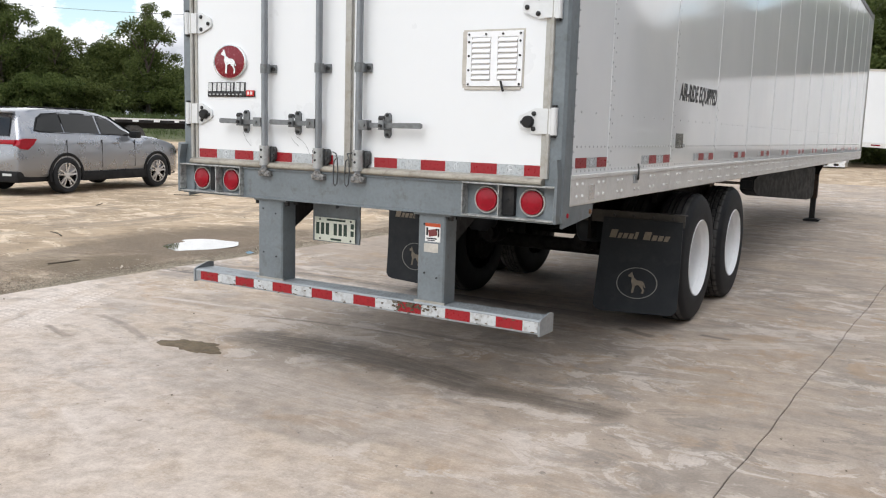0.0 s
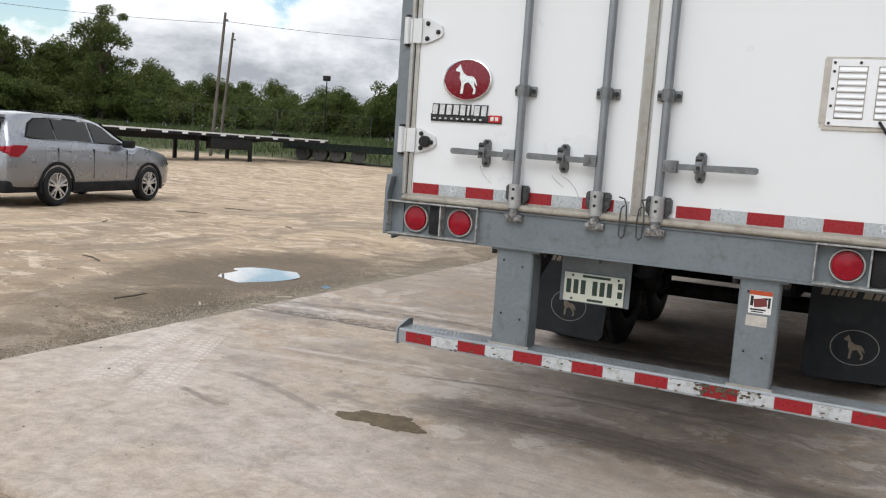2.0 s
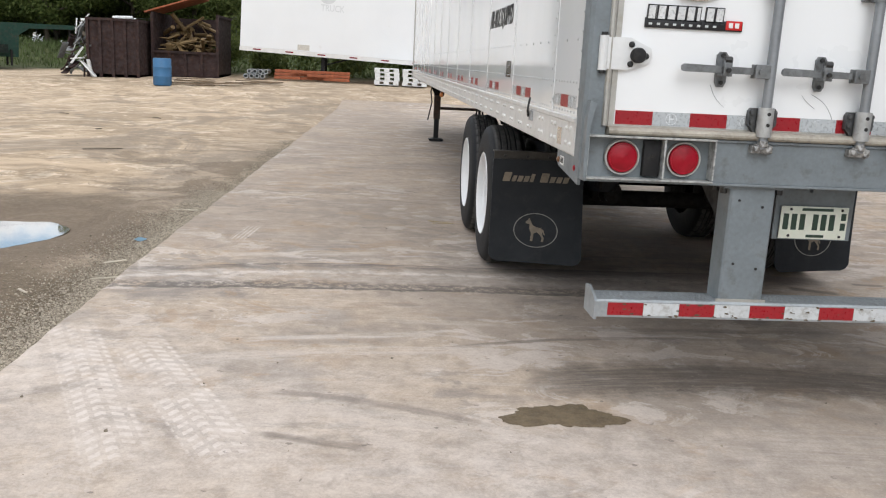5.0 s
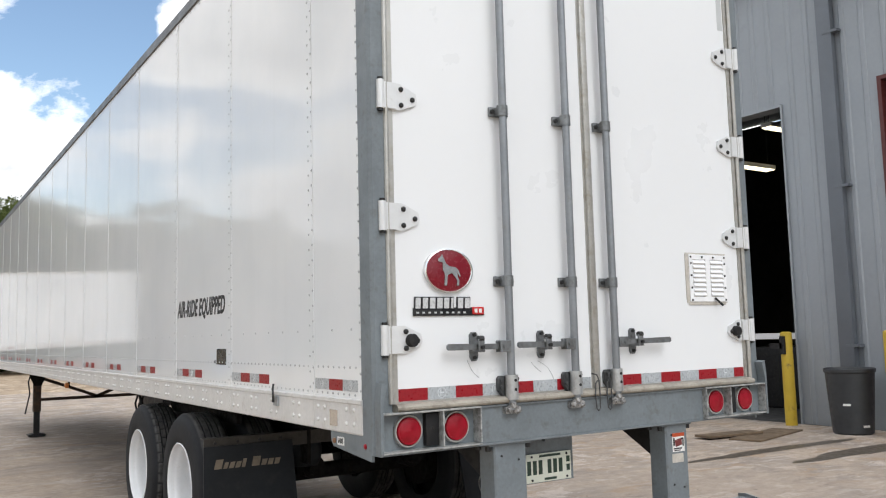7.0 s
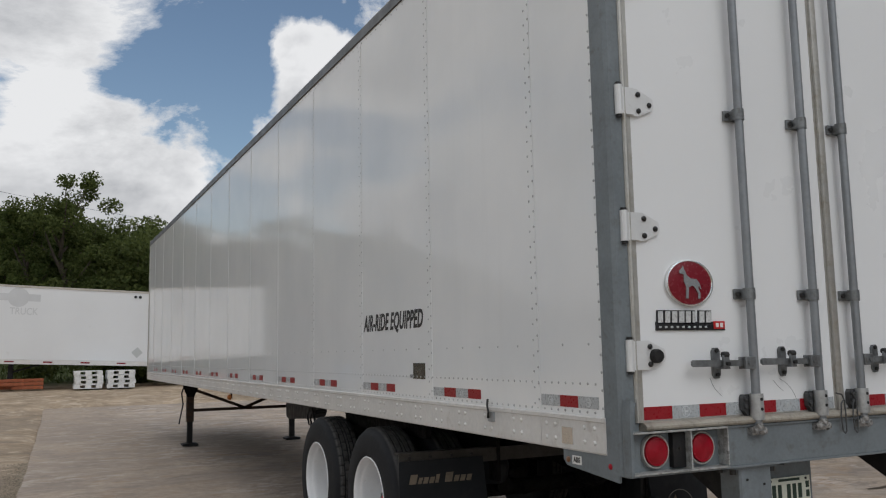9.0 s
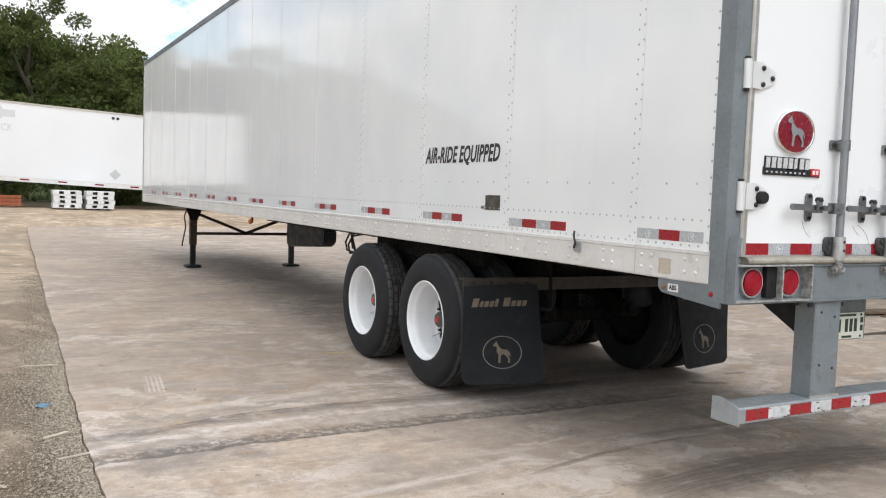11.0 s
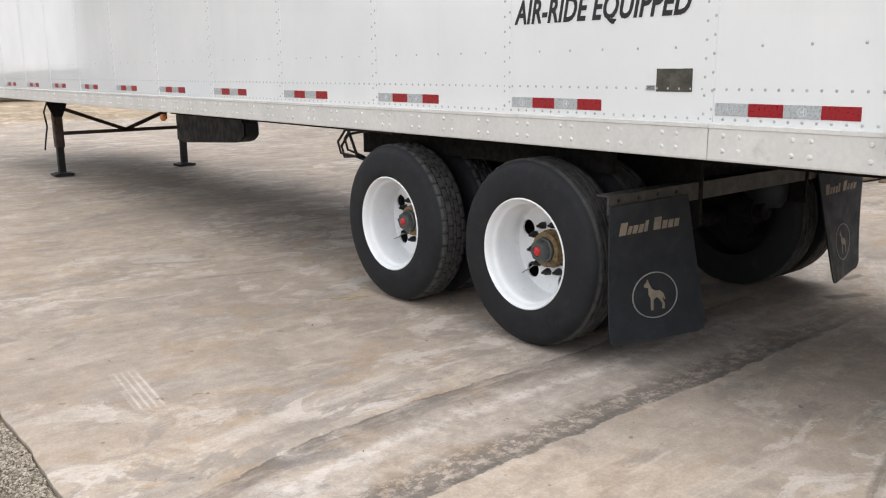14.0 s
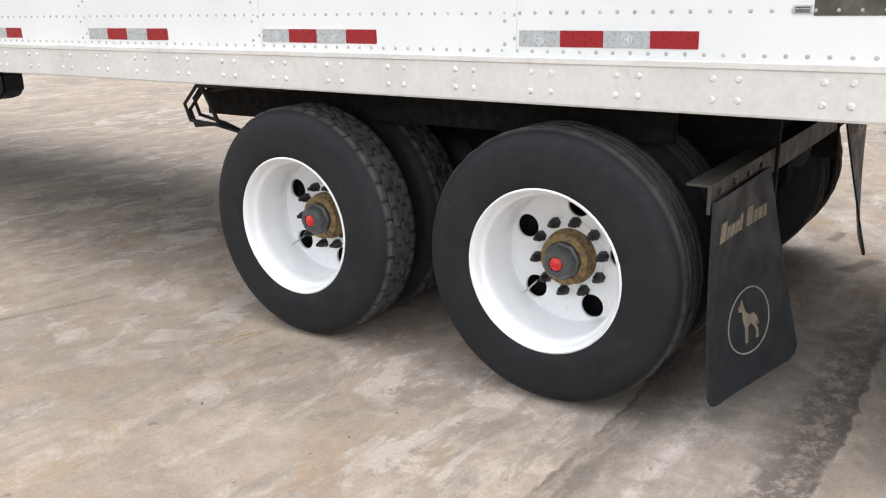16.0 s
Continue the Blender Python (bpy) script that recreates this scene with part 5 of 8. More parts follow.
    part("label_print", bm, BLACKINK, lab, smooth=False)
    bm = bmesh.new()
    add_box(bm, 0.522, 0.61, F - 0.0012, F - 0.0002, 0.815, 0.862)
    part("label_residue", bm, CAULK, lab, "torn grey label residue", smooth=False)


def build_plate():
    bm = bmesh.new()
    add_box(bm, -0.385, -0.035, 0.163, 0.173, 0.777, 1.035)
    add_prism(bm, [(-0.24, 0.985), (-0.19, 0.985), (-0.19, 1.01), (-0.20, 1.01), (-0.20, 1.03), (-0.23, 1.03), (-0.23, 1.01), (-0.24, 1.01)], "y", 0.135, 0.163)
    part("plate_bracket", bm, GREYPAINT, trailer, "grey steel plate bracket", smooth=False)
    bm = bmesh.new()
    add_box(bm, -0.363, -0.060, 0.150, 0.154, 0.783, 0.925, 0.0015)
    pl = part("licence_plate", bm, PLATE, trailer, "pale licence plate with dark green marks")
    bars = [(-0.35 + 0.037 * i + (0.022 if i > 2 else 0), 0.024, 0.822, 0.892) for i in range(6)]
    bars += [(-0.091, 0.022, 0.868, 0.898), (-0.091, 0.022, 0.824, 0.856), (-0.27, 0.14, 0.906, 0.918), (-0.24, 0.08, 0.790, 0.802)]
    for x, w, z0, z1 in bars:
        bm = bmesh.new()
        add_box(bm, x, x + w, 0.1485, 0.1502, z0, z1)
        part("plate_bar", bm, PLATEINK, pl, smooth=False)
    for x in (-0.32, -0.09):
        for z in (0.912, 0.796):
            bm = bmesh.new()
            add_rod(bm, (x, 0.146, z), (x, 0.1505, z), 0.006, 8)
            part("plate_screw", bm, BOLT, pl)


def build_flaps():
    bm = bmesh.new()
    add_prism(bm, [(2.36, 0.893), (2.44, 0.893), (2.44, 0.885), (2.372, 0.885), (2.372, 0.80), (2.36, 0.80)], "x", -1.305, 1.29)
    part("flap_hanger", bm, surface("muddy hanger steel", (0.055, 0.049, 0.042), 0.65, 0.2, vary=0.3, scale=6), trailer, "muddy steel angle across the tail", smooth=False)
    for x0, x1, inner in ((-1.312, -0.690, 1), (0.675, 1.282, 0)):
        def hang_y(x, z):
            """The flap bows to the tail as it hangs, most at its inner edge."""
            u = (x - x0) / (x1 - x0)
            u = u if inner else 1 - u
            t = max(0.0, (0.842 - z) / 0.70)
            return 2.352 - 0.04 * t * t - 0.13 * t * u * u + 0.012 * math.sin(u * 5.0 + t * 2.0) * t

        def lay(bm, lift):
            """Lays a flat print, drawn at y = 0 and thick to -y, on the flap's rear face."""
            for v in bm.verts:
                v.co.y = hang_y(v.co.x, v.co.z) - lift + v.co.y
        bm = bmesh.new()
        n, cols = 16, 10
        grid = []
        for j in range(n + 1):
            row = []
            for i in range(cols + 1):
                u = i / cols
                x, z = x0 + (x1 - x0) * u, 0.842 - 0.70 * j / n
                if j == n and i in (0, cols):
                    x += 0.025 if i == 0 else -0.025
                    z += 0.012
                row.append(bm.verts.new((x, hang_y(x, z), z)))
            grid.append(row)
        for p, q in zip(grid, grid[1:]):
            for i in range(cols):
                bm.faces.new((p[i], p[i + 1], q[i + 1], q[i]))
        bmesh.ops.recalc_face_normals(bm, faces=bm.faces)
        bmesh.ops.solidify(bm, geom=bm.faces[:], thickness=0.009)
        low = min(v.co.y - hang_y(v.co.x, v.co.z) for v in bm.verts)
        flap = part("mud_flap", bm, RUBBER, trailer, "black rubber mud flap with worn beige print")
        face_lift = max(0.0, -low)
        xm = (x0 + x1) / 2
        # beige print laid on the rubber: a slanted line of plain blocks and an oval
        bm = bmesh.new()
        xb = xm - 0.242
        for i, (w, h) in enumerate(((0.05, 0.062), (0.026, 0.04), (0.032, 0.04), (0.032, 0.04), (0.024, 0.055), (0.0, 0.0), (0.052, 0.062), (0.034, 0.04), (0.034, 0.04), (0.034, 0.04))):
            if w:
                add_prism(bm, [(xb, 0.692), (xb + w, 0.692), (xb + w + 0.015, 0.692 + h), (xb + 0.014, 0.692 + h)], "y", -0.0015, 0.0015)
            xb += (w + 0.0115) if w else 0.034
        lay(bm, face_lift)
        part("flap_print", bm, GOLDINK, flap, "slanted line of worn beige blocks", smooth=False)
        bm = bmesh.new()
        add_turned(bm, [(0.116, -0.0015), (0.116, 0.0018), (0.1112, 0.0018), (0.1112, -0.0015)], (0, 0, 0), (0, -1, 0), 48)
        for v in bm.verts:
            v.co.x *= 1.28
        bmesh.ops.translate(bm, verts=bm.verts, vec=(xm, 0, 0.366))
        lay(bm, face_lift)
        part("flap_oval", bm, surface("grey print ring", (0.24, 0.23, 0.21), 0.6, vary=0.2, scale=25) if x0 < 0 else bpy.data.materials["grey print ring"], flap, "thin grey oval ring", smooth=False)
        bm = bmesh.new()
        figure(bm, (xm, 0.0015, 0.366), 1.08, 0.004)
        lay(bm, face_lift)
        part("flap_mark", bm, GOLDINK, flap, "worn beige shape", smooth=False)
        for k in range(4):
            x = x0 + 0.08 + (x1 - x0 - 0.16) * k / 3
            bm = bmesh.new()
            add_rod(bm, (x, 2.35, 0.862), (x, 2.362, 0.862), 0.010, 8)
            part("flap_bolt", bm, BOLT, flap)


def tyre_mesh(lugs):
    """A dual truck tyre about the x axis, outer face at x = 0, running inwards to 0.275."""
    bm = bmesh.new()
    R, W, seg = 0.5125, 0.275, 240
    prof = [(0.298, 0.012), (0.318, 0.004), (0.345, 0.0), (0.385, 0.001), (0.43, 0.006), (0.452, 0.009), (0.462, 0.0115), (0.474, 0.016), (0.487, 0.024), (0.498, 0.036), (0.5055, 0.049)]
    tread = []
    for a, b, groove in ((0.058, 0.078, 0), (0.080, 0.090, 1), (0.092, 0.122, 0), (0.124, 0.133, 1), (0.135, 0.146, 0), (0.148, 0.157, 1), (0.159, 0.183, 0), (0.185, 0.195, 1), (0.197, 0.217, 0)):
        r = R - (0.013 if groove else 0.0)
        tread += [(r, a), (r, b)]
    other = [(r, W - d) for r, d in reversed(prof)]
    profile = prof + tread + other
    n0, n1 = len(prof), len(prof) + len(tread)

    def offset(j, i):
        """Cross cuts in the ribs: deep block gaps on the lug tyre, shallow shoulder cuts on the rib tyre."""
        k = j - n0
        if lugs:
            if k in (0, 1, 16, 17):
                return -0.011 if i % 6 == 0 else 0.0
            if k == -1 or j == n1:
                return -0.005 if i % 6 == 0 else 0.0
            if k in (4, 5, 12, 13):
                return -0.011 if i % 6 == 3 else 0.0
            if k in (8, 9):
                return -0.010 if i % 6 == 1 else 0.0
        elif k in (0, 1, 4, 5, 8, 9, 12, 13, 16, 17):
            return -0.0022 * (1 + math.sin(i * 0.9 + k)) * (0.5 + 0.5 * math.sin(i * 0.23 + k))
        return 0.0

    add_turned(bm, profile, (0, 0, 0), (1, 0, 0), seg, offset)
    bm.normal_update()
    for e in bm.edges:
        if len(e.link_faces) == 2 and e.calc_face_angle(0.0) > 0.6:
            e.smooth = False
    for v in bm.verts:
        # flattened where it stands
        if v.co.z < -0.497:
            v.co.z = -0.497 - (v.co.z + 0.497) * -0.25
    return bm


def rim_mesh():
    """Deep-dished white steel wheel with hand holes, outer lip at x = 0."""
    bm = bmesh.new()
    add_turned(bm, [(0.292, 0.030), (0.304, 0.012), (0.306, 0.006), (0.300, 0.002), (0.292, 0.010), (0.287, 0.030), (0.284, 0.045), (0.279, 0.052), (0.273, 0.056), (0.269, 0.066), (0.267, 0.095), (0.266, 0.150), (0.262, 0.160), (0.262, 0.205), (0.260, 0.222), (0.256, 0.232)], (0, 0, 0), (1, 0, 0), 64)
    edge, hole_r = [], 0.046
    def loop(cx, cz, r, n):
        vs = [bm.verts.new((0.232 if r > 0.2 else (0.237 if r < 0.05 else 0.242), cx + r * math.cos(2 * math.pi * i / n), cz + r * math.sin(2 * math.pi * i / n))) for i in range(n)]
        return vs, [bm.edges.new((vs[i], vs[(i + 1) % n])) for i in range(n)]
    outer, e1 = loop(0, 0, 0.256, 64)
    inner, e2 = loop(0, 0, 0.142, 48)
    edge += e1 + e2
    holes = []
    for k in range(5):
        a = 2 * math.pi * (k + 0.5) / 5
        vs, es = loop(0.205 * math.cos(a), 0.205 * math.sin(a), hole_r, 20)
        holes.append(vs)
        edge += es
    bmesh.ops.triangle_fill(bm, use_beauty=True, use_dissolve=False, edges=edge)
    for vs in holes:
        back = [bm.verts.new((v.co.x + 0.012, v.co.y, v.co.z)) for v in vs]
        for i in range(len(vs)):
            bm.faces.new((vs[i], vs[(i + 1) % len(vs)], back[(i + 1) % len(vs)], back[i]))
    add_turned(bm, [(0.142, 0.242), (0.138, 0.236), (0.100, 0.236), (0.098, 0.250)], (0, 0, 0), (1, 0, 0), 48)
    bmesh.ops.remove_doubles(bm, verts=bm.verts, dist=0.0006)
    return bm


def build_wheels():
    meshes = {}
    for lugs in (True, False):
        meshes[lugs] = mesh_of("tyre", tyre_mesh(lugs), TYRE)
    rim = mesh_of("rim", rim_mesh(), RIM)
    bm = bmesh.new()
    add_turned(bm, [(0.0, 0.0), (0.300, 0.0), (0.300, 0.10), (0.25, 0.11), (0.10, 0.11)], (0, 0, 0), (1, 0, 0), 32)
    well = mesh_of("inner_rim", bm, BLACK)
    bm = bmesh.new()
    add_turned(bm, [(0.108, 0.252), (0.108, 0.228), (0.100, 0.216), (0.092, 0.200), (0.098, 0.195), (0.098, 0.184), (0.090, 0.178), (0.072, 0.176)], (0, 0, 0), (1, 0, 0), 36)
    flange = mesh_of("hub", bm, RUST)
    bm = bmesh.new()
    add_turned(bm, [(0.074, 0.182), (0.074, 0.162), (0.066, 0.155), (0.061, 0.128), (0.052, 0.118), (0.030, 0.116), (0.029, 0.124), (0.0, 0.124)], (0, 0, 0), (1, 0, 0), 8)
    cap = mesh_of("hub_cap", bm, OILGREY)
    bm = bmesh.new()
    add_turned(bm, [(0.0255, 0.126), (0.0255, 0.117), (0.018, 0.111), (0.0, 0.108)], (0, 0, 0), (1, 0, 0), 20)
    eye = mesh_of("red_plug", bm, REDPLASTIC)
    bm = bmesh.new()
    add_turned(bm, [(0.022, 0.0), (0.022, -0.010), (0.018, -0.012)], (0, 0, 0), (1, 0, 0), 6)
    add_turned(bm, [(0.018, -0.010), (0.0185, -0.026), (0.015, -0.036), (0.0095, -0.044), (0.0085, -0.056), (0.0, -0.058)], (0, 0, 0), (1, 0, 0), 10)
    nut = mesh_of("wheel_nut", bm, BOLT)
    bm = bmesh.new()
    add_tube(bm, [(0.237, 0.16, -0.10), (0.20, 0.175, -0.118), (0.165, 0.185, -0.13)], 0.004, 6)
    valve = mesh_of("valve_stem", bm, CHROME)

    def hang(me, parent, m=None, label=""):
        ob = new(me.name, me)
        ob.parent = parent
        if m is not None:
            ob.matrix_basis = m
        return tagged(ob, label)

    for ax, y in enumerate(AXLES):
        for side in (-1, 1):
            upright = pose(side * 1.291 - 0.016, y, 0.5125, 0, 0, 0 if side < 0 else 180)
            wheel = new("wheel")
            wheel.parent, wheel.matrix_basis = trailer, upright
            tagged(wheel, "white dished wheel with a black tyre")
            hang(meshes[ax == 1], wheel, None, "worn black tyre")
            spin = pose(0, 0, 0, (-9, -6)[ax])
            hang(rim, wheel, spin, "white painted steel rim with round holes")
            hang(flange, wheel, spin, "rusty hub")
            hang(cap, wheel, spin, "grey hub cap")
            hang(eye, wheel, spin, "red centre plug")
            hang(valve, wheel, spin)
            for k in range(10):
                a = 2 * math.pi * k / 10
                hang(nut, wheel, spin @ pose(0.238, 0.1375 * math.cos(a), 0.1375 * math.sin(a)))
            inner = new("inner_wheel")
            inner.parent, inner.matrix_basis = trailer, pose(side * 0.955, y, 0.5125, 0, 0, 0 if side < 0 else 180)
            hang(meshes[ax == 1], inner)
            hang(well, inner)


def build_running_gear():
    for y in AXLES:
        bm = bmesh.new()
        add_rod(bm, (-0.95, y, 0.5125), (0.95, y, 0.5125), 0.062, 16)
        for side in (-1, 1):
            add_rod(bm, (side * 0.66, y, 0.5125), (side * 0.90, y, 0.5125), 0.205, 24)
            add_rod(bm, (side * 0.42, y - 0.2, 0.60), (side * 0.42, y - 0.36, 0.60), 0.085, 16)
            add_rod(bm, (side * 0.42, y - 0.36, 0.60), (side * 0.42, y - 0.42, 0.60), 0.06, 12)
            add_beam(bm, (side * 0.42, y - 0.2, 0.60), (side * 0.60, y - 0.05, 0.55), 0.03, 0.05)
        part("axle", bm, SHADEDRUST, trailer, "dark steel axle with brake drums")
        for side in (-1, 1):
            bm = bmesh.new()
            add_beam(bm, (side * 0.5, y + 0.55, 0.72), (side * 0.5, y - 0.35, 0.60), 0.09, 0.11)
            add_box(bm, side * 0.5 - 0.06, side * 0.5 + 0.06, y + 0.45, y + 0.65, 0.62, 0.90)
            part("trailing_arm", bm, SHADEDRUST, trailer, "dark suspension arm", smooth=False)
        for side in (-1, 1):
            bm = bmesh.new()
            add_turned(bm, [(0.0, 0.62), (0.10, 0.62), (0.125, 0.66), (0.135, 0.74), (0.12, 0.80), (0.09, 0.83), (0.0, 0.83)], (side * 0.5, y - 0.36, 0), (0, 0, 1), 20)
            part("air_spring", bm, RUBBER, trailer, "black rubber air spring")
    bm = bmesh.new()
    for side in (-1, 1):
        add_box(bm, side * 0.5 - 0.05, side * 0.5 + 0.05, 2.45, 5.55, 0.83, 1.0)
        add_box(bm, side * 0.5 - 0.08, side * 0.5 + 0.08, 0.25, 9.5, 1.0, 1.105)
        add_box(bm, side * 0.5 - 0.06, side * 0.5 + 0.06, 9.5, 15.6, 1.02, 1.105)
    for y in (2.5, 3.0, 3.6, 4.3, 5.4):
        add_box(bm, -0.5, 0.5, y - 0.05, y + 0.05, 0.85, 0.98)
    for side in (-1, 1):
        add_prism(bm, [(2.6, 0.95), (4.24, 0.95), (4.29, 0.99), (4.31, 1.06), (4.29, 1.105), (2.6, 1.105)], "x", side * 0.98 - 0.02, side * 0.98 + 0.02)
        add_box(bm, side * 0.56 - 0.012, side * 0.56 + 0.012, 2.35, 4.95, 0.66, 1.0)
    part("bogie_frame", bm, SHADEDRUST, trailer, "dark sliding bogie frame", smooth=False)
    bm = bmesh.new()
    add_rod(bm, (-0.05, 5.2, 0.90), (0.40, 5.2, 0.90), 0.10, 20)
    part("air_tank", bm, BLACK, trailer, "black air tank")
    for k, (dx, sag) in enumerate(((0.0, 0.0), (0.03, 0.03), (0.06, -0.02))):
        bm = bmesh.new()
        pts = [(-1.12 + dx, 4.35, 1.075), (-1.13 + dx, 4.6, 1.085), (-1.13 + dx, 4.92, 1.07 - sag), (-1.13 + dx, 5.02, 0.98 - sag), (-1.12 + dx, 5.0, 0.90 - sag), (-1.10 + dx, 4.84, 0.885), (-1.05, 4.66, 0.84)]
        add_tube(bm, [Vector(p) for p in pts], 0.009, 6)
        part("air_hose", bm, BLACK, trailer, "looped black air hose")
    bm = bmesh.new()
    add_tube(bm, [Vector(p) for p in ((-1.13, 4.9, 1.1), (-1.12, 4.84, 0.98), (-1.11, 4.80, 0.88))], 0.011, 6)
    part("air_hose", bm, BLACK, trailer, "looped black air hose")
    bm = bmesh.new()
    add_tube(bm, [Vector(p) for p in ((0.75, 1.2, 1.05), (0.7, 1.5, 0.98), (0.5, 2.0, 0.95), (0.35, 2.6, 0.9))], 0.012, 6)
    part("brake_cable", bm, BLACK, trailer, "sagging black cable")


def build_landing_gear():
    y = 12.74
    for side in (-1, 1):
        bm = bmesh.new()
        add_prism(bm, [(side * 0.92 - 0.045 - 0.15, 1.105), (side * 0.92 - 0.045 + 0.15, 1.105), (side * 0.92 - 0.045 + 0.12, 1.0), (side * 0.92 - 0.045 + 0.06, 0.86), (side * 0.92 - 0.045 - 0.06, 0.86), (side * 0.92 - 0.045 - 0.12, 1.0)], "y", y - 0.075, y - 0.06)
        part("gear_bracket", bm, SHADEDRUST, gear, "rusty bracket plate", smooth=False)
    for side in (-1, 1):
        x = side * 0.92 - 0.045
        bm = bmesh.new()
        add_box(bm, x - 0.06, x + 0.06, y - 0.06, y + 0.06, 0.42, 1.105, 0.008)
        leg = part("gear_leg", bm, surface("rusty leg steel", (0.045, 0.030, 0.022), 0.65, 0.3, vary=0.5, scale=5, dirt=(0.11, 0.05, 0.025), dirt_at=(0.5, 0.75)) if side < 0 else bpy.data.materials["rusty leg steel"], gear, "rusty brown telescopic leg", smooth=False)
        bm = bmesh.new()
        add_box(bm, x - 0.045, x + 0.045, y - 0.045, y + 0.045, 0.05, 0.43, 0.005)
        part("inner_leg", bm, BLACK, leg, smooth=False)
        bm = bmesh.new()
        add_prism(bm, [(x - 0.14, 0.04), (x - 0.12, 0.012), (x + 0.12, 0.012), (x + 0.14, 0.04), (x + 0.13, 0.048), (x + 0.05, 0.06), (x - 0.05, 0.06), (x - 0.13, 0.048)], "y", y - 0.12, y + 0.12)
        part("foot_pad", bm, BLACK, leg, "dark steel foot pad", smooth=False)
    bm = bmesh.new()
    add_beam(bm, (-0.9, y, 0.62), (0.9, y, 0.62), 0.045, 0.05)
    add_beam(bm, (-0.9, y, 0.98), (0.0, y, 0.63), 0.045, 0.05)
    add_beam(bm, (0.9, y, 0.98), (0.0, y, 0.63), 0.045, 0.05)
    part("gear_brace", bm, bpy.data.materials["rusty leg steel"], gear, "rusty V brace and tie bar", smooth=False)
    bm = bmesh.new()
    add_tube(bm, [Vector(p) for p in ((-1.04, y + 0.12, 1.08), (-1.08, y + 0.2, 0.92), (-1.05, y + 0.22, 0.72), (-1.10, y + 0.2, 0.48), (-1.12, y + 0.18, 0.38))], 0.012, 8)
    part("crank", bm, BLACK, gear, "bent crank handle hanging down")
    # tapered black carrier box hung behind the legs
    bm = bmesh.new()
    o = [(12.5, 1.0), (12.5, 0.50), (12.4, 0.43), (12.1, 0.43), (9.65, 0.60), (9.42, 0.64), (9.32, 0.70), (9.32, 0.86), (9.5, 0.93), (10.3, 0.98)]
    add_prism(bm, o, "x", 0.70, 0.90)
    for v in bm.verts:
        v.co.x -= 0.14 * (12.5 - v.co.y)
    bmesh.ops.bevel(bm, geom=bm.edges[:], offset=0.02, segments=2, affect="EDGES")
    part("carrier_box", bm, RUBBER, trailer, "long black tapered box under the floor")
    # amber turn lamp hung under the side rail
    bm = bmesh.new()
    add_box(bm, -1.235, -1.220, 7.975, 8.025, 1.03, 1.11, 0.002)
    part("lamp_bracket", bm, SHADEDRUST, trailer, smooth=False)
    bm = bmesh.new()
    add_turned(bm, [(0.034, 0.0), (0.034, 0.022), (0.030, 0.034), (0.018, 0.042), (0.0, 0.044)], (-1.235, 8.0, 1.045), (-1, 0, 0), 24)
    part("side_lamp", bm, surface("faded orange plastic", (0.50, 0.16, 0.03), 0.4), trailer, "round amber lamp under the side rail")


guard = gear = trailer
build_guard()
build_plate()
build_flaps()
build_wheels()
build_running_gear()
build_landing_gear()


# ---- the yard round the trailer ----
SHEET = surface("blue-grey wall sheet", (0.30, 0.325, 0.35), 0.45, 0.1, vary=0.06, scale=1.2, grain=15, bump=0.04, dirt=(0.24, 0.25, 0.25), dirt_at=(0.6, 0.9))
TRIM = surface("dark grey trim sheet", (0.13, 0.145, 0.165), 0.45, 0.1, vary=0.1, scale=2)
YELLOW = surface("chipped yellow paint", (0.55, 0.38, 0.035), 0.5, vary=0.12, scale=4, dirt=(0.10, 0.08, 0.05), dirt_at=(0.60, 0.72))
DIM = surface("dim workshop wall", (0.06, 0.06, 0.06), 0.9, vary=0.2)
PLASTIC_GREY = surface("dark grey plastic", (0.035, 0.038, 0.042), 0.5, vary=0.2, scale=5)
WOOD = surface("weathered timber", (0.155, 0.11, 0.07), 0.85, vary=0.35, scale=3, grain=25, dirt=(0.09, 0.07, 0.05))
POLEWOOD = surface("grey pole timber", (0.105, 0.092, 0.076), 0.9, vary=0.25, scale=2, grain=30)
FADED = surface("faded grey mark", (0.60, 0.61, 0.62), 0.5, vary=0.06)
WHITEPAINT = surface("plain white paint", (0.74, 0.75, 0.76), 0.35, vary=0.04, scale=0.8, dirt=(0.55, 0.54, 0.5), dirt_at=(0.65, 0.9))
PLASTIC_WHITE = surface("white moulded plastic", (0.70, 0.71, 0.71), 0.5, vary=0.08, scale=4, dirt=(0.4, 0.38, 0.33))
ORANGE = surface("rusty orange paint", (0.30, 0.085, 0.035), 0.75, vary=0.3, scale=3, dirt=(0.12, 0.05, 0.03))
BLUE = surface("blue plastic drum", (0.035, 0.13, 0.27), 0.5, vary=0.15, scale=4)
GREENPAINT = surface("faded green paint", (0.007, 0.013, 0.011), 0.8, gloss=0.2, vary=0.3, scale=3, dirt=(0.05, 0.04, 0.03))
SKIPRUST = surface("dark rusty skip", (0.026, 0.013, 0.012), 0.85, 0.1, vary=0.5, scale=2.5, dirt=(0.07, 0.032, 0.02))
CARPAINT = surface("silver car paint", (0.27, 0.28, 0.305), 0.30, 0.7, vary=0.02, scale=1, grain=300, bump=0.0, coat=0.9)
CARGLASS = surface("tinted car glass", (0.005, 0.006, 0.007), 0.06, gloss=0.32, vary=0.05, bump=0.0)
CARTRIM = surface("black car trim", (0.010, 0.010, 0.011), 0.7, gloss=0.25)
ALLOY = surface("machined alloy", (0.62, 0.62, 0.63), 0.3, 0.8)
BRICKDIRT = surface("damp brown sand", (0.135, 0.100, 0.060), 0.95, vary=0.35, scale=14, grain=120, bump=0.5)


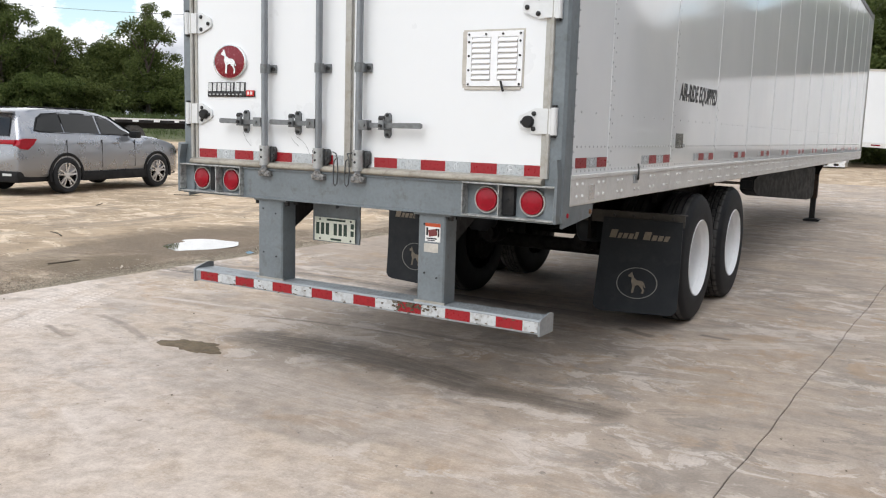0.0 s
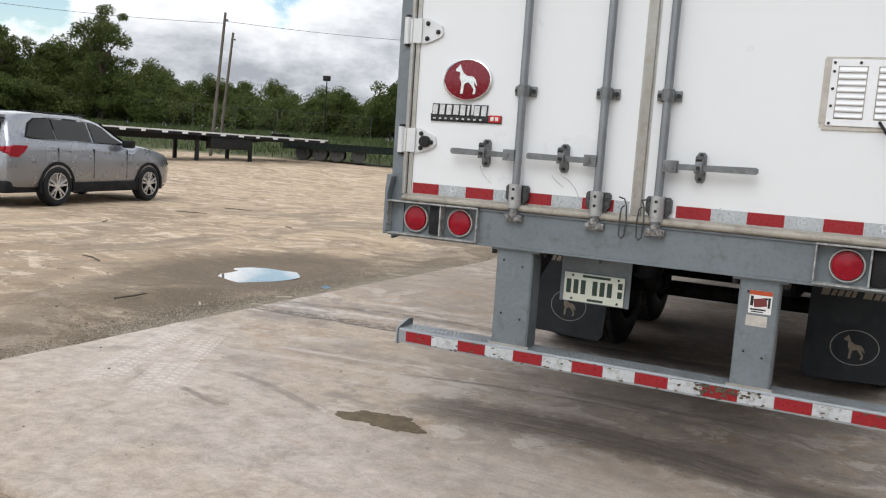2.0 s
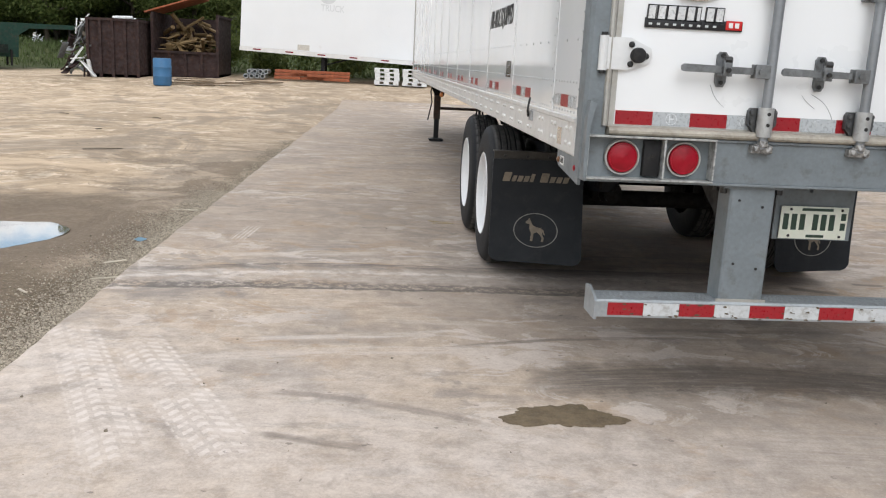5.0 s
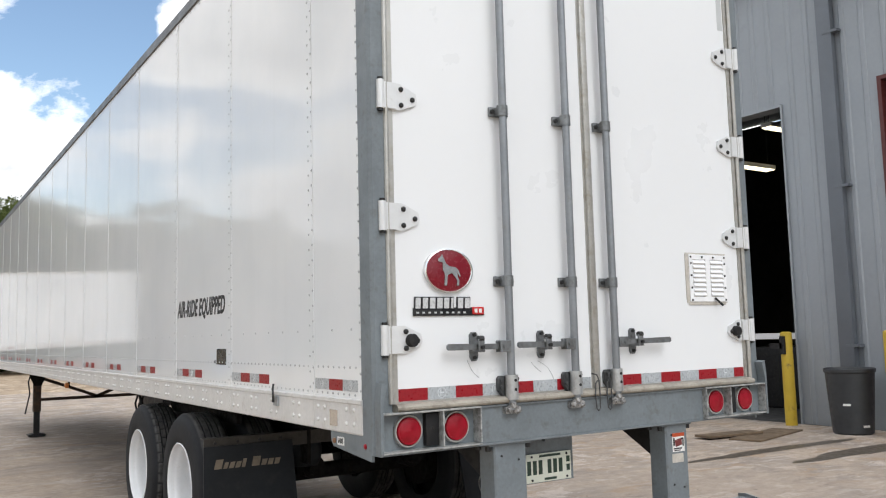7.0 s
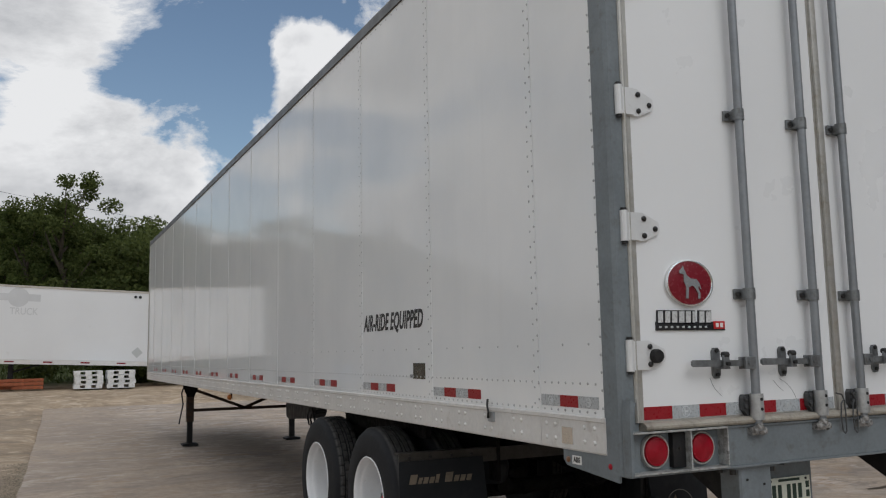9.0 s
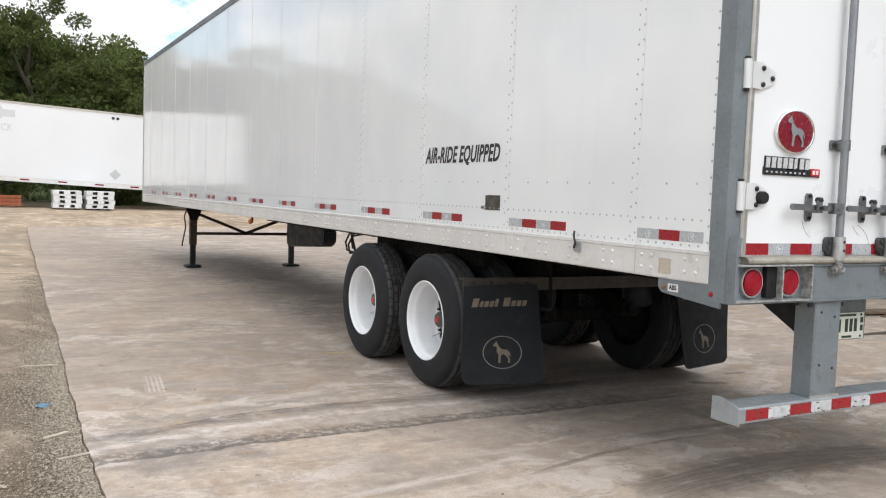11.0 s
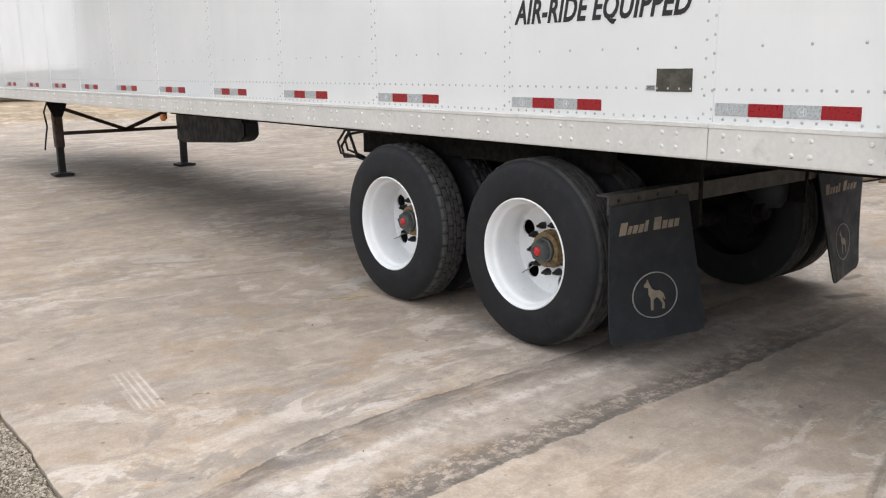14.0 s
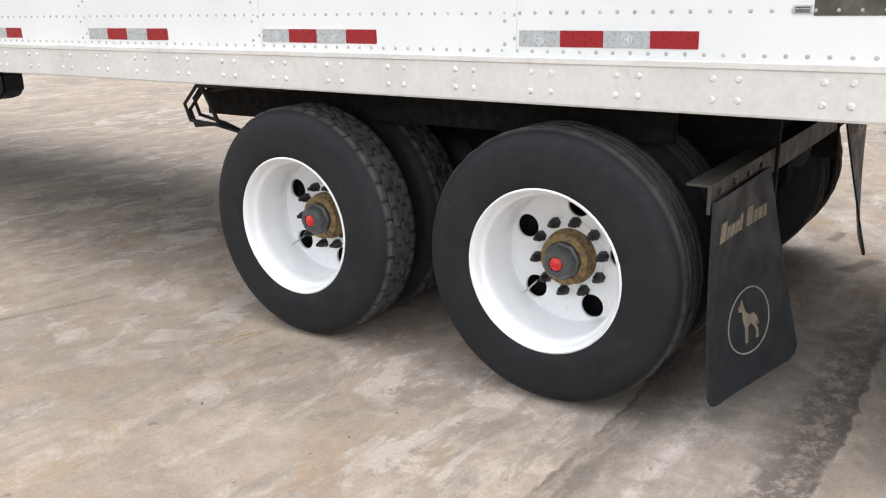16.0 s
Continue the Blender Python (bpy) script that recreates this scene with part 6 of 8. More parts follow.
def water():
    m = Nodes("still puddle water")
    m.b.inputs["IOR"].default_value = 1.33
    m.b.inputs["Specular IOR Level"].default_value = 0.9
    m.b.inputs["Coat Weight"].default_value = 1.0
    m.b.inputs["Coat Roughness"].default_value = 0.02
    return m.done(m.ramp(m.noise(3, 3), 0.3, 0.7, (0.16, 0.145, 0.12), (0.24, 0.22, 0.19)), 0.04)


WATER = water()


def glow(name, color, strength):
    m = Nodes(name)
    m.b.inputs["Emission Color"].default_value = (*color, 1)
    m.b.inputs["Emission Strength"].default_value = strength
    return m.done((0.8, 0.8, 0.78), 0.5)


def blob(cx, cy, rx, ry, n, seed, rag=0.25):
    r = random.Random(seed)
    ph = [r.uniform(0, 6.28) for _ in range(4)]
    pts = []
    for i in range(n):
        a = 2 * math.pi * i / n
        k = 1 + rag * (0.5 * math.sin(2 * a + ph[0]) + 0.35 * math.sin(3 * a + ph[1]) + 0.25 * math.sin(5 * a + ph[2]) + 0.15 * math.sin(9 * a + ph[3]) + 0.10 * math.sin(17 * a + ph[1]) + 0.07 * math.sin(29 * a + ph[0]))
        pts.append((cx + rx * k * math.cos(a), cy + ry * k * math.sin(a)))
    return pts


def low_patch(name, pts, z, material, label, category, crown=0.0, kind="structure"):
    """A thin patch lying on the ground, a little raised in its middle."""
    bm = bmesh.new()
    cx, cy = sum(p[0] for p in pts) / len(pts), sum(p[1] for p in pts) / len(pts)
    rings = []
    for f, h in ((1.0, 0.0), (0.93, 0.55), (0.7, 0.85), (0.35, 1.0)):
        rings.append([bm.verts.new((cx + (x - cx) * f, cy + (y - cy) * f, z + crown * h * (0.75 + 0.5 * noise.noise((x * 9 * f, y * 9 * f, 1.0))))) for x, y in pts])
    n = len(pts)
    for p, q in zip(rings, rings[1:]):
        for i in range(n):
            bm.faces.new((p[i], p[(i + 1) % n], q[(i + 1) % n], q[i]))
    bm.faces.new(rings[-1])
    return tagged(new(name, mesh_of(name, bm, material)), label, category, kind=kind)


low_patch("sand_patch", blob(-1.275, 0.015, 0.215, 0.135, 90, 3, 0.38), 0.0015, BRICKDIRT, "thin brown patch of damp sand on the concrete", "sand patch", 0.007)
low_patch("puddle", blob(-5.15, 3.62, 0.50, 0.62, 48, 8, 0.10), ground_z(-5.09, 3.67) - 0.057, WATER, "shallow puddle of still rain water in the gravel", "puddle", 0.0)
WET = surface("wet dark concrete", (0.115, 0.095, 0.075), 0.42, gloss=0.4, vary=0.35, scale=5, grain=40, bump=0.2)
low_patch("wet_patch", blob(6.3, 3.55, 1.5, 0.13, 40, 11, 0.3), 0.003, WET, "narrow wet trickle on the concrete by the building", "wet patch", 0.001)
low_patch("wet_patch", blob(7.3, 2.75, 1.5, 0.22, 40, 12, 0.4), 0.003, WET, "wet dark trickle on the concrete by the building", "wet patch", 0.001)


# ---- building ----
def build_building():
    XW, D0, D1, DT, EAVE = 9.0, 5.0, 9.6, 5.12, 7.25
    def ribbed(bm, y0, y1, z0, z1, out=-1):
        """Sheet wall with upright ribs, 0.1 thick."""
        add_box(bm, XW, XW + 0.1, y0, y1, z0, z1)
    for y0, y1, z0, z1 in ((-26.0, -1.2, 0.0, EAVE), (-1.2, 3.4, 5.16, EAVE), (3.4, D0, 0.0, EAVE), (D1, 24.0, 0.0, EAVE), (D0, D1, DT, EAVE)):
        bm = bmesh.new()
        ribbed(bm, y0, y1, z0, z1)
        w = structure("wall_east", bm, SHEET, "blue-grey ribbed metal building wall", "wall")
        y = y0 + 0.18
        me = None
        while y < y1 - 0.1:
            if me is None:
                b2 = bmesh.new()
                add_prism(b2, [(XW, -0.05), (XW - 0.018, -0.03), (XW - 0.018, 0.03), (XW, 0.05)], "z", z0 + 0.01, z1 - 0.01)
                me = mesh_of("rib", b2, SHEET, False)
            rib = new("rib", me)
            rib.parent, rib.location = w, (-0.001, y, 0)
            y += 0.305
    bm = bmesh.new()
    add_box(bm, XW - 0.04, XW + 0.25, D0 - 0.01, D0 + 0.02, 0.0, DT)
    add_box(bm, XW - 0.04, XW + 0.25, D1 - 0.02, D1 + 0.01, 0.0, DT)
    add_box(bm, XW - 0.04, XW + 0.25, D0 + 0.02, D1 - 0.02, DT - 0.03, DT + 0.02)
    structure("trim", bm, SHEET, "bent sheet trim round the open bay door", "door trim")
    bm = bmesh.new()
    add_box(bm, XW - 0.16, XW + 0.12, -26.0, 24.0, EAVE, EAVE + 0.16, 0.02)
    structure("eaves_gutter", bm, TRIM, "dark grey eaves gutter along the building", "gutter")
    bm = bmesh.new()
    add_prism(bm, [(XW - 0.1, EAVE + 0.15), (XW + 16, EAVE + 2.2), (XW + 16, EAVE + 2.1), (XW - 0.1, EAVE + 0.05)], "y", -26.0, 24.0)
    structure("roof", bm, TRIM, "low-pitched metal roof", "roof")
    bm = bmesh.new()
    add_box(bm, XW + 15.8, XW + 16, -26, 24, 0, EAVE + 2)
    add_box(bm, XW + 0.1, XW + 16, 23.8, 24, 0, EAVE + 1.8)
    add_box(bm, XW + 0.1, XW + 16, -26, -25.8, 0, EAVE + 1.8)
    add_box(bm, XW + 0.1, XW + 9.0, D0 - 1.6, D0 - 1.5, 0, EAVE)
    structure("wall_inner", bm, DIM, "dim workshop inner walls", "wall")
    bm = bmesh.new()
    add_box(bm, XW + 0.02, XW + 16, -26, 24, -0.05, 0.0)
    structure("floor", bm, DIM, "dark workshop floor", "floor")
    # second bay, closed by a dark red sectional door set back in its opening
    bm = bmesh.new()
    for y in (-1.2, 3.34):
        add_box(bm, XW - 0.03, XW + 0.2, y, y + 0.06, 0.0, 5.16)
    add_box(bm, XW - 0.03, XW + 0.2, -1.14, 3.34, 5.1, 5.16)
    structure("trim", bm, surface("dark red door trim", (0.09, 0.018, 0.016), 0.5, vary=0.2, scale=6), "dark red trim round the closed bay door", "door trim")
    bm = bmesh.new()
    add_box(bm, XW + 0.22, XW + 0.24, -1.2, 3.4, 0.0, 5.16)
    bay = structure("door_1", bm, DIM, "closed dark red sectional bay door", "door")
    red = surface("dark red door panel", (0.07, 0.014, 0.013), 0.55, vary=0.25, scale=4)
    for k in range(9):
        bm = bmesh.new()
        add_box(bm, XW + 0.17, XW + 0.22, -1.13, 3.33, 0.01 + k * 0.565, 0.565 + k * 0.565, 0.012)
        part("door_panel", bm, red, bay, smooth=False)
    # two strip lights deep in the bay
    for x, y, z in ((12.1, 7.12, 5.5), (11.9, 7.78, 4.82)):
        lamp = thing("strip_light", "lit workshop strip light under the roof", "ceiling light", "workshop lights")
        bm = bmesh.new()
        add_box(bm, x - 0.6, x + 0.6, y - 0.12, y + 0.12, z + 0.02, z + 0.1)
        part("housing", bm, WHITEPAINT, lamp, smooth=False)
        bm = bmesh.new()
        add_box(bm, x - 0.58, x + 0.58, y - 0.1, y + 0.1, z, z + 0.018)
        part("diffuser", bm, glow("warm strip glow", (1.0, 0.86, 0.55), 3.0), lamp, smooth=False)
        bm = bmesh.new()
        for dx in (-0.5, 0.5):
            add_rod(bm, (x + dx, y, z + 0.1), (x + dx, y, 7.68), 0.006, 6)
        part("hanger", bm, BLACK, lamp, smooth=False)
    # a low white rail with a dark machine behind it in the bay
    bm = bmesh.new()
    add_box(bm, XW + 0.45, XW + 0.57, D0 + 0.05, D1 - 0.05, 1.32, 1.42, 0.01)
    rail = tagged(new("barrier_rail", mesh_of("barrier_rail", bm, WHITEPAINT, False)), "white painted rail across the open bay", "rail", kind="")
    bm = bmesh.new()
    for y in (D0 + 0.2, D0 + 2.2, D1 - 0.2):
        add_box(bm, XW + 0.47, XW + 0.55, y, y + 0.08, 0.0, 1.32)
    part("rail_post", bm, BLACK, rail, smooth=False)
    bm = bmesh.new()
    add_box(bm, XW + 2.0, XW + 4.0, D0 + 0.4, D0 + 2.4, 0.0, 1.15, 0.05)
    add_box(bm, XW + 2.2, XW + 3.0, D0 + 0.8, D0 + 1.6, 1.15, 1.6, 0.04)
    tagged(new("workshop_machine", mesh_of("workshop_machine", bm, BLACK)), "dark machine standing inside the dim bay", "machine")
    # downpipe
    pipe = thing("downpipe", "dark grey square downpipe on the metal wall", "downpipe")
    bm = bmesh.new()
    add_box(bm, XW - 0.14, XW - 0.03, 3.99, 4.23, 0.12, EAVE - 0.12, 0.012)
    part("pipe", bm, TRIM, pipe)
    bm = bmesh.new()
    add_prism(bm, [(XW - 0.14, 0.125), (XW - 0.03, 0.125), (XW - 0.12, 0.03), (XW - 0.25, 0.02), (XW - 0.26, 0.08)], "y", 3.99, 4.23)
    part("shoe", bm, TRIM, pipe, smooth=False)
    for z in (1.2, 3.6, 6.0):
        bm = bmesh.new()
        add_box(bm, XW - 0.148, XW - 0.03, 3.89, 4.13, z, z + 0.04)
        part("strap", bm, TRIM, pipe, smooth=False)
    # flood lamp on the wall
    lamp = thing("wall_lamp", "grey wall-pack lamp high on the metal wall", "wall lamp")
    bm = bmesh.new()
    add_prism(bm, [(XW - 0.03, 6.6), (XW - 0.03, 6.98), (XW - 0.16, 6.98), (XW - 0.32, 6.74), (XW - 0.28, 6.66)], "y", 3.25, 3.72)
    part("housing", bm, TRIM, lamp, smooth=False)
    bm = bmesh.new()
    add_prism(bm, [(XW - 0.165, 6.965), (XW - 0.31, 6.75), (XW - 0.325, 6.755), (XW - 0.175, 6.975)], "y", 3.28, 3.69)
    part("lens", bm, GREYPAINT, lamp, "dull frosted lamp lens", smooth=False)


def bollard(x, y, h, label):
    b = thing("bollard", label, "bollard", "bollards at the bay door")
    bm = bmesh.new()
    add_turned(bm, [(0.0, h), (0.06, h - 0.004), (0.085, h - 0.02), (0.088, h - 0.05), (0.088, 0.0)], (x, y, 0), (0, 0, 1), 20)
    part("post", bm, YELLOW, b)
    return b


def build_by_wall():
    b = bollard(8.72, 5.02, 1.45, "chipped yellow steel bollard beside the open bay")
    bm = bmesh.new()
    add_box(bm, 8.60, 8.66, 5.02, 5.24, 1.18, 1.27)
    add_box(bm, 8.60, 8.65, 4.98, 5.06, 1.10, 1.38)
    part("clamp", bm, BLACK, b, "black steel clamp", smooth=False)
    bollard(8.30, 3.12, 1.45, "yellow steel bollard beside a dark bin")
    can = thing("rubbish_bin", "dark grey plastic rubbish bin at the wall", "bin")
    bm = bmesh.new()
    x, y = 8.42, 3.82
    add_turned(bm, [(0.25, 0.0), (0.27, 0.02), (0.30, 0.45), (0.325, 0.85), (0.345, 0.87), (0.345, 0.91), (0.33, 0.92), (0.315, 0.90), (0.30, 0.5), (0.0, 0.45)], (x, y, 0), (0, 0, 1), 32)
    part("body", bm, PLASTIC_GREY, can)
    for a in (200, 250):
        bm = bmesh.new()
        d = Vector((math.cos(radians(a)), math.sin(radians(a)), 0))
        p = Vector((x, y, 0.42 if a == 200 else 0.12)) + d * (0.296 if a == 200 else 0.275)
        add_beam(bm, p - Vector((-d.y, d.x, 0)) * 0.05, p + Vector((-d.y, d.x, 0)) * 0.05, 0.006, 0.03)
        part("label_bar", bm, WHITEINK, can, smooth=False)
    for i, (cx, cy, w, d, a) in enumerate(((7.4, 4.5, 1.5, 0.45, 14), (6.9, 4.75, 1.0, 0.28, -8))):
        bm = bmesh.new()
        add_box(bm, -w / 2, w / 2, -d / 2, d / 2, 0.0, 0.022 + 0.01 * i, 0.004)
        ob = tagged(new("board", mesh_of("board", bm, WOOD)), "weathered brown board lying on the concrete", "board", "loose boards")
        ob.matrix_basis = pose(cx, cy, 0.002 + 0.024 * i, 0, 0, a)


# ---- parked car ----
def build_car():
    car = thing("car", "silver sport utility car parked on the gravel", "car", at=Matrix.Translation((-14.08, 7.39, ground_z(-14.1, 8.8) - 0.015)) @ Matrix.Rotation(math.atan2(2.78, -0.45), 4, "Z"))
    #      x     belt  half roof  top  low-half
    st = [(-1.19, 0.96, 0.78, 1.00, 0.84), (-1.15, 1.10, 0.80, 1.16, 0.92), (-1.07, 1.20, 0.76, 1.38, 0.95), (-0.98, 1.26, 0.72, 1.62, 0.97), (-0.86, 1.27, 0.70, 1.71, 0.98), (-0.6, 1.27, 0.70, 1.755, 0.985), (-0.2, 1.26, 0.705, 1.785, 0.99),
          (0.3, 1.25, 0.71, 1.795, 0.995), (0.8, 1.24, 0.71, 1.78, 0.995), (1.2, 1.23, 0.705, 1.735, 0.993), (1.5, 1.225, 0.70, 1.665, 0.99), (1.95, 1.215, 0.74, 1.435, 0.985), (2.28, 1.195, 0.81, 1.255, 0.985),
          (2.6, 1.17, 0.87, 1.235, 0.985), (2.9, 1.14, 0.87, 1.20, 0.98), (3.2, 1.09, 0.86, 1.15, 0.965), (3.45, 1.03, 0.82, 1.085, 0.94), (3.62, 0.96, 0.78, 1.01, 0.89), (3.73, 0.86, 0.72, 0.91, 0.83), (3.79, 0.70, 0.66, 0.75, 0.76)]

    def ring(s_):
        _x, belt, rw, top, low = s_
        mid = min(0.80, belt - 0.12)
        return [(low * 0.86, 0.30), (low * 0.975, 0.40), (low * 0.995, 0.56), (low, mid - 0.06), (low * 0.992, (mid + belt) / 2), (low * 0.955, belt), (rw + 0.03, top - 0.085), (rw - 0.02, top - 0.04), (rw - 0.16, top - 0.012), (0.0, top)]

    bm = bmesh.new()
    rings = []
    for s_ in st:
        half = ring(s_)
        pts = [(s_[0], -w, z) for w, z in half] + [(s_[0], w, z) for w, z in reversed(half[:-1])]
        rings.append([bm.verts.new(Vector(p)) for p in pts])
    for p, q in zip(rings, rings[1:]):
        for i in range(len(p) - 1):
            bm.faces.new((p[i], p[i + 1], q[i + 1], q[i]))
        bm.faces.new((p[-1], p[0], q[0], q[-1]))
    bm.faces.new(rings[0]), bm.faces.new(rings[-1])
    part("body", bm, CARPAINT, car, "silver painted body").data.set_sharp_from_angle(angle=radians(62))

    def between(x, k):
        for a, b in zip(st, st[1:]):
            if a[0] <= x <= b[0]:
                f = (x - a[0]) / (b[0] - a[0])
                return [ring(a)[k][n] + (ring(b)[k][n] - ring(a)[k][n]) * f for n in (0, 1)]

    def side(x, t, sgn, lift=0.012):
        lo, hi = between(x, 5), between(x, 6)
        w, z = lo[0] + (hi[0] - lo[0]) * t, lo[1] + (hi[1] - lo[1]) * t
        return Vector((x, sgn * (w + lift), z + lift * 0.5))

    def pane(name, outline, sgn, mat, lift, label):
        bm = bmesh.new()
        a = [bm.verts.new(side(x, t, sgn, lift)) for x, t in outline]
        b = [bm.verts.new(side(x, t, sgn, -0.02)) for x, t in outline]
        bm.faces.new(a)
        for i in range(len(a)):
            bm.faces.new((a[i], a[(i + 1) % len(a)], b[(i + 1) % len(a)], b[i]))
        return part(name, bm, mat, car, label, smooth=False)

    for sgn in (-1, 1):
        pane("window_surround", ((-0.78, 0.10), (-0.66, 0.02), (0.0, 0.0), (0.7, 0.0), (1.4, 0.0), (2.10, 0.02), (2.0, 0.34), (1.74, 0.66), (1.5, 0.92), (1.2, 0.97), (0.6, 0.97), (0.0, 0.97), (-0.42, 0.95), (-0.60, 0.74)), sgn, CARTRIM, 0.006, "black window surround")
        for name, outline in (("quarter_window", ((-0.74, 0.14), (-0.62, 0.06), (-0.02, 0.05), (-0.02, 0.92), (-0.40, 0.90), (-0.56, 0.70))), ("rear_window", ((0.02, 0.05), (0.98, 0.05), (0.98, 0.92), (0.02, 0.92))), ("front_window", ((1.06, 0.05), (2.04, 0.07), (1.96, 0.32), (1.72, 0.60), (1.46, 0.88), (1.06, 0.92)))):
            pane(name, outline, sgn, CARGLASS, 0.012, "dark tinted glass")
        bm = bmesh.new()
        add_box(bm, 0.46, 2.40, sgn * 0.965 - 0.035, sgn * 0.965 + 0.04, 0.25, 0.45, 0.02)
        part("side_skirt", bm, CARTRIM, car, "black lower trim")
        bm = bmesh.new()
        add_box(bm, 1.86, 2.04, sgn * 1.09 - 0.12, sgn * 1.09 + 0.11, 1.17, 1.33, 0.04)
        part("door_mirror", bm, CARTRIM, car, "black door mirror")
        for x in (0.02, 1.02, 2.06):
            bm = bmesh.new()
            w = between(x, 3)[0]
            add_box(bm, x - 0.004, x + 0.004, min(sgn * (w - 0.02), sgn * (w + 0.002)), max(sgn * (w - 0.02), sgn * (w + 0.002)), 0.52, 1.12)
            part("door_seam", bm, CARTRIM, car, smooth=False)
        for x in (0.42, 1.44):
            bm = bmesh.new()
            add_box(bm, x - 0.11, x + 0.1, sgn * 0.985 - 0.012, sgn * 0.985 + 0.022, 1.045, 1.08, 0.01)
            part("door_handle", bm, CARPAINT, car)
        bm = bmesh.new()
        o = [(-1.13, 0.95), (-1.185, 1.02), (-1.16, 1.12), (-1.05, 1.155), (-0.74, 1.15), (-0.84, 1.03), (-0.98, 0.93)]
        add_prism(bm, o, "y", min(sgn * 0.80, sgn * 0.978), max(sgn * 0.80, sgn * 0.978))
        add_box(bm, -1.20, -1.10, min(sgn * 0.42, sgn * 0.86), max(sgn * 0.42, sgn * 0.86), 1.03, 1.12, 0.02)
        part("tail_light", bm, LENS, car, "red wrap-round tail light")
        bm = bmesh.new()
        add_box(bm, -1.235, -1.17, sgn * 0.66 - 0.12, sgn * 0.66 + 0.12, 0.40, 0.45, 0.008)
        part("rear_reflector", bm, PATCH, car, "pale reflector in the bumper")
        bm = bmesh.new()
        add_prism(bm, [(3.30, 0.93), (3.58, 0.88), (3.66, 0.82), (3.58, 0.77), (3.38, 0.84)], "y", min(sgn * 0.62, sgn * 0.895), max(sgn * 0.62, sgn * 0.895))
        part("headlight", bm, CARGLASS, car, "dark headlight", smooth=False)
        for cx in (0.0, 2.82):
            bm = bmesh.new()
            add_turned(bm, [(0.475, -0.03), (0.475, 0.042), (0.462, 0.05), (0.412, 0.046), (0.405, -0.2), (0.0, -0.2)], (cx, sgn * 0.955, 0.385), (0, sgn, 0), 44)
            for v in bm.verts:
                v.co.z = max(v.co.z, 0.26)
            part("wheel_arch", bm, CARTRIM, car, "black wheel arch trim")
            wheel = new("wheel")
            wheel.parent = car
            wheel.matrix_basis = Matrix.Translation((cx, sgn * 0.935, 0.385))
            bm = bmesh.new()
            add_turned(bm, [(0.262, 0.055), (0.28, 0.075), (0.335, 0.082), (0.372, 0.062), (0.385, 0.03), (0.385, -0.12), (0.36, -0.15), (0.25, -0.15)], (0, 0, 0), (0, sgn, 0), 44)
            part("tyre", bm, TYRE, wheel)
            bm = bmesh.new()
            add_turned(bm, [(0.266, 0.06), (0.25, 0.065), (0.24, 0.02), (0.235, -0.08), (0.0, -0.08)], (0, 0, 0), (0, sgn, 0), 40)
            part("barrel", bm, CARTRIM, wheel)
            bm = bmesh.new()
            add_turned(bm, [(0.268, 0.058), (0.262, 0.070), (0.250, 0.070), (0.246, 0.055)], (0, 0, 0), (0, sgn, 0), 40)
            add_rod(bm, (0, sgn * 0.03, 0), (0, sgn * 0.062, 0), 0.06, 16)
            part("alloy", bm, ALLOY, wheel, "bright twin-spoke alloy")
            for k in range(5):
                bm = bmesh.new()
                for da in (-0.17, 0.17):
                    a1, a2 = 2 * math.pi * k / 5 + da * 1.3 + 0.3, 2 * math.pi * k / 5 + da * 1.15 + 0.3
                    add_beam(bm, Vector((math.cos(a1), 0, math.sin(a1))) * 0.05 + Vector((0, sgn * 0.045, 0)), Vector((math.cos(a2), 0, math.sin(a2))) * 0.252 + Vector((0, sgn * 0.06, 0)), 0.034, 0.034)
                part("spoke", bm, ALLOY, wheel)
        bm = bmesh.new()
        add_rod(bm, (-0.65, sgn * 0.63, 1.785), (1.15, sgn * 0.63, 1.775), 0.016, 8)
        part("roof_rail", bm, CARTRIM, car, "black roof rail")
    for x0, x1, w in ((-1.225, -0.46, 0.93), (3.30, 3.83, 0.70)):
        bm = bmesh.new()
        add_box(bm, x0, x1, -w, w, 0.27, 0.50, 0.05)
        part("bumper", bm, CARTRIM, car, "black lower bumper")
    for name, o, lift in (("tailgate_window", ((-1.125, 0.66, 1.20), (-1.0, 0.60, 1.56)), (-0.03, 0.0)), ("windscreen", ((2.22, 0.72, 1.285), (1.57, 0.62, 1.635)), (0.02, 0.025))):
        bm = bmesh.new()
        (xa, wa, za), (xb, wb, zb) = o
        ring4 = [(xa, -wa, za), (xa, wa, za), (xb, wb, zb), (xb, -wb, zb)]
        a = [bm.verts.new((x + lift[0], y, z + lift[1])) for x, y, z in ring4]
        b = [bm.verts.new((x - 2 * lift[0], y, z - 2 * lift[1])) for x, y, z in ring4]
        bm.faces.new(a)
        for i in range(4):
            bm.faces.new((a[i], a[(i + 1) % 4], b[(i + 1) % 4], b[i]))
        part(name, bm, CARGLASS, car, "dark glass", smooth=False)
    bm = bmesh.new()
    add_box(bm, -1.12, -0.92, -0.62, 0.62, 1.655, 1.70, 0.015)
    part("spoiler", bm, CARPAINT, car, "small roof spoiler")


build_building()
build_by_wall()
build_car()


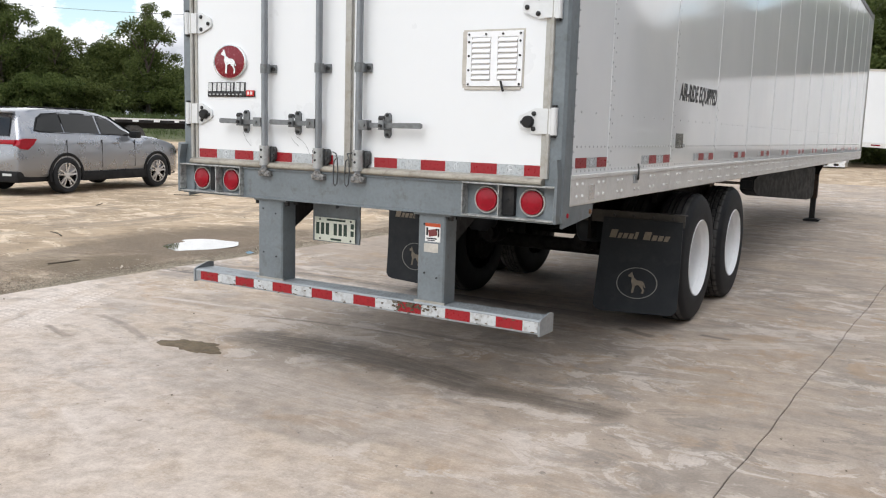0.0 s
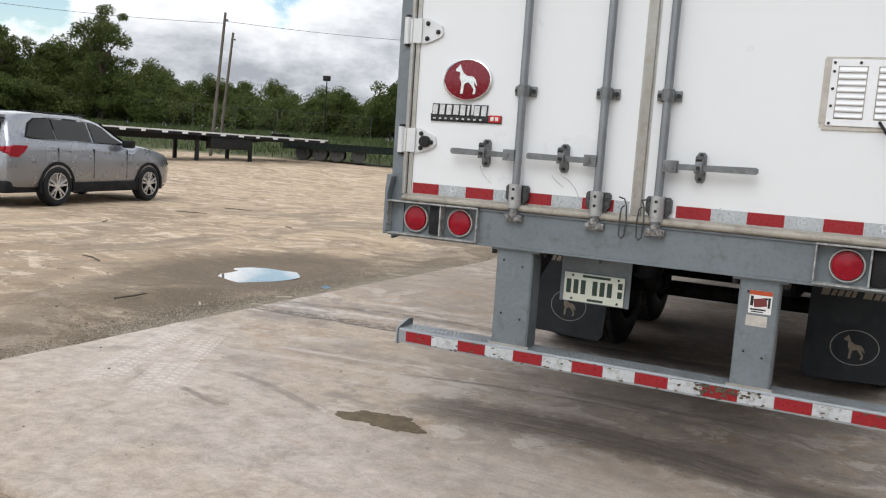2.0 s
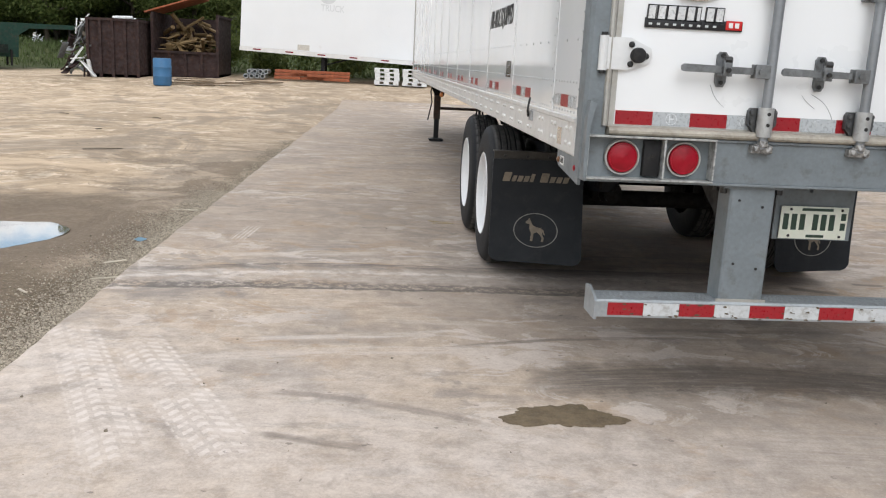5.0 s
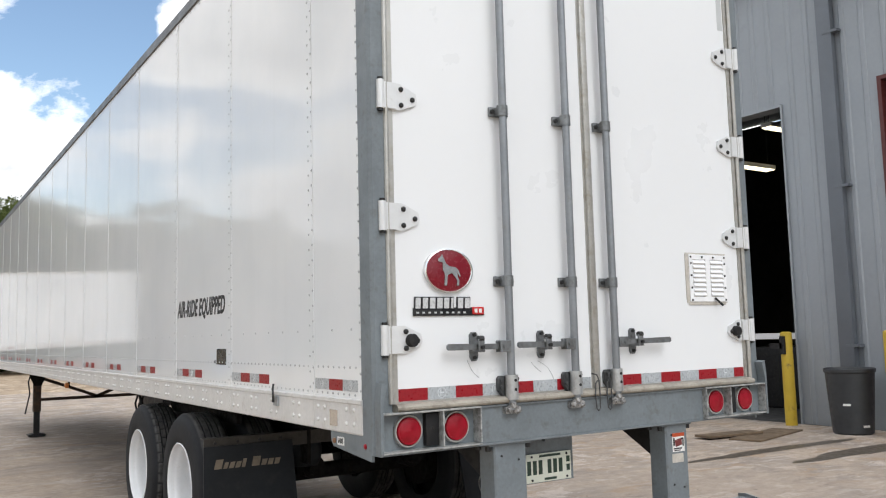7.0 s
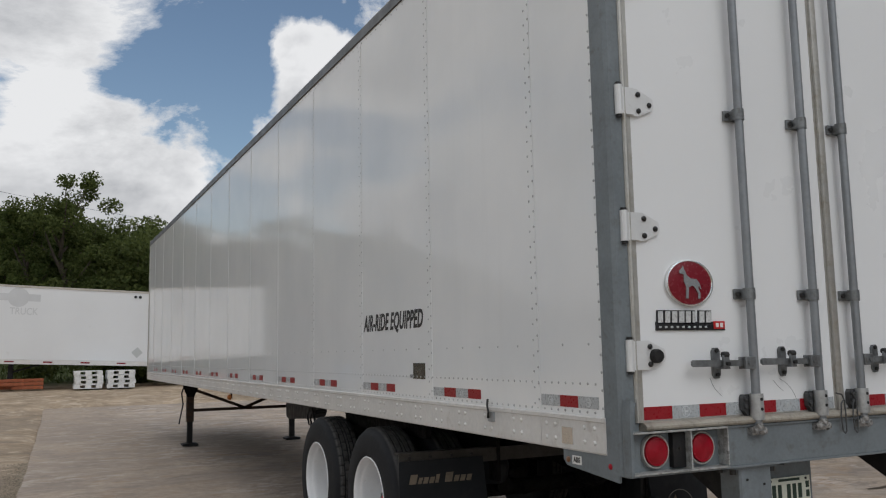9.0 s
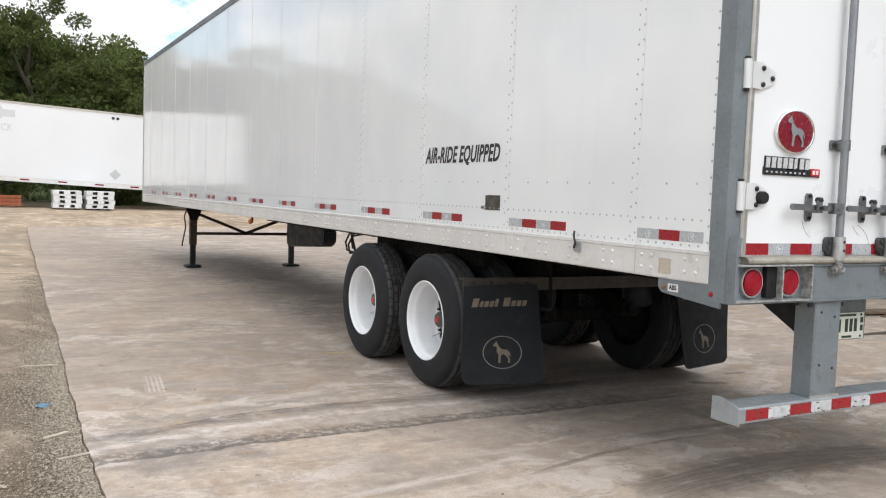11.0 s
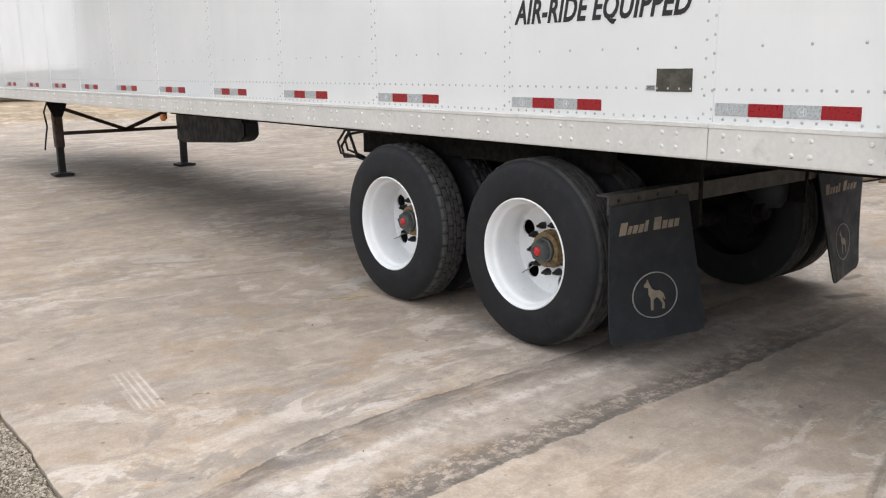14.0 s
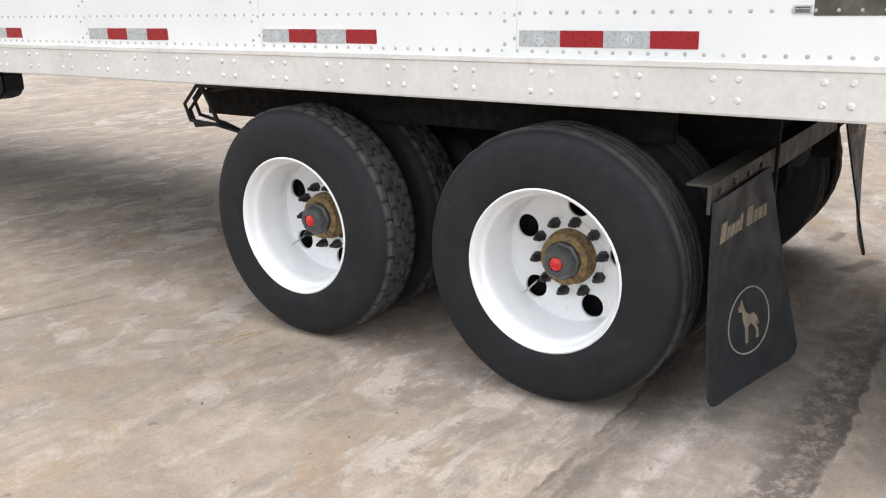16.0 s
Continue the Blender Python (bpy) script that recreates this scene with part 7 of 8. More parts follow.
# ---- far trailers and yard clutter ----
def build_white_trailer():
    t = thing("box_trailer", "plain white box trailer parked across the far end", "trailer", at=Matrix.Translation((5.5, 0, 0.6)) @ Matrix.Rotation(radians(2.3), 4, "Y") @ Matrix.Translation((-5.5, 0, -0.6)))
    x0, x1, y0, y1, z0, z1 = -7.37, 8.78, 30.3, 32.9, 1.05, 3.80
    bm = bmesh.new()
    add_box(bm, x0, x1, y0, y1, z0 + 0.16, z1 - 0.06, 0.02)
    body = part("body", bm, WHITEPAINT, t, "plain white side", smooth=False)
    bm = bmesh.new()
    add_box(bm, x0 - 0.01, x1 + 0.01, y0 - 0.02, y1 + 0.02, z0, z0 + 0.16)
    part("bottom_rail", bm, RAIL, t, smooth=False)
    bm = bmesh.new()
    add_box(bm, x0 - 0.01, x1 + 0.01, y0 - 0.02, y1 + 0.02, z1 - 0.07, z1)
    part("top_rail", bm, CAULK, t, smooth=False)
    for i in range(13):
        bm = bmesh.new()
        x = x0 + 0.5 + 1.22 * i
        add_box(bm, x, x + 0.3, y0 - 0.026, y0 - 0.02, z0 + 0.06, z0 + 0.11)
        part("reflective_tape", bm, BADGERED, t, smooth=False)
    # faded grey mark: bar with a disc, and its word
    bm = bmesh.new()
    add_box(bm, -5.9, -3.45, y0 - 0.006, y0 - 0.001, 3.25, 3.50)
    add_rod(bm, (-4.15, y0 - 0.008, 3.375), (-4.15, y0 - 0.001, 3.375), 0.34, 28)
    part("faded_mark", bm, FADED, body, "faded grey bar and disc", smooth=False)
    words("faded_word", "TRUCK", 0.34, FADED, body, Matrix.Translation((-3.95, y0 - 0.002, 2.88)) @ Matrix(((1, 0, 0, 0), (0, 0, -1, 0), (0, 1, 0, 0), (0, 0, 0, 1))), 0.8, 0, 0.004, 0.002)
    bm = bmesh.new()
    add_prism(bm, [(-0.10, 1.34), (0.10, 1.54), (-0.10, 1.74), (-0.30, 1.54)], "y", y0 - 0.012, y0)
    part("diamond_placard", bm, PATCH, body, "grey diamond placard holder", smooth=False)
    for x in (-0.27, -0.11):
        bm = bmesh.new()
        add_rod(bm, (x, y0 - 0.02, 3.58), (x, y0, 3.58), 0.055, 12)
        part("side_lamp", bm, BADGEBLACK, body, smooth=False)
    bm = bmesh.new()
    add_box(bm, -5.2, -4.75, y0 - 0.008, y0, 1.25, 1.45)
    part("grey_plate", bm, CAULK, body, smooth=False)
    g = ground_z(-4.0, 31.5)
    for y in (30.75, 32.45):
        bm = bmesh.new()
        add_box(bm, -4.3, -4.16, y - 0.07, y + 0.07, g - 0.36, z0)
        add_box(bm, -4.4, -4.06, y - 0.13, y + 0.13, g - 0.40, g - 0.35)
        add_beam(bm, (-4.2, y, 0.75), (-3.3, y, z0), 0.05, 0.05)
        part("landing_leg", bm, BLACK, t, smooth=False)
    for ax in (4.9, 6.15):
        for y in (30.55, 32.65):
            bm = bmesh.new()
            add_turned(bm, [(0.0, 0.14), (0.28, 0.12), (0.30, 0.15), (0.47, 0.15), (0.5, 0.11), (0.5, -0.15), (0.3, -0.15)], (ax, y, g + 0.5), (0, -1, 0), 28)
            part("wheel", bm, TYRE, t)
        bm = bmesh.new()
        add_rod(bm, (ax, 30.6, g + 0.5), (ax, 32.6, g + 0.5), 0.07, 10)
        add_box(bm, ax - 0.5, ax + 0.5, 31.0, 32.2, g + 0.6, z0)
        part("axle", bm, BLACK, t, smooth=False)


def plastic_stack(x, y, n):
    g = ground_z(x, y)
    for k in range(n):
        p = thing("plastic_pallet", "white moulded plastic pallet in a stack on the verge", "pallet", "white pallets")
        z = g + 0.02 + 0.155 * k
        j = 0.02 * math.sin(k * 2.3 + x)
        bm = bmesh.new()
        add_box(bm, x - 0.46 + j, x + 0.46 + j, y, y + 1.0, z + 0.115, z + 0.15, 0.008)
        part("deck", bm, PLASTIC_WHITE, p, smooth=False)
        for bx in (-0.46, -0.1, 0.26):
            bm = bmesh.new()
            add_box(bm, x + bx + j, x + bx + 0.2 + j, y, y + 1.0, z + 0.02, z + 0.118)
            part("block", bm, PLASTIC_WHITE, p, smooth=False)
        bm = bmesh.new()
        add_box(bm, x - 0.46 + j, x + 0.46 + j, y, y + 1.0, z, z + 0.022)
        part("runner", bm, PLASTIC_WHITE, p, smooth=False)


def build_flatbed():
    a, b = Vector((-28.2, 18.1, 0)), Vector((-24.1, 31.4, 0))
    g = 0.26
    t = thing("flatbed_trailer", "long flatbed trailer with a pale deck at the yard's edge", "trailer", at=Matrix.Translation((a.x, a.y, g)) @ Matrix.Rotation(math.atan2(b.y - a.y, b.x - a.x), 4, "Z"))
    L = (b - a).length
    bm = bmesh.new()
    add_box(bm, 0, L, -1.28, 1.28, 1.20, 1.26)
    part("deck", bm, RAIL, t, "pale aluminium deck", smooth=False)
    for y in (-1.29, 1.27):
        bm = bmesh.new()
        add_box(bm, 0, L, y, y + 0.02, 1.08, 1.20)
        part("side_rail", bm, BLACK, t, smooth=False)
        bm = bmesh.new()
        add_box(bm, 0, L, y - 0.004, y + 0.024, 1.202, 1.262)
        part("edge_rail", bm, RAIL, t, "pale aluminium edge rail", smooth=False)
    i = 0
    while i * 0.46 < L - 0.3:
        for y in (-1.31, 1.29):
            bm = bmesh.new()
            add_box(bm, 0.1 + 0.46 * i, 0.1 + 0.46 * i + (0.26 if i % 3 else 0.18), y, y + 0.02, 1.12, 1.20)
            part("stake_pocket", bm, WHITEPAINT if i % 2 else BLACK, t, smooth=False)
        i += 1
    for y in (-0.5, 0.5):
        bm = bmesh.new()
        add_prism(bm, [(0.2, 1.2), (L - 0.1, 1.2), (L - 0.1, 1.06), (L - 3.2, 1.0), (L - 4.2, 0.86), (2.0, 0.84), (0.2, 1.0)], "y", y - 0.06, y + 0.06)
        part("main_beam", bm, BLACK, t, "deep black main beam", smooth=False)
    for y in (-0.95, 0.95):
        bm = bmesh.new()
        add_box(bm, L - 4.3, L - 4.16, y - 0.07, y + 0.07, 0.05, 1.1)
        add_box(bm, L - 4.4, L - 4.05, y - 0.13, y + 0.13, 0.0, 0.05)
        part("landing_leg", bm, BLACK, t, smooth=False)
    bm = bmesh.new()
    add_box(bm, L - 6.4, L - 4.3, -1.2, -0.75, 0.55, 1.08, 0.04)
    part("tool_box", bm, BLACK, t)
    for x in (4.2, 5.6, 7.0, 8.4, 9.8, 11.2, 12.6):
        bm = bmesh.new()
        add_box(bm, x, x + 0.1, -1.26, 1.26, 1.06, 1.20)
        part("cross_member", bm, BLACK, t, smooth=False)
    for y in (-0.95, 0.95):
        bm = bmesh.new()
        add_box(bm, L - 7.0, L - 6.86, y - 0.07, y + 0.07, 0.0, 1.1)
        part("stand", bm, BLACK, t, smooth=False)
    for ax in (1.2, 2.5):
        for y in (-1.05, 1.05):
            bm = bmesh.new()
            add_turned(bm, [(0.0, 0.1), (0.28, 0.12), (0.30, 0.15), (0.47, 0.15), (0.5, 0.1), (0.5, -0.15), (0.3, -0.15)], (ax, y, 0.5), (0, math.copysign(1, y), 0), 24)
            part("wheel", bm, TYRE, t)


def build_gooseneck():
    a, b = Vector((-26.7, 32.7, 0)), Vector((-18.9, 37.3, 0))
    g = ground_z(-24, 34.5)
    t = thing("gooseneck_trailer", "black-green gooseneck equipment trailer on the gravel", "trailer", at=Matrix.Translation((a.x, a.y, g)) @ Matrix.Rotation(math.atan2(b.y - a.y, b.x - a.x), 4, "Z"))
    L = (b - a).length
    bm = bmesh.new()
    add_box(bm, 0, L, -1.2, 1.2, 0.80, 0.88)
    for y in (-1.22, 1.12):
        add_box(bm, 0, L, y, y + 0.1, 0.56, 0.92)
    part("deck", bm, GREENPAINT, t, "black-green steel deck", smooth=False)
    bm = bmesh.new()
    add_prism(bm, [(L - 0.3, 0.38), (L + 0.5, 0.38), (L + 0.55, 1.35), (L + 1.0, 1.66), (L + 3.0, 1.72), (L + 3.0, 1.90), (L - 0.2, 1.88), (L - 0.3, 1.3)], "y", -0.55, 0.55)
    part("neck", bm, surface("green neck paint", (0.008, 0.034, 0.024), 0.7, gloss=0.3, vary=0.3, scale=3, dirt=(0.04, 0.035, 0.025)), t, "black-green raised neck", smooth=False)
    for p, q, w in (((L + 2.8, 0, 1.2), (L + 2.8, 0, 1.9), 0.06), ((L + 0.2, -0.6, 0.0), (L + 0.2, -0.6, 0.7), 0.05), ((L + 0.2, 0.6, 0.0), (L + 0.2, 0.6, 0.7), 0.05)):
        bm = bmesh.new()
        add_rod(bm, p, q, w, 10)
        part("jack", bm, BLACK, t)
    for ax in (1.0, 1.9, 2.8, 3.9):
        for y in (-1.0, 1.0):
            bm = bmesh.new()
            add_turned(bm, [(0.0, 0.08), (0.06, 0.09), (0.08, 0.06), (0.2, 0.06), (0.22, 0.1), (0.36, 0.1), (0.38, 0.06), (0.38, -0.12), (0.2, -0.12)], (ax, y, 0.38), (0, math.copysign(1, y), 0), 24)
            part("wheel", bm, TYRE, t)
    bm = bmesh.new()
    add_box(bm, -0.6, 0.1, -1.1, -0.8, 0.85, 1.25)
    add_box(bm, -0.6, 0.1, 0.8, 1.1, 0.85, 1.25)
    add_beam(bm, (0.2, -0.9, 0.95), (1.8, -0.9, 1.15), 0.15, 0.1)
    part("folded_ramp", bm, SHADEDRUST, t, "rusty folded ramps", smooth=False)


def scrap(bm, box, count, seed, low=0.08, high=0.6):
    r = random.Random(seed)
    x0, x1, y0, y1, z0, z1 = box
    for _ in range(count):
        p = Vector((r.uniform(x0, x1), r.uniform(y0, y1), r.uniform(z0, z1)))
        d = Vector((r.gauss(0, 1), r.gauss(0, 1), r.gauss(0, 0.6))).normalized() * r.uniform(low, high)
        if r.random() < 0.4:
            add_rod(bm, p - d, p + d, r.uniform(0.02, 0.09), 8)
        else:
            add_beam(bm, p - d, p + d, r.uniform(0.03, 0.35), r.uniform(0.01, 0.08))


def skip(name, x0, x1, y0, y1, h, label, open_end):
    """A rusty roll-off skip with ribbed sides."""
    g = ground_z((x0 + x1) / 2, y0) - 0.03
    s = thing(name, label, "skip", "scrap skips")
    bm = bmesh.new()
    add_box(bm, x0, x0 + 0.06, y0, y1, g, g + h)
    add_box(bm, x1 - 0.06, x1, y0, y1, g, g + h)
    add_box(bm, x0, x1, y1 - 0.06, y1, g, g + h)
    add_box(bm, x0, x1, y0, y1, g, g + 0.12)
    if open_end:
        add_box(bm, x0, x1, y0, y0 + 0.06, g, g + h * 0.38)
    else:
        add_box(bm, x0, x1, y0, y0 + 0.06, g, g + h)
    part("shell", bm, SKIPRUST, s, smooth=False)
    n = 4
    for i in range(n + 1):
        bm = bmesh.new()
        x = x0 + (x1 - x0) * i / n
        zt = g + (h if not open_end or i in (0, n) else h * 0.38)
        add_box(bm, x - 0.05, x + 0.05, y0 - 0.07, y0, g, zt)
        part("stiffener", bm, SKIPRUST, s, smooth=False)
    bm = bmesh.new()
    add_box(bm, x0 - 0.05, x1 + 0.05, y0 - 0.08, y0 + 0.02, g + (h if not open_end else h * 0.38), g + (h if not open_end else h * 0.38) + 0.09)
    add_box(bm, x0 - 0.05, x0 + 0.05, y0, y1, g + h, g + h + 0.09)
    add_box(bm, x1 - 0.05, x1 + 0.05, y0, y1, g + h, g + h + 0.09)
    part("rim", bm, SKIPRUST, s, smooth=False)
    return s, g


def build_clutter():
    s, g = skip("scrap_skip", -12.5, -10.75, 28.9, 31.4, 2.0, "dark rusty skip with pale scrap heaped beside it", False)
    for n_, mat, seed in ((16, PLASTIC_WHITE, 5), (26, WORNSTEEL, 6), (22, SKIPRUST, 7)):
        bm = bmesh.new()
        rr = random.Random(seed)
        for _ in range(n_):
            # sheets and bars leaning on one another, the heap narrowing upwards
            h = rr.random() ** 1.2 * 1.75
            wide = 0.62 - 0.2 * h
            p = Vector((-12.98 + rr.uniform(-wide, wide) + 0.12 * h, 29.2 + rr.uniform(-0.5, 0.9), g + 0.22 + h))
            d = Vector((rr.gauss(0.2, 0.6), rr.gauss(0, 0.5), rr.gauss(0.5, 0.5))).normalized() * rr.uniform(0.15, 0.38)
            add_beam(bm, p - d, p + d, rr.uniform(0.04, 0.26), rr.uniform(0.012, 0.06))
        tagged(new("scrap_heap", mesh_of("scrap_heap", bm, mat, False)), {5: "pale sheet scrap heaped beside a skip", 6: "grey steel scrap heaped beside a skip", 7: "rusty scrap heaped beside a skip"}[seed], "scrap", kind="stuff")
    bm = bmesh.new()
    scrap(bm, (-12.0, -11.1, 29.2, 31.0, g + 1.85, g + 2.15), 8, 5, 0.12, 0.4)
    tagged(new("scrap_heap", mesh_of("scrap_heap", bm, PLASTIC_WHITE, False)), "pale sheet scrap lying on a skip", "scrap", kind="stuff")
    s, g = skip("scrap_skip", -10.55, -8.15, 30.2, 33.2, 2.25, "rusty skip with a low front, full of scrap", True)
    bm = bmesh.new()
    scrap(bm, (-10.5, -8.4, 30.4, 32.8, g + 0.7, g + 1.5), 60, 6, 0.1, 0.5)
    scrap(bm, (-10.4, -8.6, 31.4, 32.8, g + 1.4, g + 2.1), 26, 16, 0.1, 0.6)
    tagged(new("scrap_heap", mesh_of("scrap_heap", bm, RUST, False)), "tangled rusty scrap in a skip", "scrap", kind="stuff")
    bm = bmesh.new()
    add_prism(bm, [(-10.9, g + 2.3), (-8.9, g + 2.95), (-8.9, g + 3.0), (-10.9, g + 2.36)], "y", 30.4, 32.6)
    tagged(new("sheet_lid", mesh_of("sheet_lid", bm, ORANGE, False)), "tilted red-brown sheet resting on a skip", "metal sheet")
    drum = thing("drum", "faded blue plastic drum on the gravel", "drum")
    bm = bmesh.new()
    gz = ground_z(-9.35, 26.6) - 0.02
    add_turned(bm, [(0.0, 0.0), (0.28, 0.0), (0.30, 0.03), (0.30, 0.28), (0.31, 0.30), (0.30, 0.32), (0.30, 0.58), (0.31, 0.60), (0.30, 0.62), (0.30, 0.86), (0.28, 0.9), (0.0, 0.89)], (-9.35, 26.6, gz), (0, 0, 1), 28)
    part("barrel", bm, BLUE, drum)
    r = random.Random(21)
    for i in range(9):
        x, y = r.uniform(-9.0, -6.3), r.uniform(26.9, 28.4)
        bm = bmesh.new()
        w = r.uniform(0.6, 1.9)
        add_box(bm, -w / 2, w / 2, -0.09, 0.09, 0, 0.03, 0.004)
        ob = tagged(new("plank", mesh_of("plank", bm, WOOD)), "weathered loose plank on the gravel", "plank", "loose planks")
        ob.matrix_basis = pose(x, y, ground_z(x, y) - 0.005 + 0.02 * (i % 3), r.uniform(-2, 2), r.uniform(-3, 3), r.uniform(-25, 25))
    for i in range(8):
        bm = bmesh.new()
        x, y = -7.0 + 0.2 * (i % 4), 30.0 + 0.05 * i
        z = ground_z(x, y) + 0.09 + 0.17 * (i // 4)
        add_turned(bm, [(0.09, -0.5), (0.09, 0.5), (0.06, 0.5), (0.06, -0.5), (0.09, -0.5)], (x + 0.1 * (i // 4), y, z), (0, 1, 0), 16)
        tagged(new("pipe", mesh_of("pipe", bm, GALV)), "short grey pipe in a low pile", "pipe", "pipe pile")
    for i in range(12):
        bm = bmesh.new()
        x, y = -5.5 + 0.62 * (i % 4), 30.0 + 0.12 * (i % 3)
        z = ground_z(x, y) + 0.02 + 0.12 * (i // 4)
        add_box(bm, -0.5, 0.5, -0.06, 0.06, 0, 0.11, 0.005)
        ob = tagged(new("steel_beam", mesh_of("steel_beam", bm, ORANGE)), "rusty orange rack beam in a low pile", "beam", "rack beams")
        ob.matrix_basis = pose(x, y, z, 0, 0, (-6, 8, 3, -11)[i % 4] + 4 * (i // 4))
    plastic_stack(-1.72, 29.3, 4)
    plastic_stack(-0.66, 29.25, 4)


def build_poles():
    for x, y, h, lean, label in ((-28.05, 28.5, 7.0, 5.2, "leaning grey timber utility pole behind the flatbed"), (-30.35, 31.7, 6.5, 6.2, "shorter grey timber pole leaning beside another pole")):
        p = thing("utility_pole", label, "utility pole", "utility poles", at=pose(x, y, ground_z(x, y) - 0.1, 0, lean, 0))
        bm = bmesh.new()
        add_rod(bm, (0, 0, 0), (0, 0, h), 0.13 if h > 7 else 0.09, 14, 0.09 if h > 7 else 0.06)
        part("shaft", bm, POLEWOOD, p)
        bm = bmesh.new()
        add_rod(bm, (0.12, 0, h - 0.35), (0.2, 0, h - 0.35), 0.04, 8)
        part("insulator", bm, BLACK, p)
    def wire(a, b, sag, label):
        a, b = Vector(a), Vector(b)
        cu = bpy.data.curves.new("overhead_wire", "CURVE")
        cu.dimensions, cu.bevel_depth, cu.bevel_resolution = "3D", 0.010, 1
        sp = cu.splines.new("POLY")
        sp.points.add(24)
        for i in range(25):
            f = i / 24
            p = a.lerp(b, f) - Vector((0, 0, sag * 4 * f * (1 - f)))
            sp.points[i].co = (*p, 1)
        me_ob = bpy.data.objects.new("overhead_wire", cu)
        scene.collection.objects.link(me_ob)
        me = bpy.data.meshes.new_from_object(me_ob.evaluated_get(bpy.context.evaluated_depsgraph_get()))
        bpy.data.objects.remove(me_ob)
        me.materials.clear()
        me.materials.append(BLACK)
        tagged(new("overhead_wire", me), label, "wire", "overhead wires")
    wire((-27.4, 28.5, 6.85), (-9.0, 58.0, 10.5), 0.9, "black overhead wire strung from a pole")
    wire((-27.4, 28.5, 6.75), (-48.0, 20.0, 8.2), 0.4, "black overhead wire strung past the trees")
    wire((-9.0, 58.0, 13.0), (22.0, 50.0, 8.0), 0.5, "black overhead wire over the trees")
    f = thing("flood_light", "small flood light on a pole above the bushes", "flood light")
    bm = bmesh.new()
    add_rod(bm, (-33.3, 45.8, 0.9), (-33.3, 45.8, 5.6), 0.035, 8)
    part("post", bm, BLACK, f)
    bm = bmesh.new()
    add_box(bm, -33.55, -33.05, 45.65, 45.9, 5.6, 5.95, 0.04)
    part("head", bm, BLACK, f)


FENCE = surface("dull fence zinc", (0.075, 0.08, 0.07), 0.7, vary=0.2)


def build_fence():
    line = [(-52, 27), (-44, 36), (-36, 44), (-28, 49.5), (-20, 52.0), (-12, 48), (-4, 41)]
    fence = thing("chain_link_fence", "grey chain-link fence on the grass bank", "fence")
    pts = []
    for (ax, ay), (bx, by) in zip(line, line[1:]):
        n = max(1, round(math.hypot(bx - ax, by - ay) / 3.0))
        pts += [(ax + (bx - ax) * i / n, ay + (by - ay) * i / n) for i in range(n)]
    pts.append(line[-1])
    bm = bmesh.new()
    add_rod(bm, (0, 0, 0), (0, 0, 1.85), 0.025, 8)
    me = mesh_of("fence_post", bm, FENCE)
    for x, y in pts:
        ob = new("fence_post", me)
        ob.parent, ob.location = fence, (x, y, ground_z(x, y) - 0.05)
    bm = bmesh.new()
    wires = bmesh.new()
    for (ax, ay), (bx, by) in zip(pts, pts[1:]):
        a, b = Vector((ax, ay, ground_z(ax, ay))), Vector((bx, by, ground_z(bx, by)))
        up = Vector((0, 0, 1.78))
        add_rod(bm, a + up, b + up, 0.012, 6)
        n = 10
        for i in range(n):
            for s in (1, -1):
                p = a.lerp(b, i / n) + (Vector((0, 0, 0.05)) if s > 0 else up)
                q = a.lerp(b, min(1, (i + 6.5) / n))
                q = q + (up * min(1.0, (n - i) / 6.5) if s > 0 else up * max(0.0, 1 - (n - i) / 6.5))
                add_rod(wires, p, q, 0.0035, 3)
    part("top_rail", bm, FENCE, fence)
    part("wire_mesh", wires, FENCE, fence, kind="stuff")


# ---- plants ----
def leaf_material():
    m = Nodes("leaf green")
    island = m.t.nodes.new("ShaderNodeNewGeometry").outputs["Random Per Island"]
    info = m.t.nodes.new("ShaderNodeObjectInfo").outputs["Random"]
    c = m.ramp(island, 0.0, 1.0, (0.048, 0.074, 0.020), (0.135, 0.170, 0.050))
    c = m.mix(m.math("MULTIPLY", info, 0.5), c, m.ramp(island, 0.0, 1.0, (0.060, 0.070, 0.022), (0.155, 0.165, 0.055)))
    m.b.inputs["Transmission Weight"].default_value = 0.0
    m.b.inputs["Subsurface Weight"].default_value = 0.0
    m.b.inputs["Specular IOR Level"].default_value = 0.2
    m.done(c, 0.65)
    tr = m.t.nodes.new("ShaderNodeBsdfTranslucent")
    m.link(c, tr.inputs["Color"])
    mx = m.t.nodes.new("ShaderNodeMixShader")
    mx.inputs[0].default_value = 0.42
    m.link(m.b.outputs[0], mx.inputs[1])
    m.link(tr.outputs[0], mx.inputs[2])
    m.link(mx.outputs[0], m.t.nodes["Material Output"].inputs["Surface"])
    return m.mat


LEAF = leaf_material()
BARK = surface("grey-brown bark", (0.085, 0.068, 0.05), 0.9, vary=0.35, scale=3, grain=40, bump=0.4)
GRASSBLADE = surface("rough grass", (0.058, 0.084, 0.022), 0.8, vary=0.45, scale=0.6, grain=3, bump=0.0)


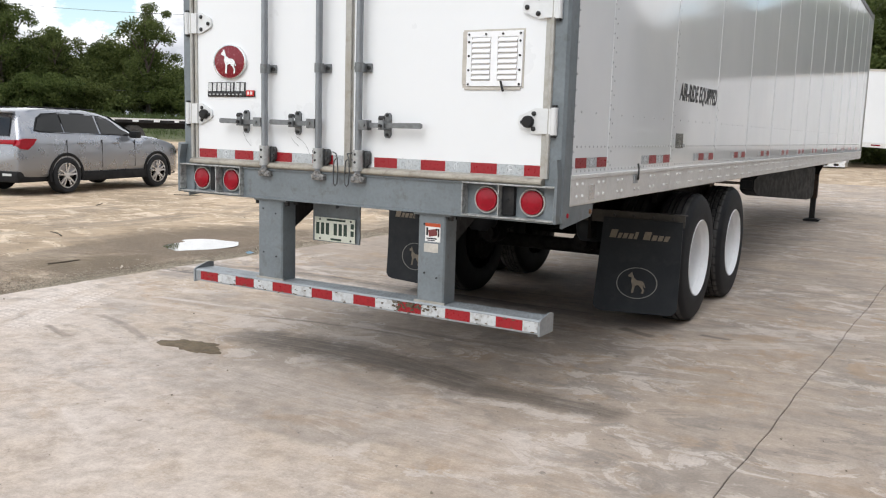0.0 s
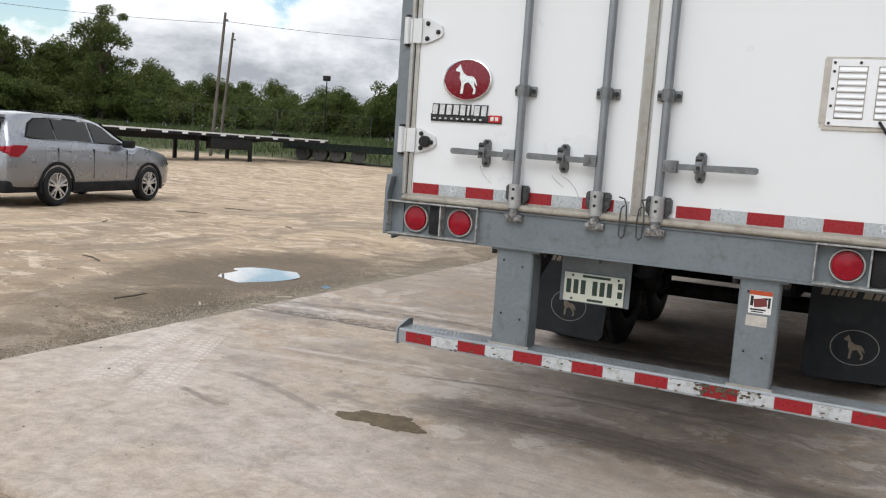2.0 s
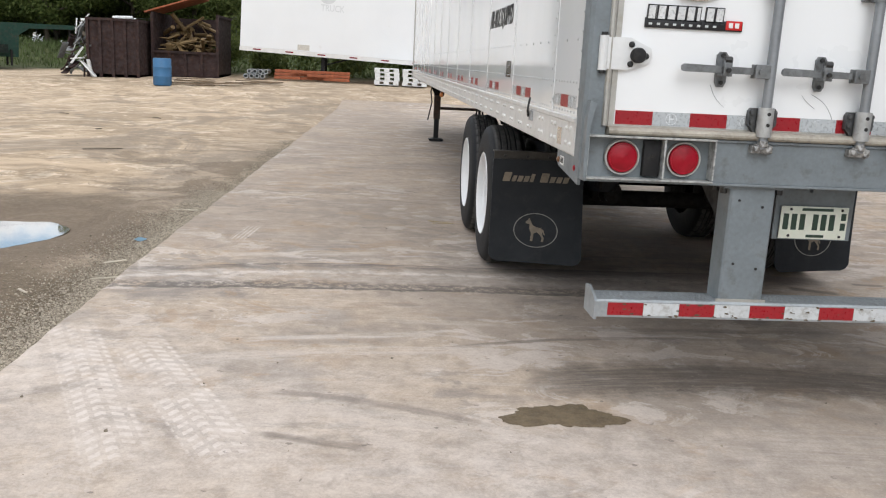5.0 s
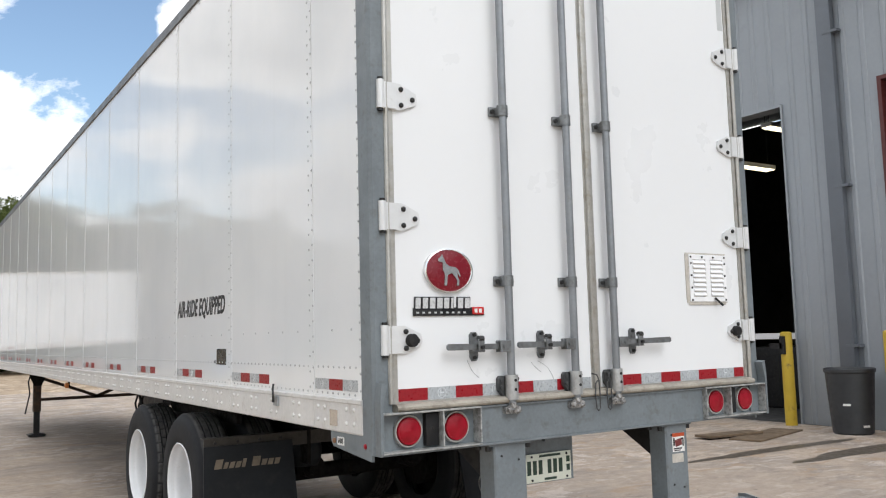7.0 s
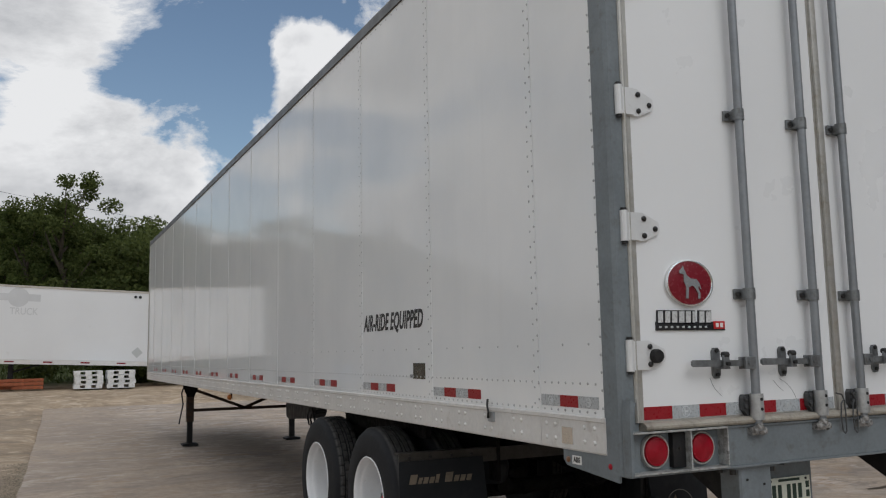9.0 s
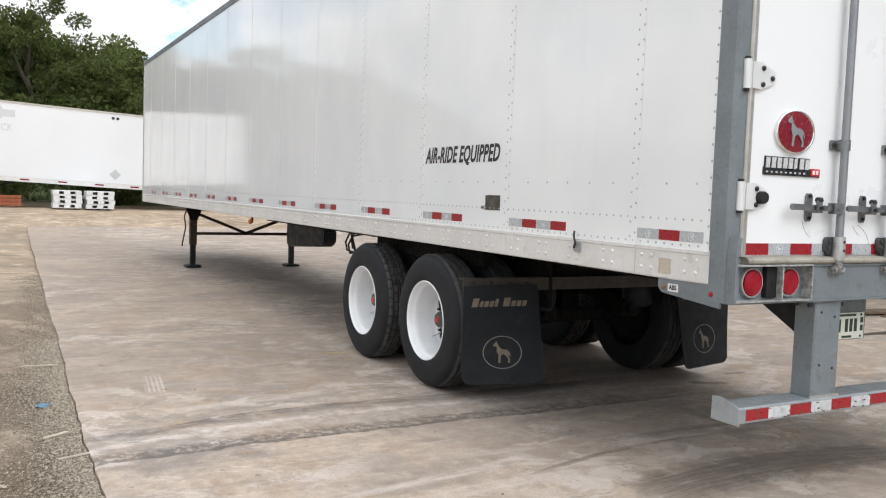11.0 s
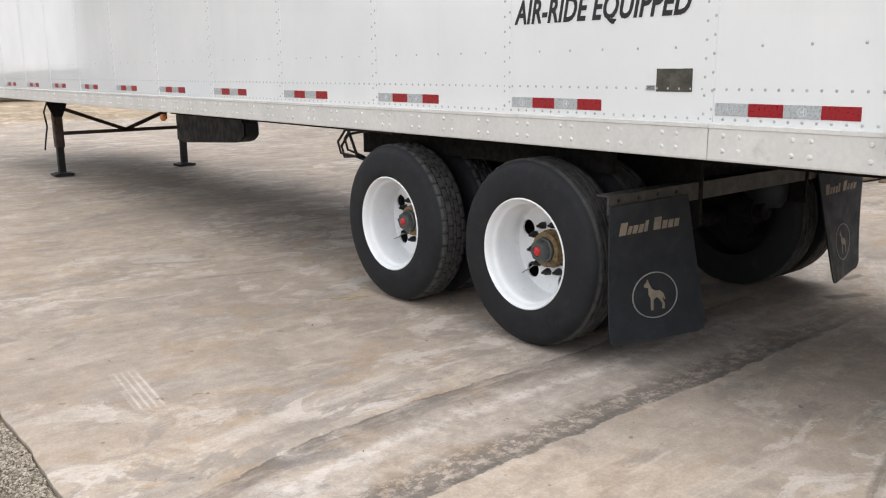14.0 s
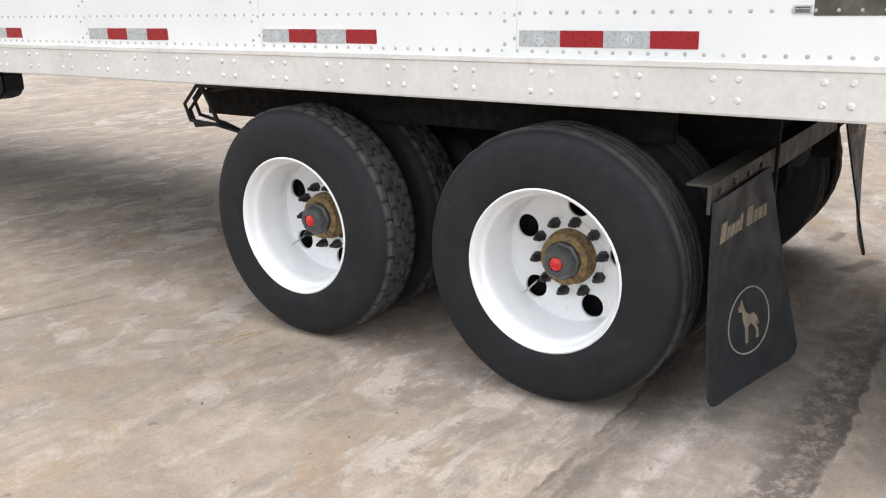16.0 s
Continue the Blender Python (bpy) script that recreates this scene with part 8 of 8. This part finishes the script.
def leaf_cloud(name, centres, spreads, per, size, seed, flat=0.75):
    """Leaves as small folded diamonds gathered in clumps round the centres."""
    r = np.random.default_rng(seed)
    n = len(centres) * per
    c = np.repeat(np.array(centres), per, 0)
    s = np.repeat(np.array(spreads), per)[:, None]
    d = r.normal(size=(n, 3))
    d /= np.linalg.norm(d, axis=1)[:, None]
    p = c + d * s * (r.random((n, 1)) ** 0.45) * np.array((1, 1, flat))
    a = r.normal(size=(n, 3))
    a /= np.linalg.norm(a, axis=1)[:, None]
    b = np.cross(a, r.normal(size=(n, 3)))
    b /= np.linalg.norm(b, axis=1)[:, None]
    k = size * (0.6 + 0.8 * r.random((n, 1)))
    v = np.stack((p - a * k, p + b * k * 0.55, p + a * k, p - b * k * 0.55), 1).reshape(-1, 3)
    me = bpy.data.meshes.new(name)
    i = np.arange(n * 4).reshape(-1, 4)
    me.from_pydata(v.tolist(), [], i.tolist())
    me.materials.append(LEAF)
    return me


def tree_meshes(height, spread, seed, clumps=58, per=150, open_=0.0, low=0.25):
    """Trunk with forking limbs and a crown of clumps set at the limbs' ends and along them."""
    r = random.Random(seed)
    bm = bmesh.new()
    top = height * 0.62
    spine = [Vector((0, 0, -0.3))]
    for i in range(1, 6):
        spine.append(Vector((r.gauss(0, 0.05) * height * 0.3, r.gauss(0, 0.05) * height * 0.3, top * i / 5)))
    rad = 0.022 * height
    for i, (p, q) in enumerate(zip(spine, spine[1:])):
        add_rod(bm, p, q, rad * (1 - 0.15 * i), 8, rad * (1 - 0.15 * (i + 1)))
    centres, spreads = [], []
    limbs = 13
    for i in range(limbs):
        f = low + (1 - low) * i / limbs
        base = spine[min(5, int(f * 5))].lerp(spine[min(5, int(f * 5) + 1)], f * 5 % 1)
        a = i * 2.4 + r.uniform(-0.5, 0.5)
        reach = spread * (0.55 + 0.45 * math.sin(math.pi * min(1.0, 0.25 + 0.8 * f))) * r.uniform(0.7, 1.15)
        tip = base + Vector((math.cos(a) * reach, math.sin(a) * reach, height * r.uniform(0.10, 0.30)))
        mid = base.lerp(tip, 0.5) + Vector((0, 0, -0.06 * reach))
        add_rod(bm, base, mid, rad * 0.42, 6, rad * 0.28)
        add_rod(bm, mid, tip, rad * 0.28, 6, rad * 0.08)
        for k in range(max(1, clumps // limbs)):
            g = r.uniform(0.45, 1.1)
            c = base.lerp(tip, g) + Vector((r.gauss(0, 0.16), r.gauss(0, 0.16), r.gauss(0, 0.14))) * spread
            centres.append(tuple(c))
            spreads.append(spread * r.uniform(0.26, 0.42) * (1 - 0.45 * open_))
    for k in range(6):
        c = spine[-1] + Vector((r.gauss(0, 0.22) * spread, r.gauss(0, 0.22) * spread, height * r.uniform(0.05, 0.27)))
        add_rod(bm, spine[-1], c, rad * 0.25, 5, rad * 0.06)
        centres.append(tuple(c))
        spreads.append(spread * r.uniform(0.2, 0.32) * (1 - 0.45 * open_))
    return mesh_of("trunk", bm, BARK), leaf_cloud("crown", centres, spreads, int(per * 2.5), 0.078 if open_ else 0.096, seed)


def build_plants():
    kinds = [tree_meshes(6.2, 2.6, 1), tree_meshes(7.0, 2.9, 2), tree_meshes(5.0, 2.5, 3, low=0.12), tree_meshes(8.2, 2.7, 4), tree_meshes(4.0, 2.3, 5, low=0.05)]
    tall = [tree_meshes(9.8, 2.6, 7, 64, 120, 0.5, 0.3), tree_meshes(9.0, 2.2, 8, 60, 110, 0.6, 0.35)]

    def plant(kind, x, y, s, turn, label, group="trees round the yard"):
        if x < -14:
            x, y = x + 0.0201 * (y + 3.8), y - 0.0201 * (x - 0.4)
        t = thing("tree", label, "tree", group, at=Matrix.Translation((x, y, ground_z(x, y) - 0.05)) @ Matrix.Rotation(turn, 4, "Z") @ Matrix.Diagonal((s, s, s, 1)))
        for name, me in zip(("trunk", "crown"), kind):
            new(name, me).parent = t

    def rise(x, y):
        """The wood is lower in the middle of its length."""
        az = math.degrees(math.atan2(-x, y + 4.0))
        return 1.0 - 0.26 * smoothstep(20.0, 31.0, az) - 0.16 * smoothstep(51.0, 42.0, az) * smoothstep(24.0, 31.0, az)

    r = random.Random(31)
    line = [(-66, -24), (-58, 2), (-52, 22), (-42, 44), (-31, 55), (-20, 57.5), (-11, 50), (-3, 44.5), (8, 43), (22, 44), (44, 40)]
    for row, (back, step, pick, scale) in enumerate(((0.0, 2.3, (0, 2, 4, 4), 1.0), (4.0, 2.5, (0, 1, 2), 1.12), (9.0, 2.6, (1, 3, 0), 1.12))):
        for (ax, ay), (bx, by) in zip(line, line[1:]):
            L = math.hypot(bx - ax, by - ay)
            nx, ny = -(by - ay) / L, (bx - ax) / L
            n = max(1, round(L / step))
            for i in range(n):
                f = (i + r.uniform(-0.3, 0.3)) / n
                x = ax + (bx - ax) * f + nx * (back + r.uniform(-1.2, 1.2))
                y = ay + (by - ay) * f + ny * (back + r.uniform(-1.2, 1.2))
                plant(kinds[r.choice(pick)], x, y, rise(x, y) * scale * r.uniform(0.86, 1.12), r.uniform(0, 6.28), ("low leafy tree in the hedge behind the yard", "leafy green tree in the wood behind the yard", "taller leafy tree at the back of the wood")[row])
    for x, y, s, k in ((-2.3, 43.5, 1.02, 0), (-4.0, 44.5, 0.92, 1), (-45.5, 35.5, 0.85, 0), (-50.0, 31.5, 0.66, 1), (-51.0, 28.5, 0.95, 0), (-54.5, 26.5, 1.05, 0), (-57.0, 23.5, 1.1, 1), (-59.5, 20.5, 1.1, 0), (-56.0, 26.0, 1.0, 1), (-23.5, 53.0, 1.02, 0), (-18.8, 52.5, 1.05, 1), (-15.0, 51.0, 1.0, 0), (-21.0, 54.5, 1.1, 1), (-13, 49.5, 0.95, 0)):
        plant(tall[k], x, y, s, x * 1.7, "tall open-crowned tree rising above the hedge")
    for x, y, s, k in ((-31.4, 49.5, 0.78, 0), (-29.2, 50.2, 0.82, 1), (-27.0, 50.0, 0.86, 1), (-25.0, 50.6, 0.88, 3), (-22.6, 49.6, 1.04, 1), (-20.8, 50.5, 1.04, 3)):
        plant(kinds[k], x, y, s, x * 2.3, "leafy green tree in the wood behind the yard")
    # undergrowth along the foot of the wood
    centres, spreads = [], []
    for (ax, ay), (bx, by) in zip(line, line[1:]):
        L = math.hypot(bx - ax, by - ay)
        nx, ny = -(by - ay) / L, (bx - ax) / L
        for i in range(int(L * 6.5)):
            f, o = r.random(), r.uniform(-3.2, 5.0)
            x, y = ax + (bx - ax) * f + nx * o, ay + (by - ay) * f + ny * o
            centres.append((x, y, ground_z(x, y) + r.uniform(0.3, 3.0 if o > 0 else 1.6)))
            spreads.append(r.uniform(0.5, 1.1))
    # closed canopy of the wood behind the front trees
    for (ax, ay), (bx, by) in zip(line, line[1:]):
        L = math.hypot(bx - ax, by - ay)
        nx, ny = -(by - ay) / L, (bx - ax) / L
        for i in range(int(L * 3.2)):
            f, o = r.random(), r.uniform(4.0, 11.0)
            x, y = ax + (bx - ax) * f + nx * o, ay + (by - ay) * f + ny * o
            centres.append((x, y, ground_z(x, y) + r.uniform(1.6, 5.2) * rise(x, y)))
            spreads.append(r.uniform(0.9, 1.6))
    for _ in range(150):
        x, y = r.uniform(-13.0, 10.0), r.uniform(33.5, 36.5)
        centres.append((x, y, ground_z(x, y) + r.uniform(0.2, 1.5)))
        spreads.append(r.uniform(0.5, 0.9))
    me = leaf_cloud("undergrowth", centres, spreads, 120, 0.10, 77, 0.8)
    tagged(new("undergrowth", me), "dense green undergrowth at the foot of the trees", "bushes", kind="stuff")
    # rough grass on the bank
    g = np.random.default_rng(5)
    verts, faces = [], []
    tries = 0
    while len(faces) < 40000 and tries < 320000:
        tries += 1
        x, y = g.uniform(-60, 14), g.uniform(8, 56)
        v = verge(x, y)
        if not (42.6 + g.random() * 1.5 < v < 54 + g.random() * 3):
            continue
        if v < 44.5 and g.random() < 0.5:
            continue
        z, h, a = ground_z(x, y) - 0.03, g.uniform(0.12, 0.48), g.uniform(0, 6.28)
        w = 0.03
        dx, dy = math.cos(a) * w, math.sin(a) * w
        k = len(verts)
        verts += [(x - dx, y - dy, z), (x + dx, y + dy, z), (x + g.normal() * 0.12, y + g.normal() * 0.12, z + h)]
        faces.append((k, k + 1, k + 2))
    me = bpy.data.meshes.new("grass")
    me.from_pydata(verts, [], faces)
    me.materials.append(GRASSBLADE)
    tagged(new("grass", me), "rough tall grass on the bank", "grass", kind="stuff")


# ---- stones and litter along the concrete ----
def stone_material():
    m = Nodes("pale yard stone")
    island = m.t.nodes.new("ShaderNodeNewGeometry").outputs["Random Per Island"]
    return m.done(m.ramp(island, 0.0, 1.0, (0.13, 0.105, 0.075), (0.47, 0.41, 0.325)), 0.9)


def build_litter():
    r = np.random.default_rng(12)
    base = np.array([(1, 0, 0), (-1, 0, 0), (0, 1, 0), (0, -1, 0), (0, 0, 1), (0, 0, -1)], float)
    tris = [(0, 2, 4), (2, 1, 4), (1, 3, 4), (3, 0, 4), (2, 0, 5), (1, 2, 5), (3, 1, 5), (0, 3, 5)]
    verts, faces = [], []

    def stone(x, y, z, s):
        q = Euler(r.uniform(0, 6.28, 3)).to_matrix()
        k = len(verts)
        for b in base:
            v = q @ Vector(b * (0.6 + 0.8 * r.random(3)))
            verts.append((x + v.x * s, y + v.y * s, z + v.z * s * 0.7))
        faces.extend(tuple(k + i for i in t) for t in tris)

    for k in range(46000):
        y = r.uniform(-1.3, 12.0) if k < 16000 else r.uniform(0.5, 6.0)
        x = concrete_edge(y) - abs(r.normal()) * (0.26 if k % 2 else 0.12) - 0.008
        if math.hypot((x + 5.05) / 0.75, (y - 3.75) / 0.95) < 1:
            continue
        stone(x, y, ground_z(x, y) - 0.022, 0.0028 + 0.0065 * r.random() ** 3)
    for _ in range(1800):
        x, y = r.uniform(-9, -3.9), r.uniform(-1.5, 14)
        if x < concrete_edge(y) and math.hypot(x + 5.12, (y - 3.72) * 0.7) > 0.75:
            stone(x, y, ground_z(x, y) - 0.019, 0.003 + 0.010 * r.random() ** 5)
    me = bpy.data.meshes.new("stones")
    me.from_pydata(verts, [], faces)
    me.materials.append(stone_material())
    tagged(new("stones", me), "loose pale stones along the concrete edge", "gravel", kind="stuff")
    verts, faces = [], []
    for _ in range(420):
        x, y = r.uniform(-3.6, 3.5), r.uniform(-2.0, 8.0)
        stone(x, y, 0.002, 0.003 + 0.008 * r.random() ** 4)
    me = bpy.data.meshes.new("pebbles")
    me.from_pydata(verts, [], faces)
    me.materials.append(bpy.data.materials["pale yard stone"])
    tagged(new("pebbles", me), "scattered small pebbles on the concrete", "pebbles", kind="stuff")
    # bleached slivers of wood, a scrap of blue wrapper, two straws
    pale = surface("bleached wood", (0.52, 0.46, 0.37), 0.8, vary=0.2, scale=20)
    for x, y, L, w, a in ((-3.90, 2.60, 0.16, 0.022, 0.5), (-4.21, 1.80, 0.10, 0.018, 2.4), (-3.88, 4.70, 0.30, 0.012, -0.35), (-3.83, 2.15, 0.18, 0.012, 0.2)):
        bm = bmesh.new()
        add_prism(bm, [(-L / 2, -w * 0.3), (L / 2, -w * 0.5), (L * 0.46, w * 0.4), (-L * 0.42, w * 0.5)], "z", 0.0, 0.008)
        ob = new("wood_sliver", mesh_of("wood_sliver", bm, pale, False))
        ob.matrix_basis = pose(x, y, ground_z(x, y) - 0.016, 4, -3, math.degrees(a))
        tagged(ob, "bleached sliver of wood lying on the gravel", "wood chip", "loose slivers")
    bm = bmesh.new()
    pts = [(-0.05, -0.015), (0.0, -0.04), (0.055, -0.01), (0.03, 0.035), (-0.03, 0.04)]
    vs = [bm.verts.new((u, v, 0.014 * math.sin(60 * u + 40 * v))) for u, v in pts]
    mid = bm.verts.new((0, 0, 0.02))
    for i in range(5):
        bm.faces.new((vs[i], vs[(i + 1) % 5], mid))
    bmesh.ops.solidify(bm, geom=bm.faces[:], thickness=0.002)
    ob = new("wrapper_scrap", mesh_of("wrapper_scrap", bm, surface("faded blue wrapper", (0.25, 0.42, 0.55), 0.5, vary=0.2, scale=30), False))
    ob.matrix_basis = pose(-3.93, 3.35, ground_z(-3.93, 3.35) - 0.012, 0, 0, 20)
    tagged(ob, "crumpled scrap of faded blue wrapper on the gravel", "litter")
    straw = surface("dry straw", (0.46, 0.36, 0.19), 0.8, vary=0.2, scale=30)
    for x, y, L, a in ((-1.49, 4.42, 0.22, 1.15), (-1.46, 4.36, 0.20, 1.55)):
        bm = bmesh.new()
        d = Vector((math.sin(a), -math.cos(a), 0)) * L / 2
        add_rod(bm, Vector((x, y, 0.004)) - d, Vector((x, y, 0.006)) + d, 0.003, 6, 0.002)
        tagged(new("straw", mesh_of("straw", bm, straw)), "dry yellow straw lying on the concrete", "straw", "dry straws")
    rr = random.Random(9)
    for i in range(12):
        x, y = rr.uniform(-11, -3.95), rr.uniform(0.5, 20)
        if x > concrete_edge(y) - 0.1 or math.hypot(x + 5.1, y - 3.7) < 1.1:
            continue
        L, a = rr.uniform(0.15, 0.7), rr.uniform(0, 3.14)
        z = ground_z(x, y) - 0.004
        bm = bmesh.new()
        p = Vector((x, y, z + 0.008))
        d = Vector((math.cos(a), math.sin(a), 0)) * L / 2
        add_rod(bm, p - d, p + d * 0.1 + Vector((d.y, -d.x, 0.02)) * 0.12, 0.008, 6)
        add_rod(bm, p + d * 0.1 + Vector((d.y, -d.x, 0.02)) * 0.12, p + d, 0.010, 6, 0.005)
        tagged(new("stick", mesh_of("stick", bm, BARK)), "dry grey stick lying on the gravel", "stick", "loose sticks")


build_white_trailer()
build_flatbed()
build_gooseneck()
build_clutter()
build_poles()
build_fence()
build_plants()
build_litter()
